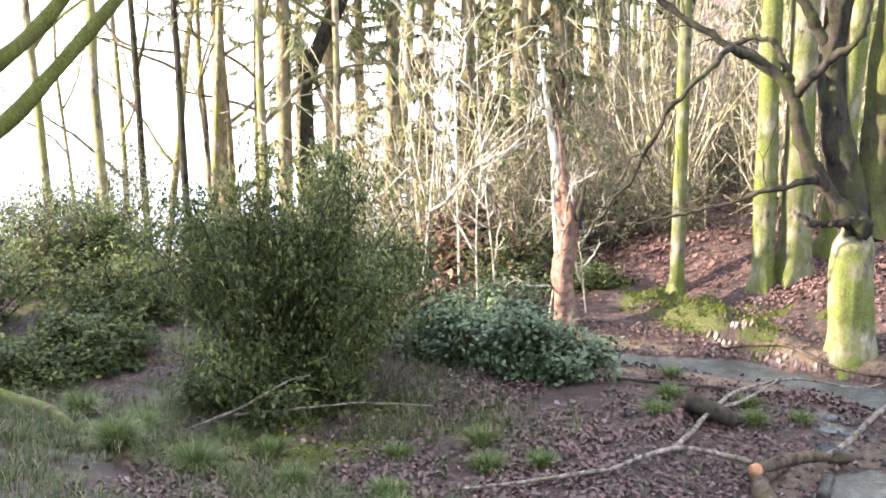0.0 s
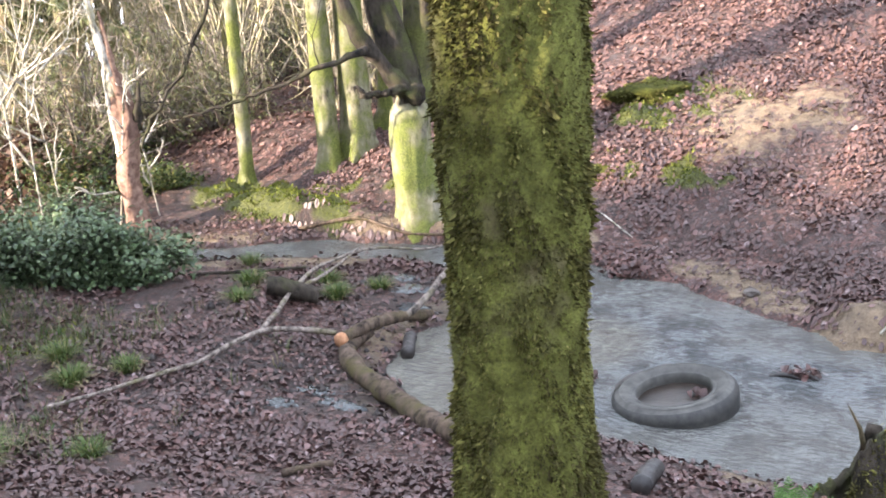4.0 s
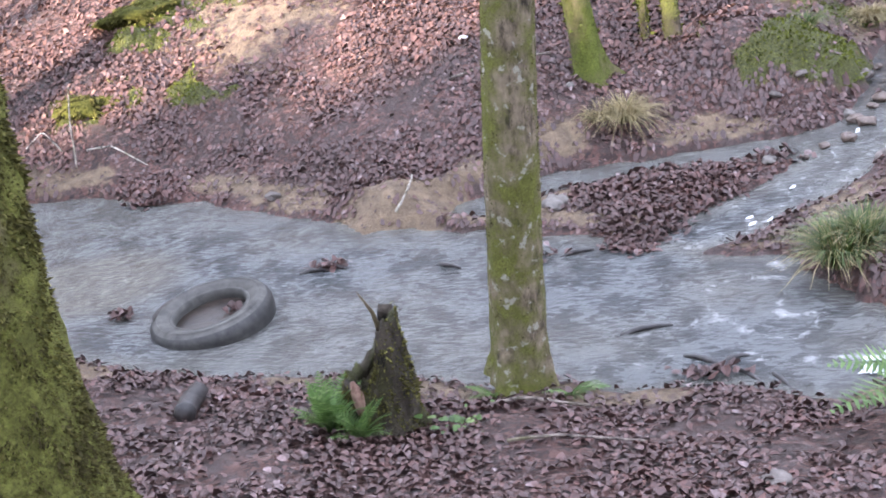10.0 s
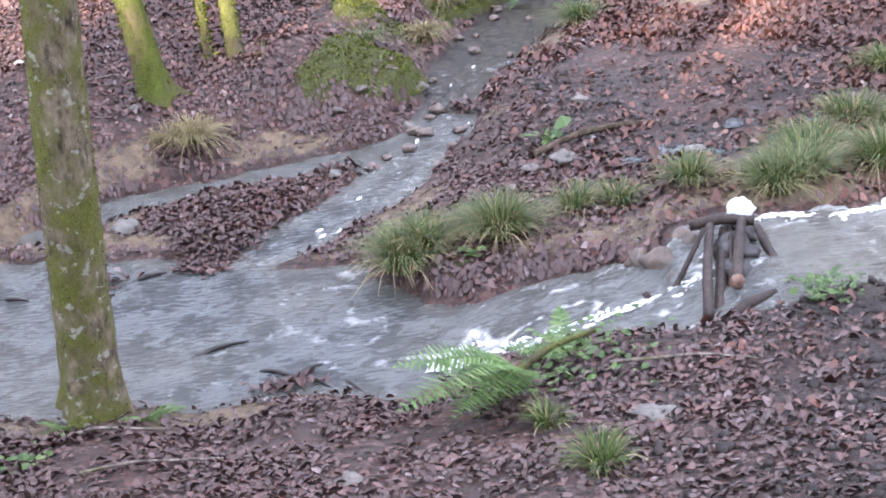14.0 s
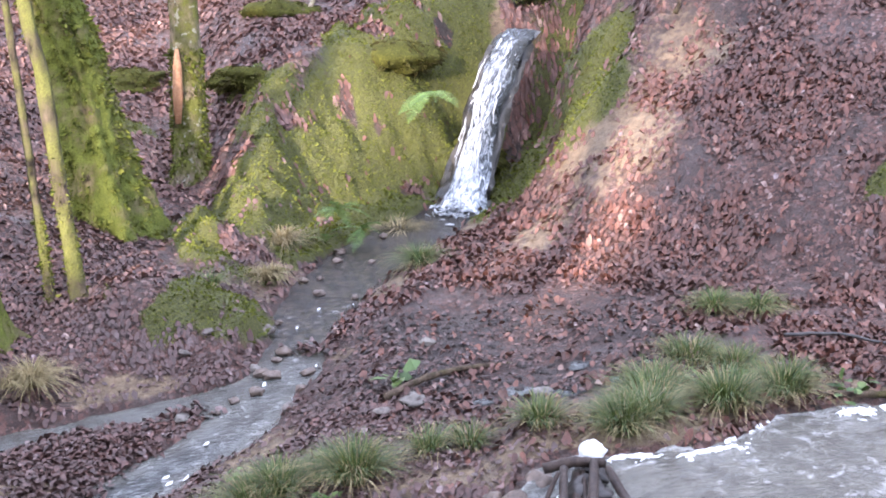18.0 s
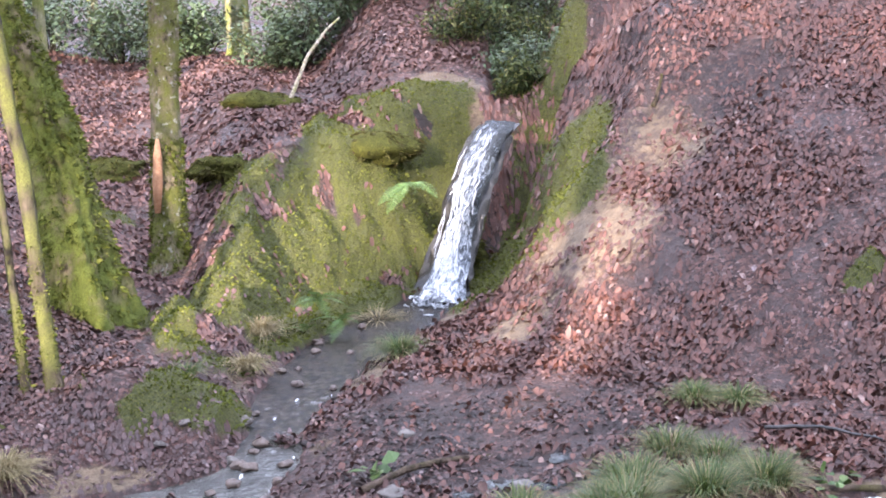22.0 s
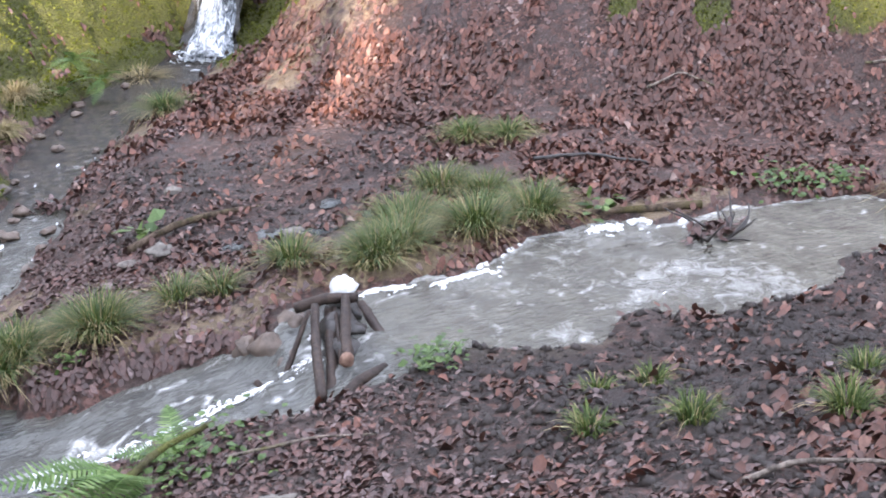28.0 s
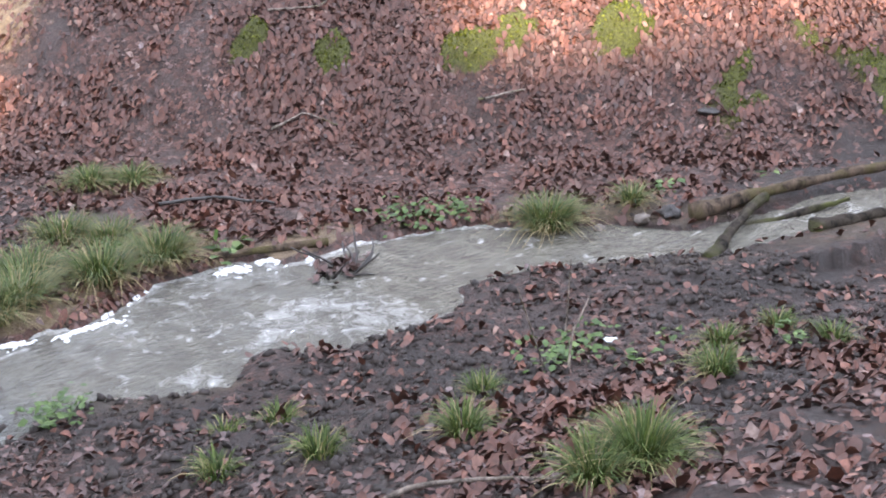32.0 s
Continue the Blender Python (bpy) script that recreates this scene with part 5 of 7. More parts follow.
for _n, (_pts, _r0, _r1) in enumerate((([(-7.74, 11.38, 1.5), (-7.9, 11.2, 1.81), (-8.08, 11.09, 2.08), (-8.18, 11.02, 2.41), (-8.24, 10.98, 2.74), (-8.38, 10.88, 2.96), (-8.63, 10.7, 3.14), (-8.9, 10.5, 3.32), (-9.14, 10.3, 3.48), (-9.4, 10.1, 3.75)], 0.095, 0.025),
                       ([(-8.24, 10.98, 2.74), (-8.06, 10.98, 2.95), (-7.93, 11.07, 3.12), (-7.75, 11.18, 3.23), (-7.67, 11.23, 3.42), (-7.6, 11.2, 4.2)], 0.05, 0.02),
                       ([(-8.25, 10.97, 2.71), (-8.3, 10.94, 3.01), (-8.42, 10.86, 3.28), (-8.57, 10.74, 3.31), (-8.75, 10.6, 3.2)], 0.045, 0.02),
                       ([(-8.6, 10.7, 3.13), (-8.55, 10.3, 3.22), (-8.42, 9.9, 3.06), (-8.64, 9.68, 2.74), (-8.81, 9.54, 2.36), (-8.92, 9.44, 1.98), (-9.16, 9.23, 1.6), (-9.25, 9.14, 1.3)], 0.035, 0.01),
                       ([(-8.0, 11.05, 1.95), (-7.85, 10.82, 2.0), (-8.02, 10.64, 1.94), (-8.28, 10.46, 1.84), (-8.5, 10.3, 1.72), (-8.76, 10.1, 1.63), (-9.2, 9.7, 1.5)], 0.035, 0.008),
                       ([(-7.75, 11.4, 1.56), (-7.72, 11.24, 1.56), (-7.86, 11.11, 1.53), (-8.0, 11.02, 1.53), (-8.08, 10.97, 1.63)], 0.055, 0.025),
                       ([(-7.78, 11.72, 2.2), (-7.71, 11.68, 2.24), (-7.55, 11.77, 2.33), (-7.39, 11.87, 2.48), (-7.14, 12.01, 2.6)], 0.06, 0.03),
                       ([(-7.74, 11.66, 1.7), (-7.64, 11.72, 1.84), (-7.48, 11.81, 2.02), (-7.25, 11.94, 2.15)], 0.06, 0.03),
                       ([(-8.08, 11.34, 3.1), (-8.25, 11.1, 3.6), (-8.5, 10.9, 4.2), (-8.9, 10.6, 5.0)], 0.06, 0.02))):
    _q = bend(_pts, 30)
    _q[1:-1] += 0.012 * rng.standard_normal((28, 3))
    child("limb", mesh_of("limb", *tube(_q, np.linspace(_r0, _r1, 30) * (1 + 0.14 * rng.standard_normal(30)).clip(0.75, 1.35), 12, 0.07, 40 + _n), m_dark_bark), beech, "gnarled limb coloured dark for shade")
_t = Pile()
for _pts in ([(-8.63, 10.7, 3.14), (-8.9, 10.5, 3.32), (-9.4, 10.1, 3.75)], [(-8.42, 9.9, 3.06), (-8.81, 9.54, 2.36), (-9.25, 9.14, 1.3)], [(-8.0, 11.05, 1.95), (-8.28, 10.46, 1.84), (-9.2, 9.7, 1.5)], [(-7.7, 11.8, 3.4), (-7.5, 11.9, 6.5)], [(-8.06, 11.36, 3.7), (-8.3, 11.5, 6.5)], [(-8.25, 11.1, 3.6), (-8.9, 10.6, 5.0)]):
    add_twigs(_t, rng, bend(_pts, 10), 0.009, 10, 0.7, lift=0.1)
child("twigwork", _t.mesh("twigwork", m_dark_bark), beech, "", "stuff")
# dark lump added at the fork in place of a shaded hollow
child("fork_lump", rock_mesh("fork_lump", (-7.68, 11.4, 1.52), (0.13, 0.1, 0.12), m_dark_bark, 61), beech, "dark knobbly lump standing in for the shaded hollow")

# the splintered snag
snag = thing("dead_tree", -10.66, 10.45, 0.0, "broken dead tree with peeling reddish and white splintered wood", "tree")
_me, _s = trunk_mesh("trunk", [(-10.62, 10.41, -0.1), (-10.74, 10.48, 0.57), (-10.79, 10.61, 1.18), (-10.92, 10.58, 1.67)], [0.12, 0.11, 0.13, 0.08], m_snag, 26, 60, 0.36, 0.3, 3, 31)
child("trunk", _me, snag)
for _pts, _r0, _m in (([(-10.9, 10.56, 1.45), (-11.02, 10.56, 2.0), (-11.1, 10.55, 2.29), (-11.18, 10.54, 2.71), (-11.25, 10.51, 3.1)], 0.065, m_birch), ([(-10.84, 10.6, 1.3), (-10.95, 10.6, 1.9), (-11.04, 10.6, 2.35)], 0.08, m_snag),
                      ([(-10.7, 10.62, 1.1), (-10.62, 10.62, 1.45), (-10.6, 10.62, 1.62)], 0.06, m_dark_bark), ([(-10.85, 10.5, 0.8), (-10.95, 10.5, 1.4), (-10.98, 10.5, 1.75)], 0.04, m_birch)):
    child("splinter", mesh_of("splinter", *tube(bend(_pts, 14), np.linspace(_r0, 0.012, 14), 7, 0.2, 6), _m), snag, "jagged upright splinter")

# trees round the fall: leaning mossy oak, rotten snag, birch poles
_fall_oak = thing("tree", -0.15, 14.8, 0.9, "leaning tree cloaked in bright green moss with spreading roots", "tree")
_me, _s = trunk_mesh("trunk", [(-0.12, 14.8, 0.45), (-0.24, 14.98, 1.7), (-0.33, 15.1, 2.5), (-0.54, 15.17, 3.4), (-0.78, 15.2, 4.1), (-1.5, 15.3, 6.5), (-2.0, 15.4, 9.0)], [0.42, 0.34, 0.3, 0.26, 0.23, 0.17, 0.1], m_green_bark, 64, 240, 0.22, 0.85, 5, 41, 0.02)
_stem = child("trunk", _me, _fall_oak)
moss_fuzz("moss", _s[:110], _stem, m_bright_fuzz, 20000, 0.03, 42, "bright green moss")
for _n in range(4):
    _line = twig_line(rng, (-1.0 - 0.2 * _n, 15.22, 4.8 + 0.9 * _n), (math.cos(_n * 1.7), math.sin(_n * 1.7), 0.8), 3.0, 9, -0.02, 0.15)
    child("limb", mesh_of("limb", *tube(_line, np.linspace(0.09, 0.02, 9), 8, 0.04, _n), m_green_bark), _fall_oak)
_rot = thing("dead_tree", 0.8, 16.2, 0.95, "rotten mossy trunk with bare split wood beside the fall path", "tree")
_me, _s = trunk_mesh("trunk", [(0.8, 16.18, 0.9), (0.85, 16.25, 1.4), (0.89, 16.32, 1.95), (0.93, 16.42, 2.94), (0.99, 16.45, 3.91), (1.02, 16.5, 5.5)], [0.22, 0.19, 0.17, 0.17, 0.16, 0.1], m_speckled, 30, 110, 0.14, 0.4, 4, 43)
_stem = child("trunk", _me, _rot)
moss_fuzz("moss", _s[:40], _stem, m_bright_fuzz, 6000, 0.03, 44, "bright moss about the foot")
moss_fuzz("moss", _s[52:], _stem, m_bright_fuzz, 2600, 0.025, 45, "patchy moss")
child("bare_wood", mesh_of("bare_wood", *tube([(0.74, 16.1, 1.7), (0.76, 16.12, 2.0), (0.78, 16.16, 2.35), (0.8, 16.2, 2.55)], [0.03, 0.06, 0.05, 0.02], 7, 0.1, 3), m_cut), _rot, "bare orange split wood")
for _pts, _r0, _l in (([(-0.49, 12.54, 0.65), (-0.55, 12.77, 1.74), (-0.6, 12.91, 2.75), (-0.66, 12.94, 3.14), (-0.8, 13.1, 5.2)], 0.075, "crooked speckled brown pole with mossy foot"), ([(-0.74, 12.53, 0.62), (-0.77, 12.71, 1.51), (-0.81, 12.88, 2.57), (-0.84, 12.95, 3.4)], 0.045, "thin mossy leaning pole")):
    _o = thing("sapling", _pts[0][0], _pts[0][1], _pts[0][2], _l, "tree", "poles by the brook")
    _me, _s = trunk_mesh("trunk", _pts, [_r0, 0.9 * _r0, 0.85 * _r0, 0.7 * _r0], m_stem, 16, 70, 0.12, 0.5, 3, int(_r0 * 1000))
    child("trunk", _me, _o)
    moss_fuzz("moss", _s[:22], _o, m_bright_fuzz, 1500, 0.02, 3, "mossy foot")
bare_tree(-1.22, 12.05, 0.13, 7.5, m_green_bark, "slim tree with a lit mossy foot and spreading roots", 51, (-0.1, 0.04), moss=3500, flare=1.1)
# trees up the far slope and behind the beech, drawn up by bearing and distance
WOOD = [(-19.9, 17.4, 0.12, 10, 0), (-18.2, 19.2, 0.17, 12, 1), (-16.6, 18.6, 0.14, 11, 1), (-21.8, 21.0, 0.2, 13, 0), (-20.6, 24.0, 0.16, 13, 0), (-17.4, 25.0, 0.18, 13, 0), (-22.8, 26.0, 0.2, 14, 0), (-19.0, 29.0, 0.2, 14, 0),
        (-24.0, 23.0, 0.18, 13, 0), (-15.2, 24.0, 0.2, 14, 0), (-28.4, 21.0, 0.2, 13, 1), (-30.2, 24.0, 0.22, 14, 1), (-26.4, 27.0, 0.22, 14, 0), (-34.6, 16.0, 0.24, 13, 1), (-36.1, 15.7, 0.27, 12, 1), (-33.3, 20.0, 0.22, 13, 1), (-36.6, 20.0, 0.18, 12, 1),
        (-37.4, 15.6, 0.2, 11, 1), (-40.8, 16.0, 0.13, 11, 1), (-38.2, 22.0, 0.2, 13, 0), (-41.0, 20.0, 0.14, 11, 0), (-40.2, 26.0, 0.2, 13, 0), (-42.6, 24.0, 0.18, 12, 0), (-45.0, 22.0, 0.13, 11, 0), (-46.5, 27.0, 0.17, 12, 0), (-48.0, 24.0, 0.12, 11, 0),
        (-59.8, 22.0, 0.11, 12, 0), (-60.8, 20.5, 0.09, 11, 0), (-64.0, 20.0, 0.12, 10, 0), (-66.0, 24.0, 0.13, 11, 0), (-62.0, 28.0, 0.12, 12, 0), (-2.0, 25.5, 0.22, 13, 0), (-1.2, 25.8, 0.16, 12, 1), (-3.3, 30.0, 0.2, 13, 0), (6.6, 27.0, 0.34, 13, 1), (3.4, 24.5, 0.2, 11, 0),
        (9.6, 31.0, 0.2, 12, 0), (1.0, 32.0, 0.2, 12, 0), (12.0, 33.0, 0.22, 12, 0), (-8.0, 29.0, 0.2, 13, 0), (-11.0, 27.0, 0.2, 13, 0), (-6.0, 33.0, 0.22, 13, 0)]
# last figure: trunks in sun, their light put into a greener bark
for _n, (_b, _d, _r, _h, _lit) in enumerate(WOOD):
    _o = bare_tree(_d * math.sin(radians(_b)), _d * math.cos(radians(_b)), 0.66 * _r, _h, m_beech_bark if _lit else (m_far_bark if _n % 3 else m_dark_bark),
                   "bare woodland tree with green mossy trunk" if _lit else "bare woodland tree with grey-brown trunk", 100 + _n, (rng.normal(0, 0.03), rng.normal(0, 0.03)), 0.3, 6, "woodland trees", twig=1.6)
# the dark forked tree and conifers over the bushes
_o = bare_tree(-17.4, 11.8, 0.17, 3.2, m_dark_bark, "dark forked tree with a leaning bare stem", 71, (0.0, 0.0), 0.75, 2, base_z=-0.5)
child("stem", mesh_of("stem", *tube(bend([(-17.4, 11.8, 2.2), (-17.2, 12.2, 3.2), (-16.7, 13.0, 4.8), (-16.4, 13.4, 6.5)], 20), np.linspace(0.13, 0.07, 20), 10, 0.05, 5), m_dark_bark), _o)
for _n, (_b, _d, _r, _h, _low) in enumerate([(-56.8, 21.0, 0.13, 13, 0.3), (-52.4, 21.5, 0.14, 13, 0.25), (-49.4, 20.5, 0.15, 11, 0.08), (-47.2, 19.5, 0.14, 10, 0.06), (-45.6, 21.0, 0.15, 11, 0.08), (-50.8, 25.0, 0.16, 13, 0.1), (-43.8, 25.0, 0.16, 12, 0.1), (-54.5, 27.0, 0.15, 13, 0.3), (-59.0, 27.0, 0.15, 12, 0.4), (-40.6, 28.0, 0.16, 12, 0.1), (-53.4, 25.5, 0.11, 13, 0.15), (-48.3, 27.0, 0.12, 13, 0.12), (-55.6, 31.0, 0.12, 14, 0.15)]):
    conifer(_d * math.sin(radians(_b)), _d * math.cos(radians(_b)), _r, _h, "tall conifer with drooping sparse green boughs", 200 + _n, _low, 0.2, 8500 if _low < 0.2 else 4200, spray=0.013)
for _n, (_b, _d, _h, _lean) in enumerate([(-51.9, 15.5, 6.0, 0.1), (-50.0, 15.8, 6.0, 0.02), (-49.2, 15.2, 3.4, -0.03), (-48.4, 15.6, 2.6, -0.06), (-52.9, 16.0, 2.4, -0.1), (-46.4, 15.0, 2.0, 0.1), (-53.8, 15.6, 1.4, 0.08), (-44.6, 15.4, 1.6, -0.1)]):
    bare_tree(_d * math.sin(radians(_b)), _d * math.cos(radians(_b)), 0.011 if _h < 4 else 0.016, _h, m_birch, "thin white birch sapling with bare twigs", 300 + _n, (_lean * 0.7, _lean), 0.25, 6, "birch saplings", twig=0.7, flare=0.2, name="sapling")
# the tree out of view whose mossy limbs hang in from above
_left = bare_tree(-9.6, 2.2, 0.24, 9, m_moss_bark, "mossy tree with dark limbs arching overhead", 81, (0, 0), 0.5, 5)
for _pts, _r0 in (([(-9.55, 2.3, 2.2), (-8.9, 2.9, 2.8), (-8.69, 3.23, 2.97), (-8.63, 3.44, 3.21), (-8.56, 3.65, 3.45), (-8.45, 3.91, 3.76), (-8.2, 4.3, 4.3)], 0.085), ([(-9.55, 2.3, 2.9), (-8.85, 3.0, 3.2), (-8.73, 3.28, 3.42), (-8.65, 3.48, 3.59), (-8.59, 3.64, 3.79), (-8.4, 3.9, 4.2)], 0.1)):
    child("limb", mesh_of("limb", *tube(bend(_pts, 22), np.linspace(_r0, 0.03, 22), 10, 0.06, 8), m_moss_bark), _left)

# ---- bushes ----
shrub("evergreen_bush", "large dark evergreen bush with drooping yellow-green sprays", -10.35, 6.5, 1.05, 1.05, 2.35, m_yew, 42000, 0.05, 61, stems=36, sag=0.7, shape=0.85, narrow=0.24)
shrub("bramble_thicket", "tangled dark green bramble under the evergreen bush", -10.0, 6.2, 1.5, 1.2, 0.7, m_yew, 8000, 0.06, 62)
shrub("holly_bush", "low glossy dark green holly bush beside the stream", -9.35, 8.65, 0.9, 0.75, 0.75, m_holly, 9000, 0.06, 63)
shrub("holly_bush", "low glossy dark green holly bush beside the stream", -10.3, 8.4, 0.9, 0.8, 0.7, m_holly, 6000, 0.06, 64)
shrub("bramble_thicket", "grey-green bramble tangle at the wood's edge", -12.3, 5.4, 1.6, 1.4, 0.55, m_yew, 9000, 0.06, 65)
shrub("bramble_thicket", "grey-green bramble tangle at the wood's edge", -12.6, 8.4, 1.8, 1.2, 0.75, m_yew, 8000, 0.07, 66)
shrub("bramble_thicket", "pale bramble tangle at the wood's edge", -15.0, 7.2, 2.0, 1.6, 0.8, m_yew, 9000, 0.06, 67)
shrub("bracken_patch", "rust-brown dead bracken under birch saplings", -11.9, 9.6, 1.3, 0.9, 0.7, m_bracken, 2600, 0.11, 68, "bracken", stems=22)
shrub("bracken_patch", "rust-brown dead bracken under birch saplings", -13.2, 11.4, 1.8, 1.2, 0.8, m_bracken, 2600, 0.12, 69, "bracken", stems=22)
for _n, (_b, _d, _w, _h) in enumerate([(-44.0, 18.5, 1.8, 1.7), (-41.5, 18.0, 1.5, 1.2), (-47.5, 17.5, 1.6, 1.9), (-39.0, 20.5, 1.8, 1.2), (-51.0, 18.5, 1.8, 1.8), (-36.5, 22.5, 2.0, 1.2), (-33.0, 25.0, 2.2, 1.1), (-29.0, 28.0, 2.4, 1.0), (-55.0, 19.0, 1.8, 1.5)]):
    shrub("understorey_bush", "sunlit yellow-green understorey bush among the trees", _d * math.sin(radians(_b)), _d * math.cos(radians(_b)), _w, _w, _h, m_needle, 3200, 0.055, 400 + _n, stems=30, stem_mat=m_dead, narrow=0.2)
for _n, (_b, _d, _w, _h) in enumerate([(8.5, 25.5, 1.6, 1.5), (10.8, 26.0, 1.6, 1.6), (4.6, 27.5, 1.8, 1.6), (12.6, 24.5, 1.4, 1.4), (15.0, 26.0, 2.0, 1.6), (-1.0, 29.0, 2.0, 1.8), (2.0, 29.0, 2.0, 1.6), (17.0, 25.0, 1.4, 1.2)]):
    shrub("rhododendron", "grey-green evergreen shrub above the fall", _d * math.sin(radians(_b)), _d * math.cos(radians(_b)), _w, _w, _h, m_holly, 5000, 0.09, 420 + _n, stems=18)
# a denser wood behind: slim far trees, and scrub in the gully
_r = np.random.default_rng(77)
for _n in range(34):
    _b, _d = _r.uniform(-50, -13), _r.uniform(23, 42)
    bare_tree(_d * math.sin(radians(_b)), _d * math.cos(radians(_b)), _r.uniform(0.07, 0.2), _r.uniform(11, 15), (m_far_bark, m_beech_bark, m_far_bark)[_n % 3], "far bare tree deep in the wood", 700 + _n, (_r.normal(0, 0.04), _r.normal(0, 0.04)), 0.25, 6, "far trees", twig=1.6)
for _n in range(9):
    _b, _d = _r.uniform(-67, -52), _r.uniform(19, 34)
    bare_tree(_d * math.sin(radians(_b)), _d * math.cos(radians(_b)), _r.uniform(0.05, 0.1), _r.uniform(9, 13), m_far_bark, "far bare tree deep in the wood", 740 + _n, (_r.normal(0, 0.05), _r.normal(0, 0.05)), 0.2, 7, "far trees", twig=2.0)
for _n, (_x, _y, _w, _h) in enumerate([(6.3, 19.6, 0.8, 0.6), (6.9, 21.2, 1.0, 0.7), (7.6, 23.0, 1.2, 0.9), (6.5, 20.4, 0.9, 0.8), (7.3, 22.2, 1.2, 1.0), (8.4, 24.5, 1.6, 1.2), (6.0, 21.5, 1.0, 0.8), (9.4, 26.5, 1.8, 1.4)]):
    shrub("gully_scrub", "dull green scrub and dead fern in the gully", _x, _y, _w, _w, _h, m_holly if _n % 2 else m_yew, 2200, 0.09, 760 + _n, "scrub", narrow=0.2)
# brambles up the bank at the wood's edge
for _n, (_x, _y, _w, _h) in enumerate([(-14.4, 5.2, 1.3, 0.9), (-15.5, 6.6, 1.6, 1.2), (-17.5, 8.0, 1.9, 1.5), (-19.6, 9.6, 2.2, 1.7), (-18.6, 6.6, 2.0, 1.4), (-16.4, 9.8, 1.5, 1.0), (-13.6, 6.6, 1.2, 0.8), (-21.0, 8.2, 2.4, 1.7), (-12.0, 4.6, 0.9, 0.5), (-13.0, 7.6, 1.2, 0.8), (-11.6, 7.4, 0.8, 0.6)]):
    shrub("bramble_thicket", "grey-green bramble tangle climbing the wood's edge", _x, _y, _w, _w, _h, m_yew, 5200, 0.05, 780 + _n, stems=26, stem_mat=m_dead if _n % 2 else m_dark_bark)
# low brambles on the ground behind the holly
for _n, (_x, _y, _w, _h) in enumerate([(-11.5, 10.2, 1.0, 0.5), (-12.5, 11.3, 1.3, 0.6), (-13.6, 10.2, 1.3, 0.6), (-11.4, 11.5, 0.9, 0.4), (-10.9, 9.3, 0.8, 0.5), (-13.0, 12.6, 1.4, 0.6)]):
    shrub("bramble_thicket", "low dull green bramble over dead leaves", _x, _y, _w, _w, _h, m_yew if _n % 2 else m_holly, 3600, 0.05, 1200 + _n, stems=20, stem_mat=m_dead)
# bare hazel thickets, pale in the low sun
_r = np.random.default_rng(91)
for _n in range(22):
    _b, _d = -54 + 20 * (_n + _r.random()) / 22, _r.uniform(15.5, 27)
    shrub("hazel_thicket", "leafless pale hazel thicket in low sun", _d * math.sin(radians(_b)), _d * math.cos(radians(_b)), 1.3, 1.3, _r.uniform(2.2, 4.2), m_needle, 900, 0.04, 860 + _n, "thicket", m_pale_twig, 26, shape=0.3, narrow=0.2)
# unseen evergreens added on the rise behind the path to dapple sunlit slopes
for _n, (_v, _h, _k, _low) in enumerate([(-11.4, 9.0, 3600, 0.15), (-9.2, 8.0, 3000, 0.2), (-7.1, 9.5, 3400, 0.2), (-6.3, 10.0, 3600, 0.2), (-2.0, 9.0, 3600, 0.16), (-1.0, 9.5, 3600, 0.12), (3.6, 5.0, 1300, 0.03), (4.8, 5.5, 1300, 0.03)]):
    conifer(-0.588 * 14.0 + 0.809 * _v, -0.809 * 14.0 - 0.588 * _v, 0.06, _h, "thin unseen evergreen added behind the path to dapple the sun", 820 + _n, _low, 0.16, _k)
for _n, (_v, _h, _low) in enumerate([(-11.2, 13.0, 0.2), (-9.9, 14.0, 0.22), (-8.6, 13.0, 0.25), (-7.2, 15.0, 0.25), (-5.8, 13.5, 0.15), (-4.3, 15.0, 0.2), (-3.0, 14.0, 0.03), (-1.8, 15.0, 0.03), (-0.7, 13.0, 0.1)]):
    conifer(-0.588 * 16.5 + 0.809 * _v, -0.809 * 16.5 - 0.588 * _v, 0.12, _h, "tall unseen evergreen added behind the path to block the sun", 840 + _n, _low, 0.2, 5200)

# ---- things in and by the stream ----
def rock(name, x, y, size, mat, label, seed, sink=0.35, flat=0.6, category="stone", z=None, group=""):
    """An irregular rounded stone, partly sunk."""
    r = np.random.default_rng(seed)
    u, v = np.meshgrid(np.linspace(0.02, np.pi - 0.02, 14), np.linspace(0, 2 * np.pi, 20, endpoint=False), indexing="ij")
    d = np.stack([np.sin(u) * np.cos(v), np.sin(u) * np.sin(v), np.cos(u)], -1)
    k = 1 + 0.34 * vnoise(d[..., 0] * 1.7 + seed, d[..., 1] * 1.7 + d[..., 2] * 2, 1.0, seed) + 0.17 * vnoise(d[..., 0] * 4 + seed, d[..., 1] * 4 + d[..., 2] * 3, 1.0, seed + 1.0)
    s = np.array(size) * r.uniform(0.9, 1.1, 3) * (1, 1, flat)
    p = d * k[..., None] * s
    a = r.uniform(0, 6.283)
    p = p @ np.array([[math.cos(a), math.sin(a), 0], [-math.sin(a), math.cos(a), 0], [0, 0, 1]])
    z = lie1(x, y) if z is None else z
    ob = new(name, mesh_of(name, p.reshape(-1, 3), grid_faces(14, 20, True), mat))
    ob.location = (x, y, z + s[2] * (1 - 2 * sink))
    return tagged(ob, label, category, group)


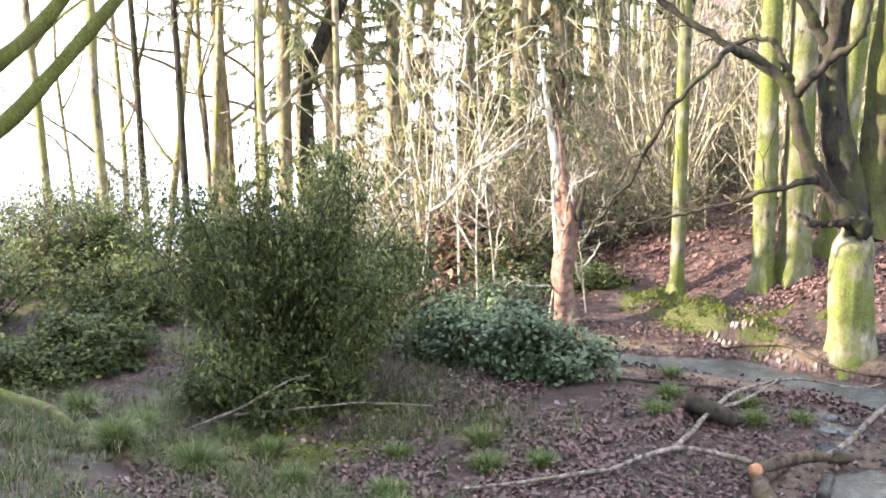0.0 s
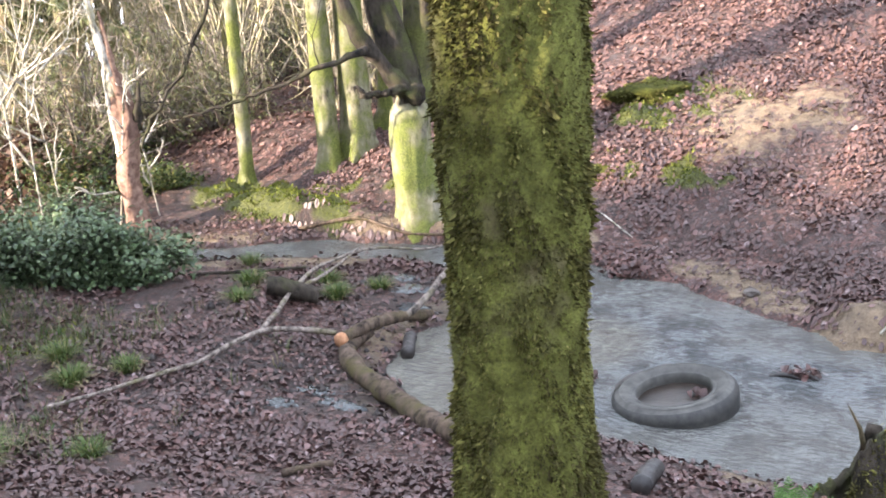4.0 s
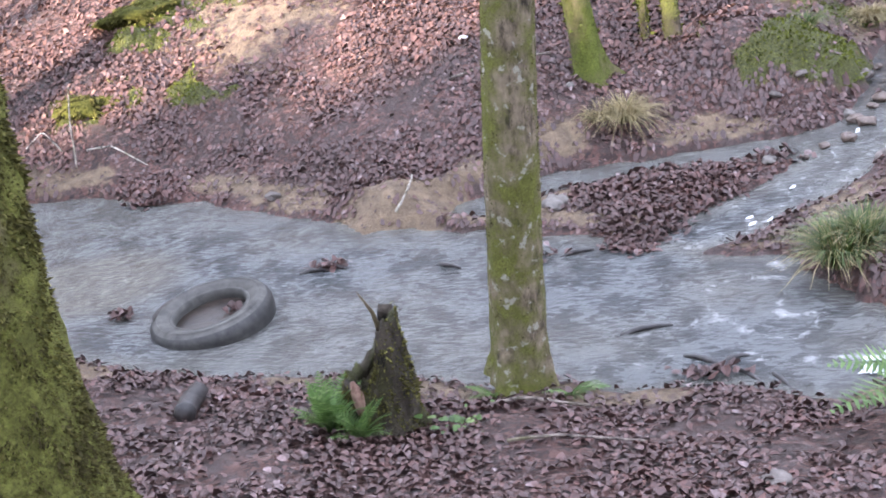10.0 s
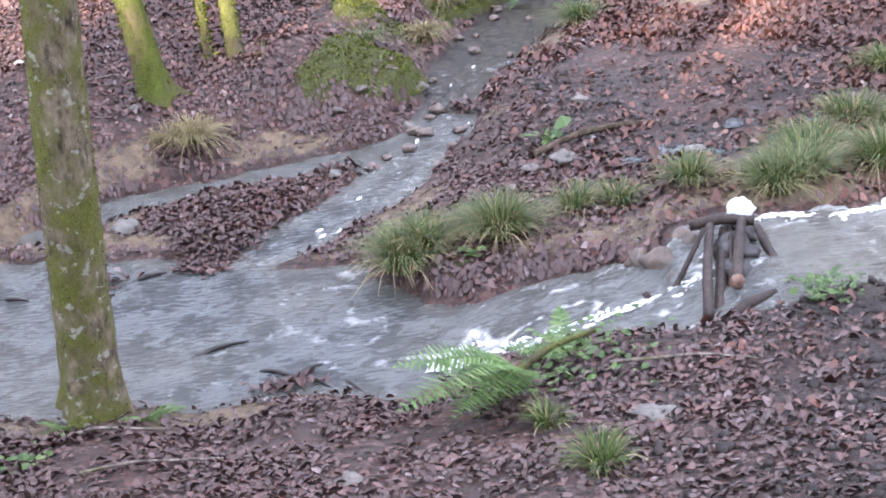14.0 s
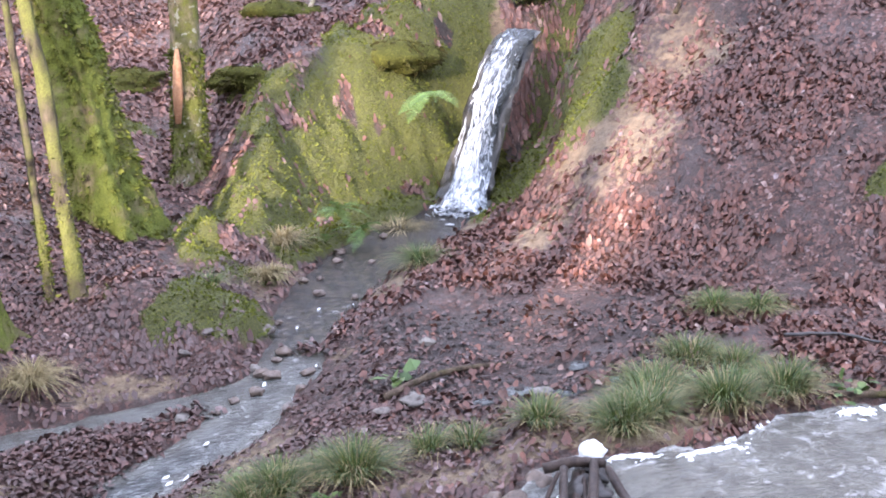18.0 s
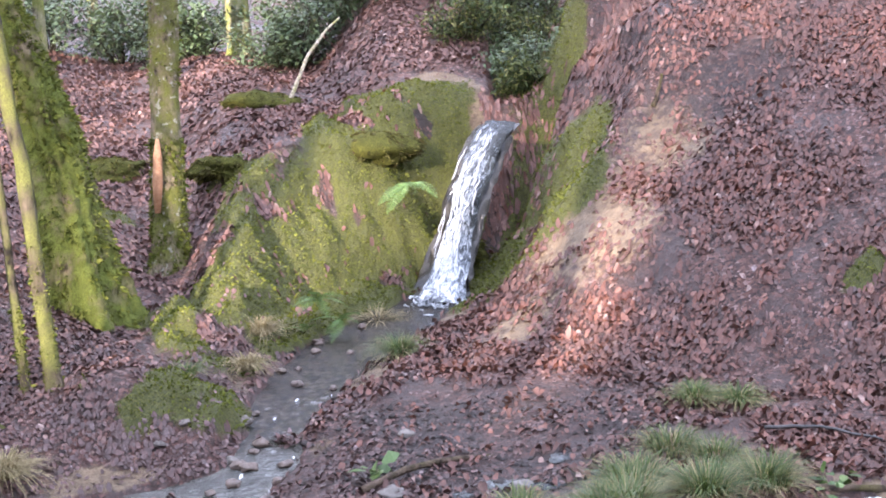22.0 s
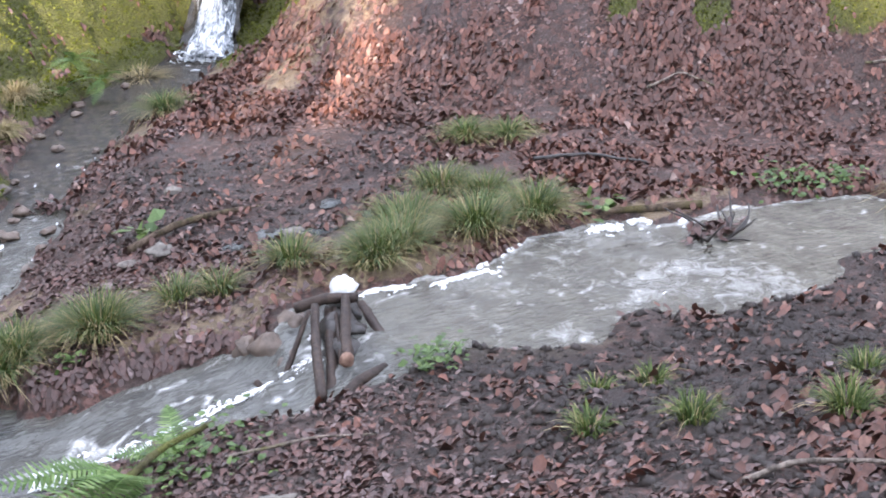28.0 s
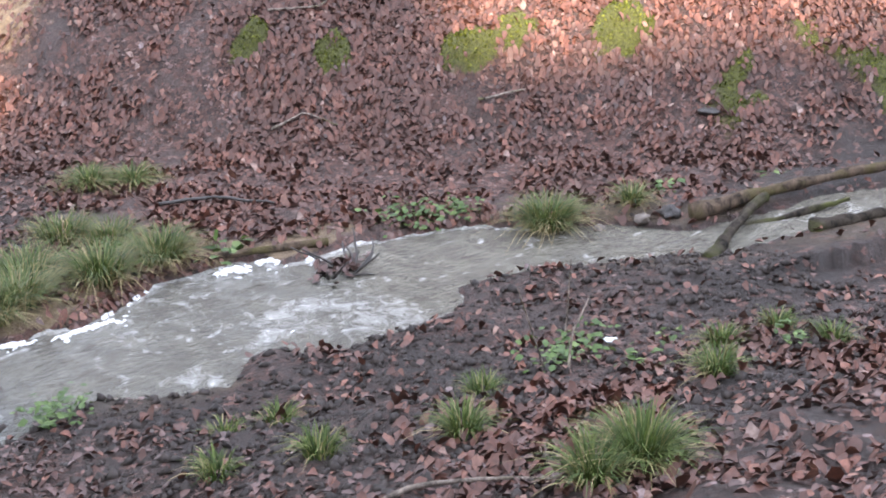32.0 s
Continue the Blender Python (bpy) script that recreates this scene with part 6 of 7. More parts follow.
def stick(name, pts, r0, r1, mat, label, category="branch", group="", sides=8, n=24, wob=0.07, lift=True):
    """A bent branch through places; heights are over the ground where lift is set."""
    q = np.array(pts, float)
    if lift:
        q[:, 2] += lie(q[:, 0], q[:, 1])
    line = bend(q, n)
    shake = np.random.default_rng(int(7e3 * r0) + n).normal(0, 1.0, (n + 8, 4))
    shake = sum(shake[k : k + n] for k in range(9)) / 3.0
    line[1:-1] += min(0.28 * r0, 0.006) * shake[1:-1, :3]
    rad = np.linspace(r0, r1, n) * (1 + wob * shake[:, 3])
    base = line.mean(0)
    v, f = tube(line - base, rad, sides, 0.05, n)
    ob = new(name, mesh_of(name, v, f, mat))
    ob.location = base
    return tagged(ob, label, category, group)


def ring_of(profile, around=96):
    """Places and faces of a profile of (radius, height) swept round."""
    p = np.asarray(profile, float)
    a = np.linspace(0, 2 * np.pi, around, endpoint=False)
    v = np.stack([np.cos(a)[:, None] * p[None, :, 0], np.sin(a)[:, None] * p[None, :, 0], np.ones_like(a)[:, None] * p[None, :, 1]], -1)
    nu, nv = len(a), len(p)
    i, j = np.meshgrid(np.arange(nu), np.arange(nv - 1), indexing="ij")
    b = ((i + 1) % nu) * nv
    f = np.stack([i * nv + j, b + j, b + j + 1, i * nv + j + 1], -1).reshape(-1, 4)
    return v.reshape(-1, 3), f


# the old tyre, lying in the stream
tyre = thing("tyre", -3.76, 8.48, 0.0, "old silted lorry tyre lying flat in the stream", "tyre")
tyre.rotation_euler = (radians(2), radians(-7), radians(20))
_v, _f = ring_of([(0.44, -0.1), (0.452, -0.02), (0.455, 0.04), (0.45, 0.085), (0.425, 0.112)], 120)
_a = np.arctan2(_v[:, 1], _v[:, 0])
_v[:, :2] *= (1 - 0.018 * (np.sin(_a * 60) > 0.55) * (_v[:, 2] < 0.09))[:, None]
part("tread", mesh_of("tread", _v, _f, m_rubber), tyre, "dark ribbed tread")
_side = part("sidewall", mesh_of("sidewall", *ring_of([(0.425, 0.112), (0.395, 0.128), (0.37, 0.134), (0.335, 0.126), (0.3, 0.108)]), m_rubber_pale), tyre, "pale silt-covered sidewall")
part("bead", mesh_of("bead", *ring_of([(0.3, 0.108), (0.288, 0.114), (0.275, 0.106), (0.27, 0.06), (0.29, -0.03), (0.33, -0.1)]), m_rubber_pale), tyre)
_v, _f = ring_of([(0.392, 0.1335), (0.387, 0.1365), (0.382, 0.1335)])
part("rib", mesh_of("rib", _v, _f, m_rubber_pale), _side)
part("silty_water", mesh_of("silty_water", *ring_of([(0.3, 0.03), (0.2, 0.034), (0.1, 0.03), (0.004, 0.032)], 40), m_mud_water), tyre, "dark silt and leaves inside")
_gap = Pile()
for _c, _l in ((2.55, 0.5), (1.75, 0.16)):
    _k = np.linspace(_c - _l, _c + _l, 9)
    _w = 0.05 * np.sin(np.linspace(0.1, 3.04, 9))
    _o, _i = 0.436 + 0.3 * _w, 0.425 - 0.9 * _w
    _gap.add(np.stack([np.c_[_o * np.cos(_k), _o * np.sin(_k), np.full(9, 0.117)], np.c_[_i * np.cos(_k), _i * np.sin(_k), np.full(9, 0.131)]], 1).reshape(-1, 3), grid_faces(9, 2))
part("tear", _gap.mesh("tear", m_black), tyre, "dark tears along the rim")["kind"] = "stuff"

# the broken stump with ferns at its foot
_sx, _sy = -2.03, 6.4
_sz = lie1(_sx, _sy)
stump = thing("stump", _sx, _sy, _sz - 0.05, "rotten mossy tree stump broken to a spike, with ferns", "stump")
_a, _h = np.meshgrid(np.linspace(0, 2 * np.pi, 48, endpoint=False), np.linspace(0, 1, 40), indexing="xy")
_top = 0.38 + 0.33 * smooth(np.cos(_a - 0.2), -0.45, 0.45) + 0.04 * vnoise(_a * 3, 0 * _a, 0.3, 2.0)
_rad = (0.235 - 0.04 * _h - 0.05 * _h * smooth(_top, 0.4, 0.65)) * (1 + 0.16 * vnoise(np.cos(_a) * 2, np.sin(_a) * 2 + _h * 2.5, 0.6, 4.0)) * (1 + 0.25 * np.exp(-_h * 6))
_v = np.stack([_rad * np.cos(_a) + 0.05 * _h, _rad * np.sin(_a), _h * _top], -1)
_outer = _v.copy()
_inner = np.stack([0.72 * _rad * np.cos(_a) + 0.05 * _h, 0.72 * _rad * np.sin(_a), np.maximum(_h * _top - 0.03, 0)], -1)[::-1]
_all = np.vstack([_v.reshape(-1, 3), _inner[:6].reshape(-1, 3), np.tile([[0.02, 0.0, 0.26]], (48, 1))])
part("body", mesh_of("body", _all, grid_faces(47, 48, True), m_dark_bark), stump, "dark rotten mossy wood")
_s0 = _outer + [_sx, _sy, _sz - 0.05]
moss_fuzz("moss", _s0, stump, m_moss_fuzz, 9000, 0.013, 72, "olive moss")
child("heartwood", mesh_of("heartwood", *tube([(_sx - 0.02, _sy - 0.2, _sz + 0.12), (_sx - 0.02, _sy - 0.2, _sz + 0.2), (_sx - 0.04, _sy - 0.19, _sz + 0.3), (_sx - 0.06, _sy - 0.17, _sz + 0.36)], [0.012, 0.03, 0.028, 0.01], 7, 0.3, 2), m_snag), stump, "bare brown heartwood")
for _n, (_dx, _dz) in enumerate(((0.1, 0.6), (0.13, 0.5))):
    child("spike", mesh_of("spike", *tube([(_sx + _dx, _sy - 0.02, _sz + _dz - 0.05), (_sx + _dx - 0.03, _sy - 0.02, _sz + _dz + 0.09), (_sx + _dx - 0.1 + 0.04 * _n, _sy - 0.02, _sz + _dz + 0.22 - 0.06 * _n)], [0.022, 0.012, 0.003], 5), m_log), stump, "splintered spike")


def frond_mesh(name, length, r, mat=None):
    """One fern frond along +x: an arched rib with paired leaflets."""
    pile, n = Pile(), 22
    k = np.linspace(0, 1, n)
    rib = np.c_[length * k, 0.03 * length * np.sin(3 * k), length * (0.35 * k - 0.5 * k * k)]
    pile.add(*tube(rib, np.linspace(0.004, 0.0015, n), 4))
    for s in (-1, 1):
        for i in range(2, n):
            w = length * 0.24 * math.sin(math.pi * (0.12 + 0.86 * k[i])) ** 0.8 * r.uniform(0.85, 1.1)
            p = rib[i]
            d = np.array([0.35, s, -0.12 + r.normal(0, 0.06)])
            d /= np.linalg.norm(d)
            e = np.array([1.0, 0, 0]) * length * 0.016
            pile.add(np.array([p - e, p + e, p + d * w * 0.6 + e * 0.9, p + d * w * 0.6 - e * 0.9, p + d * w + e * 0.1, p + d * w - e * 0.1]), [[0, 1, 2, 3], [3, 2, 4, 5]])
    return pile.mesh(name, mat or m_fern, False)


def fern(x, y, count, length, label, seed, dirs=(0, 360), z=None, lift=(10, 45)):
    r = np.random.default_rng(seed)
    z = lie1(x, y) if z is None else z
    ob = thing("fern", x, y, z, label, "fern")
    for n in range(count):
        f = part("frond", frond_mesh("frond", length * r.uniform(0.6, 1.1), r), ob)
        f.rotation_euler = (r.normal(0, 0.15), -radians(r.uniform(*lift)), radians(dirs[0] + (dirs[1] - dirs[0]) * (n + r.random()) / count))
    return ob


fern(-2.24, 6.2, 30, 0.31, "bright green fern at the foot of the stump", 81, (0, 360), lift=(40, 82))
fern(-2.06, 6.12, 18, 0.26, "bright green fern at the foot of the stump", 82, (140, 400), lift=(30, 75))
fern(-1.05, 7.02, 7, 0.24, "green fern at the foot of the bank tree", 83, (200, 380))
fern(-1.5, 7.05, 4, 0.2, "green fern at the foot of the bank tree", 84, (150, 300))
fern(1.0, 6.42, 3, 0.62, "large green fern with long fronds on the bank", 85, (150, 205), lift=(14, 24), z=0.44)
fern(1.02, 6.36, 4, 0.74, "large green fern with long fronds on the bank", 851, (205, 250), lift=(12, 22), z=0.46)
fern(1.05, 6.3, 3, 0.7, "large green fern with long fronds on the bank", 852, (228, 262), lift=(20, 30), z=0.45)
fern(1.35, 6.7, 9, 0.34, "green fern along a fallen branch", 86, (0, 200))
fern(3.95, 17.0, 5, 0.55, "pale lit fern hanging beside the waterfall", 87, (170, 330), z=1.7, lift=(-35, 10))
fern(2.35, 15.0, 8, 0.42, "hart's-tongue and fern tuft on the mossy wall", 88, (180, 330), z=0.75, lift=(-20, 35))
fern(2.6, 14.95, 6, 0.4, "hart's-tongue and fern tuft on the mossy wall", 89, (180, 330), z=0.5, lift=(-20, 35))
fern(2.15, 14.8, 4, 0.3, "pale fern at the foot of the mossy wall", 90, (180, 330))


def blades(r, n, tall, wide, arch, spread_r):
    """Places and faces of n arching grass blades round the origin."""
    turn, out = r.uniform(0, 6.283, n), np.sqrt(r.random(n)) * spread_r
    h = tall * r.uniform(0.55, 1.15, n)
    lean = arch * r.uniform(0.3, 1.3, n)
    own = turn + r.normal(0, 0.5, n)
    base = np.c_[out * np.cos(turn), out * np.sin(turn), np.full(n, -0.01)]
    w = np.c_[np.cos(own), np.sin(own), np.zeros(n)]
    side = np.c_[-np.sin(own), np.cos(own), np.zeros(n)] * (wide * r.uniform(0.6, 1.3, n))[:, None]
    up = np.array([0, 0, 1.0])
    rows = [base]
    for k in (0.4, 0.75, 1.0):
        rows.append(base + up * (h * (k - 0.42 * lean * k**3))[:, None] + w * (h * lean * 0.75 * k**1.8)[:, None])
    width = (1.0, 0.95, 0.65, 0.12)
    v = np.stack([p + s * m * side for p, m in zip(rows, width) for s in (-1, 1)], 1).reshape(-1, 3)
    b = np.arange(n)[:, None] * 8
    return v, np.concatenate([b + [0, 1, 3, 2], b + [2, 3, 5, 4], b + [4, 5, 7, 6]], 1).reshape(-1, 4)


def tuft(x, y, tall, n, label, seed, mat=None, straw=0.45, radius=0.08, arch=0.8, group="", z=None):
    r = np.random.default_rng(seed)
    z = lie1(x, y) if z is None else z
    ob = thing("grass_tuft", x, y, z, label, "grass", group)
    part("grass_clump", mesh_of("grass_clump", *blades(r, int(2.7 * n), tall, 0.0034, 1.5 * arch, radius), mat or m_sedge, False), ob)["kind"] = "stuff"
    if straw:
        part("straw_clump", mesh_of("straw_clump", *blades(r, int(1.9 * n * straw), tall * 0.9, 0.0035, arch * 2.2, radius * 1.2), m_straw, False), ob, "straw-coloured dead blades")["kind"] = "stuff"
    return ob


for _n, (_x, _y, _h, _c, _r) in enumerate([(0.62, 8.62, 0.34, 240, 0.14), (0.8, 8.75, 0.28, 160, 0.12), (1.3, 8.62, 0.34, 240, 0.14), (1.15, 8.8, 0.24, 120, 0.1), (1.85, 8.75, 0.24, 70, 0.1), (2.15, 8.75, 0.24, 70, 0.1), (2.62, 8.55, 0.26, 120, 0.12), (3.12, 8.28, 0.3, 200, 0.14),
                                           (3.45, 8.62, 0.36, 260, 0.18), (3.62, 8.95, 0.34, 220, 0.18), (3.95, 8.42, 0.34, 220, 0.15), (4.45, 8.5, 0.32, 200, 0.14), (3.35, 8.4, 0.3, 150, 0.14), (4.15, 9.5, 0.26, 120, 0.16), (4.4, 9.2, 0.24, 110, 0.16), (7.05, 7.25, 0.34, 260, 0.14), (7.7, 7.0, 0.24, 80, 0.06)]):
    tuft(_x, _y, _h, _c, "arching green sedge tuft on the stream bank" if _h > 0.27 else "small green grass tuft on the muddy bank", 500 + _n, radius=_r, group="sedge tufts")
for _n, (_x, _y, _h, _c) in enumerate([(3.9, 3.35, 0.3, 260), (3.66, 3.38, 0.24, 120), (3.84, 4.39, 0.2, 90), (3.35, 4.85, 0.17, 60), (3.0, 5.2, 0.16, 50), (5.9, 4.6, 0.16, 60), (6.4, 4.6, 0.16, 50), (6.3, 4.15, 0.16, 50), (5.2, 4.05, 0.2, 90), (4.55, 5.1, 0.14, 40), (3.6, 5.6, 0.15, 40), (3.35, 5.75, 0.13, 40), (1.15, 5.0, 0.2, 90), (1.05, 5.75, 0.15, 50),
                                       (-7.2, 9.2, 0.18, 120), (-7.5, 9.5, 0.16, 110), (-7.9, 8.9, 0.18, 120), (-7.0, 9.6, 0.14, 70), (-7.7, 8.5, 0.16, 90), (-8.2, 6.9, 0.2, 150), (-7.8, 6.6, 0.2, 150), (-7.6, 7.0, 0.16, 90), (-7.2, 5.2, 0.26, 200), (-6.9, 4.9, 0.26, 200), (-7.9, 5.7, 0.2, 130), (-8.8, 4.6, 0.28, 240),
                                       (-9.2, 4.2, 0.3, 240), (-9.0, 5.4, 0.2, 160), (-9.9, 4.8, 0.24, 200), (-8.4, 5.2, 0.2, 150), (-9.6, 5.4, 0.2, 130), (-8.4, 6.2, 0.16, 110), (-6.6, 5.6, 0.16, 80), (-10.6, 4.6, 0.26, 200), (-8.7, 9.9, 0.16, 80)]):
    tuft(_x, _y, _h, _c, "small bright green grass tuft among leaves", 540 + _n, m_grass, 0.12, 0.07, 0.7, "grass tufts")
for _n, (_x, _y, _h, _c, _z) in enumerate([(-0.92, 11.5, 0.3, 150, None), (-1.12, 11.45, 0.2, 60, None), (2.95, 13.55, 0.34, 160, None), (1.65, 14.55, 0.28, 140, None), (1.35, 13.6, 0.24, 120, None), (3.15, 15.55, 0.35, 150, None), (0.7, 12.7, 0.2, 70, None), (4.9, 10.6, 0.25, 110, None), (5.25, 10.5, 0.25, 110, None)]):
    tuft(_x, _y, _h, _c, "drooping yellowed grass tuft on the bank", 600 + _n, m_straw if _n < 2 or _n in (3, 4, 5) else m_grass, 0.6, 0.08, 1.1, "bank grasses", _z)


def herb(x, y, n, size, spread_r, label, seed, mat=None):
    """A low plant of rounded leaves."""
    r = np.random.default_rng(seed)
    z = lie1(x, y)
    ob = thing("herb", x, y, z, label, "plant")
    green = Pile()
    c = np.c_[r.normal(0, spread_r, (n, 2)), np.abs(r.normal(0.05, 0.035, n))]
    sprays(green, r, c, np.c_[r.normal(0, 1, (n, 2)), r.uniform(-0.2, 0.4, n)], size, size * 0.42, 0.15)
    part("foliage", green.mesh("foliage", mat or m_herb, False), ob)["kind"] = "stuff"
    return ob


for _n, (_x, _y, _c, _s, _w) in enumerate([(2.86, 6.72, 130, 0.05, 0.1), (6.35, 8.0, 150, 0.06, 0.14), (6.7, 7.85, 90, 0.05, 0.1), (4.85, 8.3, 24, 0.09, 0.1), (4.35, 8.85, 60, 0.06, 0.14), (5.2, 5.2, 60, 0.05, 0.13), (5.45, 5.2, 60, 0.05, 0.1), (5.05, 5.05, 30, 0.05, 0.06), (5.35, 4.75, 24, 0.05, 0.05), (5.75, 4.85, 20, 0.045, 0.04), (6.1, 4.3, 24, 0.055, 0.06),
                                           (-2.05, 10.45, 14, 0.07, 0.05), (-1.55, 6.25, 30, 0.05, 0.08), (1.5, 6.55, 130, 0.05, 0.2), (1.25, 6.45, 90, 0.05, 0.14), (0.6, 8.85, 70, 0.05, 0.09), (1.05, 8.35, 30, 0.05, 0.05), (8.2, 7.1, 24, 0.06, 0.06), (9.0, 6.6, 30, 0.06, 0.1), (1.95, 10.15, 10, 0.14, 0.05)]):
    herb(_x, _y, _c, _s, _w, "low bright green leafy plant on the bank", 650 + _n)

# ---- fallen wood ----
stick("fallen_branch", [(-7.59, 6.11, 0.03), (-7.43, 6.46, 0.04), (-7.26, 6.81, 0.05), (-7.1, 7.26, 0.07), (-7.11, 7.62, 0.09), (-7.04, 7.98, 0.12), (-6.78, 8.1, 0.14), (-6.5, 8.2, 0.15)], 0.014, 0.026, m_dead, "long pale grey fallen branch lying over mud", n=40)
_lg = thing("fallen_log", -6.3, 8.3, 0.1, "forked wet brown log with an orange sawn end", "log")
for _pts, _r0, _r1 in (([(-6.42, 8.17, 0.2), (-6.39, 8.45, 0.21), (-6.35, 8.75, 0.19), (-6.28, 9.0, 0.14), (-6.3, 9.3, 0.05)], 0.056, 0.045), ([(-6.4, 8.5, 0.16), (-6.45, 8.3, 0.12), (-6.34, 8.08, 0.12), (-5.98, 7.75, 0.13), (-5.49, 7.45, 0.15), (-4.95, 7.05, 0.22), (-4.5, 6.85, 0.27)], 0.066, 0.085)):
    child("log", mesh_of("log", *tube(bend(_pts, 30), np.linspace(_r0, _r1, 30) * (1 + 0.07 * rng.standard_normal(30)), 14, 0.04, 2), m_log), _lg)
child("sawn_end", mesh_of("sawn_end", *tube([(-6.425, 8.11, 0.2), (-6.42, 8.13, 0.2), (-6.418, 8.18, 0.2)], [0.046, 0.06, 0.052], 14, 0.05, 1), m_cut), _lg, "orange sawn end")
stick("dead_branch", [(-6.3, 8.9, 0.16), (-6.2, 9.1, 0.28), (-6.31, 9.55, 0.33), (-6.41, 10.06, 0.36), (-6.5, 10.4, 0.4)], 0.03, 0.018, m_dead, "pale dead branch rising from the log", lift=False)
stick("dead_branch", [(-7.12, 8.0, 0.06), (-7.3, 8.5, 0.1), (-7.42, 8.82, 0.12), (-7.61, 9.42, 0.14), (-7.73, 10.14, 0.12), (-7.76, 10.45, 0.12), (-7.6, 10.8, 0.2), (-7.3, 11.0, 0.2), (-7.15, 11.15, 0.24)], 0.024, 0.01, m_dead, "thin grey forked dead branch", n=36)
stick("dead_branch", [(-7.42, 8.85, 0.1), (-7.35, 9.3, 0.16), (-7.5, 9.8, 0.18), (-7.74, 10.35, 0.14)], 0.018, 0.01, m_dead, "thin grey forked dead branch")
stick("dead_branch", [(-8.9, 9.2, 0.04), (-8.4, 9.5, 0.06), (-8.0, 9.9, 0.03)], 0.02, 0.012, m_dark_bark, "dark dead branch on leaf litter")
stick("dark_log", [(-7.6, 8.75, 0.06), (-7.25, 9.0, 0.07)], 0.09, 0.08, m_dark_bark, "short dark rotten log on leaf litter", "log", n=10)
stick("dark_log", [(-6.12, 8.72, 0.12), (-5.98, 8.42, 0.12)], 0.05, 0.055, m_black, "black sodden log half sunk in mud", "log", n=10)
stick("dark_log", [(-3.2, 6.5, 0.05), (-3.26, 6.75, 0.06), (-3.32, 7.0, 0.05)], 0.07, 0.065, m_black, "short black rotten log on the bank", "log", n=12)
stick("dead_branch", [(-5.3, 5.9, 0.03), (-5.1, 6.15, 0.04)], 0.028, 0.025, m_log, "short broken piece of branch on mud", n=10)
stick("mossy_log", [(-11.6, 4.05, 0.12), (-10.9, 4.2, 0.14), (-10.3, 4.2, 0.1), (-9.9, 4.2, 0.02)], 0.085, 0.05, m_green_bark, "mossy log lying in rough grass", "log")
stick("dead_branch", [(-9.9, 5.2, 0.05), (-9.6, 5.5, 0.25), (-9.45, 5.9, 0.45), (-9.3, 6.0, 0.5)], 0.014, 0.006, m_dead, "thin bare branch poking from the bramble")
stick("dead_branch", [(-9.7, 5.5, 0.2), (-9.2, 6.4, 0.22), (-8.9, 7.0, 0.18)], 0.012, 0.006, m_dead, "thin bare branch poking from the bramble")
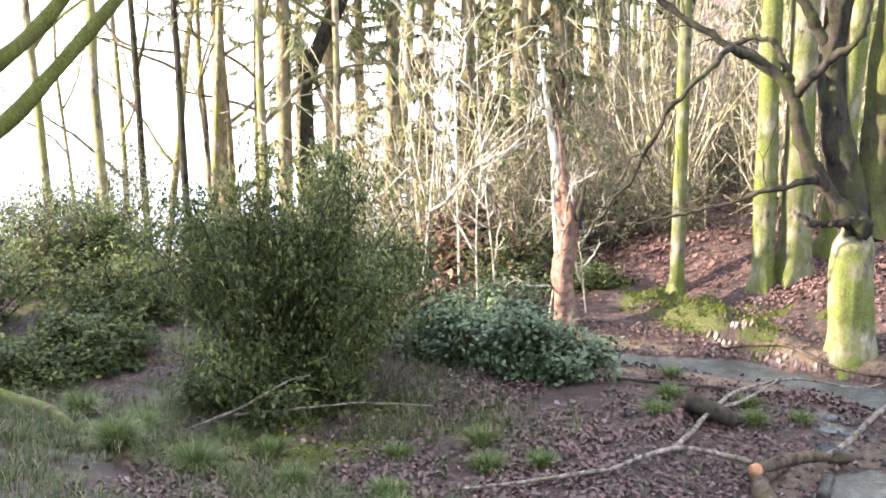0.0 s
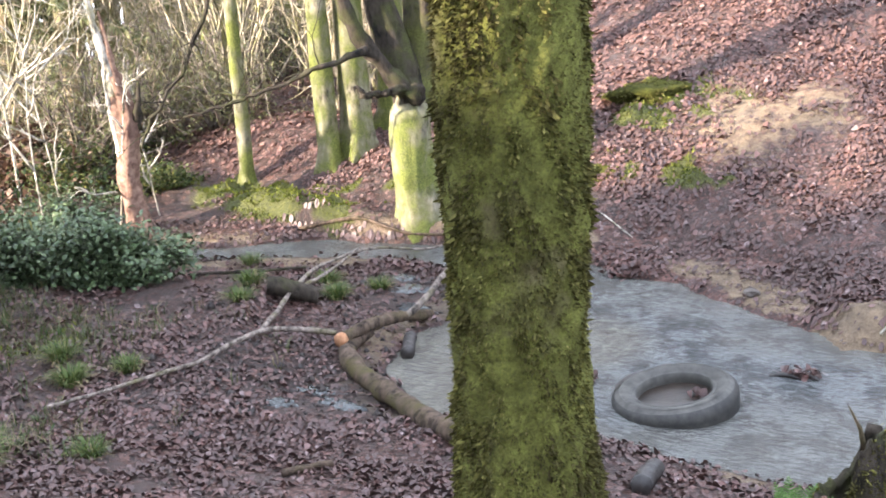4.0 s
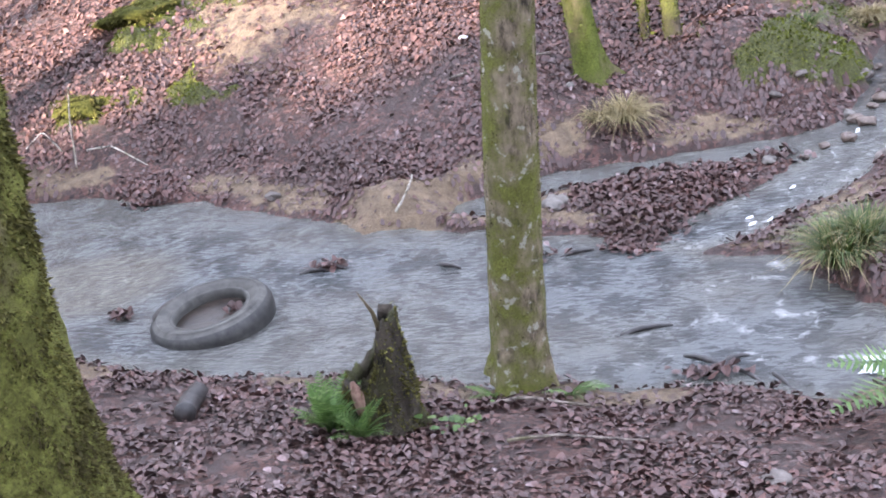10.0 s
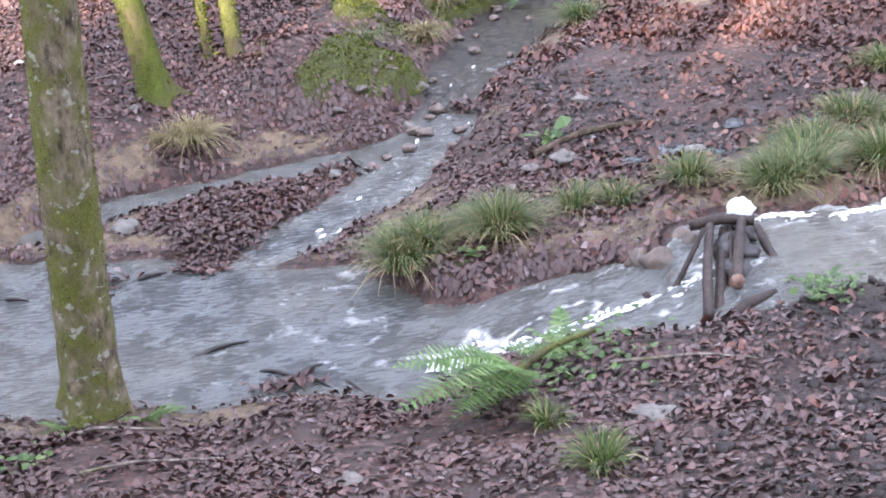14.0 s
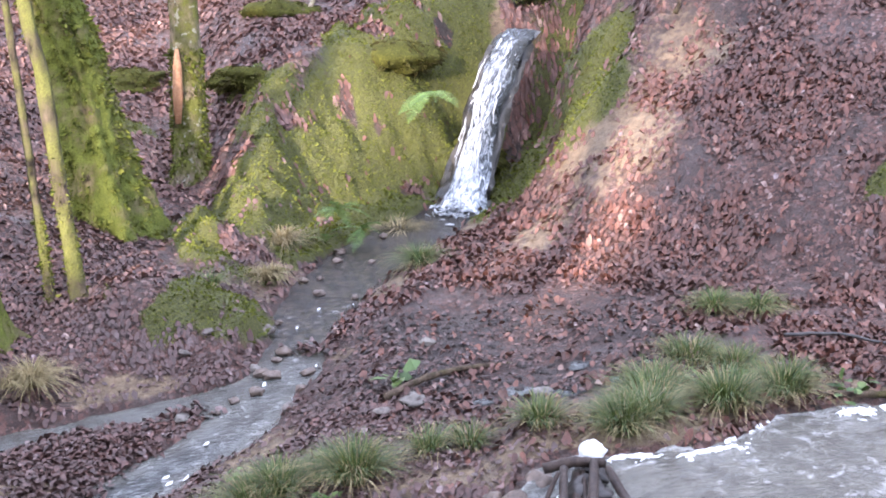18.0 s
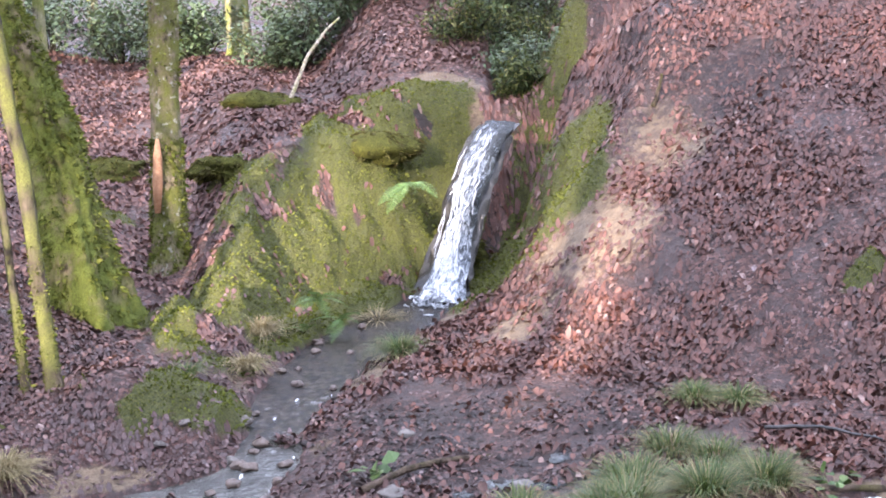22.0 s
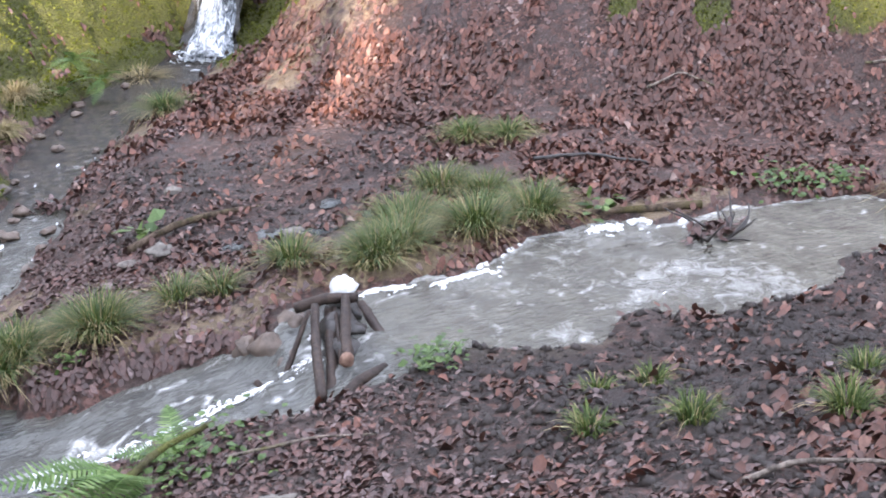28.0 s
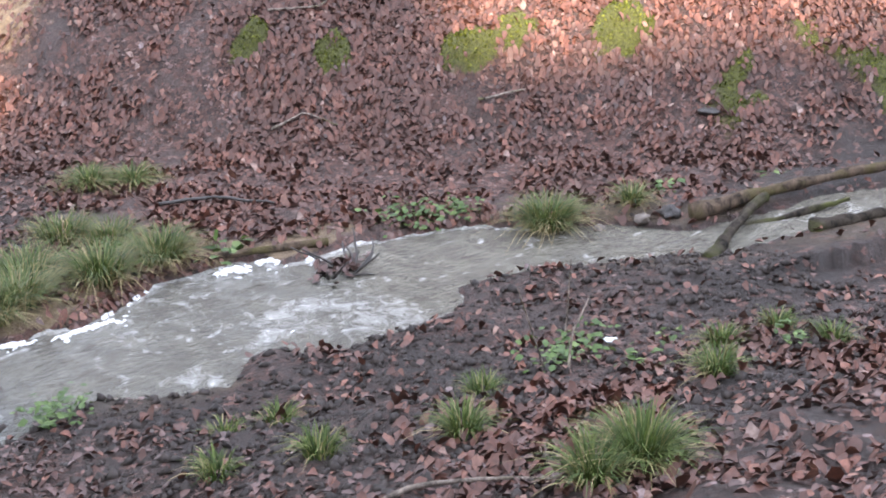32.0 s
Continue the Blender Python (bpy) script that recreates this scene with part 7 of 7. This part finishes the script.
for _n, (_pts, _r, _l) in enumerate([([(0.95, 6.35, 0.12), (1.25, 6.58, 0.14), (1.55, 6.72, 0.08)], 0.024, "mossy fallen branch under the ferns"), ([(1.5, 6.3, 0.06), (1.95, 6.15, 0.05), (2.2, 5.95, 0.02)], 0.01, "thin pale twig on the bank"), ([(-1.45, 6.72, 0.03), (-1.3, 6.82, 0.05), (-0.9, 6.7, 0.04)], 0.014, "pale twig lying on leaves"), ([(-1.25, 5.95, 0.03), (-1.0, 6.0, 0.05), (-0.55, 5.95, 0.03)], 0.01, "pale twig lying on leaves"),
                                    ([(5.0, 9.55, 0.07), (5.4, 9.35, 0.08), (5.75, 9.05, 0.04)], 0.02, "dark fallen branch at the hill's foot"), ([(5.55, 8.0, 0.03), (4.6, 8.35, 0.02), (4.3, 8.4, 0.0)], 0.03, "brown branch along the pool's edge"), ([(3.0, 4.0, 0.03), (3.2, 3.97, 0.06), (3.4, 3.88, 0.05), (3.6, 3.5, 0.05)], 0.013, "pale grey branch lying in grass"), ([(5.0, 4.9, 0.02), (5.12, 5.0, 0.2), (5.3, 5.05, 0.38)], 0.008, "bare twig standing in mud"),
                                    ([(5.05, 5.15, 0.0), (4.98, 5.2, 0.3), (4.9, 5.2, 0.5)], 0.006, "bare twig standing in mud"), ([(5.35, 5.3, 0.0), (5.38, 5.3, 0.3), (5.4, 5.3, 0.55)], 0.006, "bare twig standing in mud"), ([(3.0, 20.2, 0.1), (3.3, 20.4, 0.7), (3.75, 20.9, 1.0), (3.95, 21.0, 1.0)], 0.035, "bent white dead branch above the mossy wall"), ([(7.2, 11.3, 0.05), (7.6, 11.0, 0.05), (7.8, 11.05, 0.03)], 0.014, "pale twig on the leafy slope"),
                                    ([(8.2, 9.4, 0.04), (8.6, 9.2, 0.05)], 0.016, "pale twig on the leafy slope"), ([(6.6, 10.4, 0.03), (6.9, 10.3, 0.06), (7.1, 10.05, 0.03)], 0.012, "pale twig on the leafy slope"), ([(6.6, 15.3, 0.0), (6.7, 15.3, 0.2), (6.72, 15.3, 0.32)], 0.03, "small dead stub on the slope"), ([(1.75, 9.75, 0.04), (2.1, 9.95, 0.06), (2.45, 10.05, 0.03), (2.9, 10.1, -0.02)], 0.034, "dark rotten branch on trodden mud"),
                                    ([(-6.1, 11.5, 0.1), (-6.0, 11.4, 0.6), (-5.9, 11.35, 1.0)], 0.01, "bare bleached twig on the far bank"), ([(-5.9, 11.4, 0.3), (-5.6, 11.3, 0.4), (-5.2, 11.1, 0.3)], 0.01, "bare bleached twig on the far bank"), ([(-6.2, 11.5, 0.3), (-6.3, 11.4, 0.55), (-6.45, 11.3, 0.5)], 0.009, "bare bleached twig on the far bank"), ([(-2.5, 11.9, 0.02), (-2.0, 12.2, 0.04), (-1.6, 12.3, 0.03)], 0.02, "pale root across the slope"),
                                    ([(-9.0, 11.12, 0.02), (-8.3, 11.2, 0.05), (-7.7, 11.25, 0.06), (-7.0, 11.4, 0.03)], 0.022, "dark fallen branch along the far bank"), ([(-2.72, 10.1, 0.02), (-2.6, 10.2, 0.12), (-2.6, 10.35, 0.18)], 0.012, "pale root in the clay bank")]):
    stick("branch" if _r > 0.02 else "twig", _pts, _r, _r * 0.55, (m_stem, m_dead, m_dead, m_dead, m_black, m_log, m_dead, m_dead, m_dead, m_dead, m_pale_twig, m_dead, m_dead, m_dead, m_log, m_log, m_birch, m_birch, m_birch, m_dead, m_log, m_birch)[_n], _l, "branch", sides=7, n=18)
for _n, (_x, _y, _a, _l) in enumerate([(-0.65, 8.0, 0.3, 0.34), (-0.3, 7.55, 2.6, 0.26), (-0.05, 7.35, -0.9, 0.3), (-0.28, 7.2, 0.2, 0.2), (0.15, 7.25, -1.1, 0.28), (-0.1, 7.55, 0.5, 0.18), (-1.2, 9.3, 0.4, 0.26), (-3.2, 9.25, 0.1, 0.24), (-3.05, 9.3, -0.3, 0.18), (-5.3, 11.0, 0.2, 0.3), (-4.2, 8.7, 0.3, 0.16), (-1.5, 9.0, 0.9, 0.2), (-2.15, 9.2, -0.4, 0.22)]):
    _c, _s = 0.5 * _l * math.cos(_a), 0.5 * _l * math.sin(_a)
    stick("driftwood", [(_x - _c, _y - _s, -0.01), (_x, _y, 0.03), (_x + _c, _y + _s, 0.0)], 0.018, 0.01, m_black, "small dark stick caught in the stream", "stick", "sticks in the stream", 6, 10, 0.15, False)

# ---- the stick dam ----
_dam = thing("stick_dam", 2.55, 7.5, 0.4, "rough dam of brown logs and sticks across the stream", "dam")
for _pts, _r, _r1, _m, _l in (([(2.18, 6.76, 0.4), (2.25, 7.0, 0.46), (2.36, 7.35, 0.52), (2.46, 7.62, 0.58)], 0.038, 0.034, m_wet_log, ""), ([(2.42, 6.97, 0.5), (2.5, 7.2, 0.54), (2.57, 7.38, 0.57), (2.65, 7.58, 0.61)], 0.043, 0.038, m_wet_log, "brown stripped log"),
                              ([(2.27, 6.84, 0.36), (2.4, 7.2, 0.44), (2.56, 7.65, 0.52)], 0.045, 0.04, m_wet_log, ""), ([(2.36, 6.9, 0.36), (2.46, 7.2, 0.48), (2.58, 7.6, 0.55)], 0.022, 0.018, m_wet_log, ""), ([(2.05, 7.28, 0.2), (2.2, 7.37, 0.38), (2.38, 7.49, 0.62)], 0.024, 0.018, m_wet_log, ""),
                              ([(1.97, 7.38, 0.3), (2.01, 7.33, 0.25), (2.06, 7.27, 0.19)], 0.026, 0.024, m_wet_log, ""), ([(2.36, 7.72, 0.55), (2.53, 7.66, 0.6), (2.72, 7.56, 0.6)], 0.045, 0.04, m_wet_log, ""), ([(2.3, 6.72, 0.4), (2.42, 6.8, 0.43), (2.62, 6.9, 0.42)], 0.05, 0.04, m_wet_log, ""),
                              ([(2.72, 6.95, 0.42), (2.78, 7.4, 0.42), (2.82, 7.8, 0.44)], 0.04, 0.04, m_wet_log, "")):
    child("log", mesh_of("log", *tube(bend(_pts, 18), 0.8 * np.linspace(_r, _r1, 18) * (1 + 0.035 * rng.standard_normal(18)), 12, 0.06, int(900 * _r)), _m), _dam, _l)
child("sawn_end", mesh_of("sawn_end", *tube([(2.405, 6.93, 0.493), (2.41, 6.945, 0.496), (2.42, 6.98, 0.502)], [0.028, 0.044, 0.042], 12, 0.05, 1), m_snag), _dam, "reddish-brown sawn end")
for _n, (_x, _y, _z) in enumerate(((2.58, 7.5, 0.42), (2.66, 7.7, 0.46), (2.5, 7.25, 0.38))):
    _wad = rock("debris", _x, _y, (0.13, 0.12, 0.12), m_black, "black rotted leaf debris packed in the dam", 905 + _n, 0.4, 0.8, "debris", _z, "dam debris")
rock("foam_cap", 2.68, 7.72, (0.09, 0.08, 0.085), m_foam, "white cap of froth heaped on the dam", 1009, 0.25, 0.9, "foam", 0.59)
for _n, (_x, _y, _s, _z) in enumerate([(2.21, 7.72, 0.13, 0.26), (2.3, 7.52, 0.14, 0.24), (2.4, 7.85, 0.12, 0.34), (2.08, 7.9, 0.1, 0.24)]):
    rock("stone", _x, _y, (_s, _s, _s), m_brown_stone, "wet brown stone by the stick dam", 910 + _n, 0.3, 0.8, z=_z, group="dam stones")
_dd = thing("twig_snag", 5.35, 7.55, 0.42, "tangle of black twigs and leaves caught in the pool", "twigs")
for _n in range(18):
    _a = rng.uniform(0, 6.283)
    child("twig", mesh_of("twig", *tube(twig_line(rng, (5.35 + 0.12 * math.cos(_a), 7.55 + 0.08 * math.sin(_a), 0.44), (math.cos(_a + 1), math.sin(_a + 1), rng.uniform(-0.2, 0.9)), rng.uniform(0.15, 0.36), 6), np.linspace(0.013, 0.005, 6), 5), m_black), _dd)
for _n, (_pts, _r, _m) in enumerate([([(7.25, 5.85, 0.5), (7.6, 5.98, 0.57), (8.0, 6.12, 0.62), (8.3, 6.2, 0.66)], 0.045, m_dark_bark), ([(7.75, 6.45, 0.6), (8.3, 6.3, 0.66), (9.0, 6.0, 0.74), (9.6, 5.7, 0.8)], 0.06, m_log), ([(8.1, 5.65, 0.6), (8.5, 5.45, 0.64), (9.1, 5.15, 0.72)], 0.06, m_dark_bark), ([(7.9, 6.15, 0.5), (8.2, 6.0, 0.55), (8.7, 5.75, 0.66)], 0.035, m_dark_bark)]):
    stick("sunken_log", _pts, _r, _r * 0.7, _m, "dark wet log jammed across the upper stream", "log", "logs across the upper stream", 14, 26, 0.2, False)
for _n, (_x, _y, _s, _f, _m) in enumerate([(1.5, 12.0, 0.14, 0.75, 0), (1.15, 12.25, 0.11, 0.6, 0), (0.95, 11.55, 0.1, 0.5, 1), (2.36, 10.86, 0.1, 0.5, 1), (0.72, 10.55, 0.1, 0.5, 0), (1.0, 10.65, 0.11, 0.5, 0), (1.12, 10.5, 0.09, 0.5, 0), (0.25, 10.65, 0.1, 0.4, 1), (-1.42, 10.15, 0.16, 0.35, 1), (1.95, 9.65, 0.13, 0.35, 1), (1.7, 9.6, 0.1, 0.4, 0), (2.9, 9.4, 0.1, 0.4, 1), (-1.75, 8.1, 0.09, 0.5, 2),
                                           (0.6, 10.2, 0.09, 0.5, 0), (1.55, 5.6, 0.16, 0.3, 1), (7.55, 6.75, 0.1, 0.6, 0), (7.75, 6.65, 0.13, 0.6, 2), (7.3, 6.95, 0.09, 0.6, 0), (7.95, 6.5, 0.09, 0.6, 0), (9.6, 7.9, 0.13, 0.3, 2), (-1.4, 11.8, 0.07, 0.5, 1), (0.35, 11.75, 0.08, 0.5, 0), (0.6, 11.9, 0.07, 0.5, 0), (0.05, 5.35, 0.1, 0.3, 0), (-3.95, 10.75, 0.1, 0.5, 0)]):
    rock("stone", _x, _y, (0.78 * _s, 0.62 * _s, 0.78 * _s), (m_stone, m_pale_stone, m_black)[_m], ("brown stone by the brook", "pale grey flat stone in the mud", "dark wet stone in the stream")[_m], 930 + _n, 0.3, _f, group="scattered stones")
for _n in range(20):
    _i = int(rng.integers(1, 7))
    _p, _q = np.array(BROOK[_i]), np.array(BROOK[_i + 1])
    _c = _p + (_q - _p) * rng.random()
    _side = rng.choice((-1, 1)) * _c[2] * rng.uniform(0.1, 1.15)
    _d = (_q - _p)[:2] / np.hypot(*(_q - _p)[:2])
    _s = rng.uniform(0.03, 0.085)
    rock("stone", float(_c[0] - _d[1] * _side), float(_c[1] + _d[0] * _side), (_s, 0.8 * _s, 0.7 * _s), m_brown_stone, "small wet brown stone in the brook", 1200 + _n, 0.4, 0.7, z=float(_c[3]) + 0.01, group="brook stones")
# mossy humps and the clay bank
for _n, (_x, _y, _s, _f) in enumerate([(1.75, 17.6, 0.5, 0.4), (0.3, 19.5, 0.6, 0.4), (2.6, 20.5, 0.6, 0.4), (-6.2, 14.0, 0.5, 0.35), (4.6, 17.5, 0.5, 0.5), (4.75, 18.05, 0.62, 0.75), (3.9, 18.2, 0.5, 0.5), (-6.3, 12.45, 0.34, 0.6)]):
    _o = rock("mossy_boulder", _x, _y, (_s, _s * 0.75, _s * 0.8), m_moss_cushion, "low boulder under a thick shaggy moss cushion", 960 + _n, 0.7 if _s < 0.45 else 0.58, _f, "boulder", group="mossy boulders")
    _co = np.array([v.co for v in _o.data.vertices]).reshape(14, 20, 3) + np.array(_o.location)
    _fz = moss_fuzz("moss", _co, _o, m_moss_fuzz, 3600, 0.03, 970 + _n, "shaggy moss fronds")
# litter and leaf wads
rock("litter", 5.62, 5.2, (0.05, 0.025, 0.03), m_plastic, "scrap of pale blue plastic litter in the mud", 995, 0.2, 0.6, "litter")
rock("litter", -2.45, 12.6, (0.05, 0.04, 0.03), m_plastic, "scrap of white litter on the far slope", 986, 0.2, 0.6, "litter")
rock("litter", -1.62, 9.15, (0.06, 0.035, 0.03), m_plastic, "scrap of white litter caught on a leaf wad", 987, 0.2, 0.6, "litter", 0.04)
for _n, (_x, _y, _w) in enumerate([(-1.55, 9.25, 0.2), (-3.1, 9.3, 0.15), (-0.25, 7.35, 0.18), (-5.25, 11.0, 0.2), (-3.6, 8.55, 0.08), (1.5, 11.75, 0.22), (0.3, 10.75, 0.24), (-4.5, 8.6, 0.08), (-0.6, 9.6, 0.2), (5.3, 7.55, 0.22), (5.42, 7.62, 0.14)]):
    _m = 46
    _px, _py = _x + rng.normal(0, _w * 0.5, _m), _y + rng.normal(0, _w * 0.3, _m)
    _v, _f = flat_leaves(_px, _py, np.maximum(lie(_px, _py), water_z(_px, _py)) + rng.uniform(0, 0.03, _m), rng.uniform(0.04, 0.075, _m), 0 * _px, 0 * _px, 0.4, 990 + _n)
    tagged(new("leaf_wad", mesh_of("leaf_wad", _v, _f, m_leaf, False)), "wad of sodden leaves caught in the stream", "leaves", "leaf wads", "stuff")
# rough grass on the flat downstream
_r = np.random.default_rng(44)
_px, _py = _r.uniform(-12.5, -6.2, 11000), _r.uniform(2.9, 9.0, 11000)
_ok = (_r.random(11000) < smooth(-_px, 6.2, 9.0) * (0.35 + 0.6 * vnoise(_px, _py, 0.9, 3.9)) * smooth(_py, 8.8, 6.5)) & (waters(_px, _py)[0] > 0.1)
_px, _py = _px[_ok], _py[_ok]
_g = Pile()
for _x, _y, _z in zip(_px, _py, lie(_px, _py)):
    _v, _f = blades(_r, 7, 0.16, 0.0035, 1.0, 0.07)
    _g.add(_v + [_x, _y, _z], _f)
tagged(new("rough_grass", _g.mesh("rough_grass", m_rough, False)), "rough damp grass on the flat ground", "grass", kind="stuff")
# small puddles in the trodden mud
for _n, (_x, _y, _a, _b) in enumerate([(3.35, 9.75, 0.07, 0.05), (3.85, 9.6, 0.06, 0.05), (3.6, 9.3, 0.1, 0.05), (2.75, 9.5, 0.1, 0.06), (3.1, 9.35, 0.08, 0.06), (2.45, 9.4, 0.06, 0.05), (-6.1, 7.35, 0.1, 0.05), (-5.8, 7.2, 0.13, 0.06), (-6.75, 9.7, 0.12, 0.08), (-7.0, 10.0, 0.1, 0.06), (-6.5, 9.35, 0.09, 0.06), (-6.15, 7.0, 0.08, 0.05)]):
    _k = np.linspace(0, 2 * np.pi, 18, endpoint=False)
    _e = 1 + 0.3 * np.random.default_rng(1100 + _n).standard_normal(18).clip(-1.4, 1.4)
    _px, _py = _x + 1.5 * _a * _e * np.cos(_k), _y + 1.5 * _b * _e * np.sin(_k)
    _z = float(np.percentile(lie(_px, _py), 70)) + 0.012
    _v = np.vstack([np.c_[_px, _py, np.full(18, _z - 0.03)], np.c_[_x + 0.9 * (_px - _x), _y + 0.9 * (_py - _y), np.full(18, _z)], np.c_[np.full(18, _x), np.full(18, _y), np.full(18, _z)]])
    tagged(new("puddle", mesh_of("puddle", _v, grid_faces(3, 18, True), m_water)), "small muddy puddle reflecting pale sky", "puddle", "puddles in the mud")
# crumbs and clods of trampled mud on the near bank and the flat
_r = np.random.default_rng(47)
_px, _py = np.r_[_r.uniform(0.6, 7.6, 15000), _r.uniform(-8.0, -4.6, 4000), _r.uniform(1.6, 4.6, 1800)], np.r_[_r.uniform(3.4, 7.2, 15000), _r.uniform(6.0, 10.2, 4000), _r.uniform(9.2, 11.6, 1800)]
_ok = (_r.random(len(_px)) < mud_cover(_px, _py)) & (waters(_px, _py)[0] > 0.02)
_px, _py = _px[_ok], _py[_ok]
_m = len(_px)
_s = 0.008 + 0.036 * _r.random((_m, 1, 1)) ** 3
_o = np.array([(1, 0, 0), (0, 1, 0), (-1, 0, 0), (0, -1, 0), (0, 0, 0.8), (0, 0, -0.6)])[None] * _r.uniform(0.6, 1.5, (_m, 6, 1)) + _r.normal(0, 0.2, (_m, 6, 3))
_v = (np.c_[_px, _py, lie(_px, _py)][:, None] + _o * _s).reshape(-1, 3)
_b = np.arange(_m)[:, None] * 6
_f = np.concatenate([_b + [i, j, k] for i, j, k in ((0, 1, 4), (1, 2, 4), (2, 3, 4), (3, 0, 4), (1, 0, 5), (2, 1, 5), (3, 2, 5), (0, 3, 5))], 1).reshape(-1, 3)
tagged(new("mud_crumbs", mesh_of("mud_crumbs", _v, _f, m_clod)), "crumbs and clods of dark trampled mud", "mud", kind="stuff")
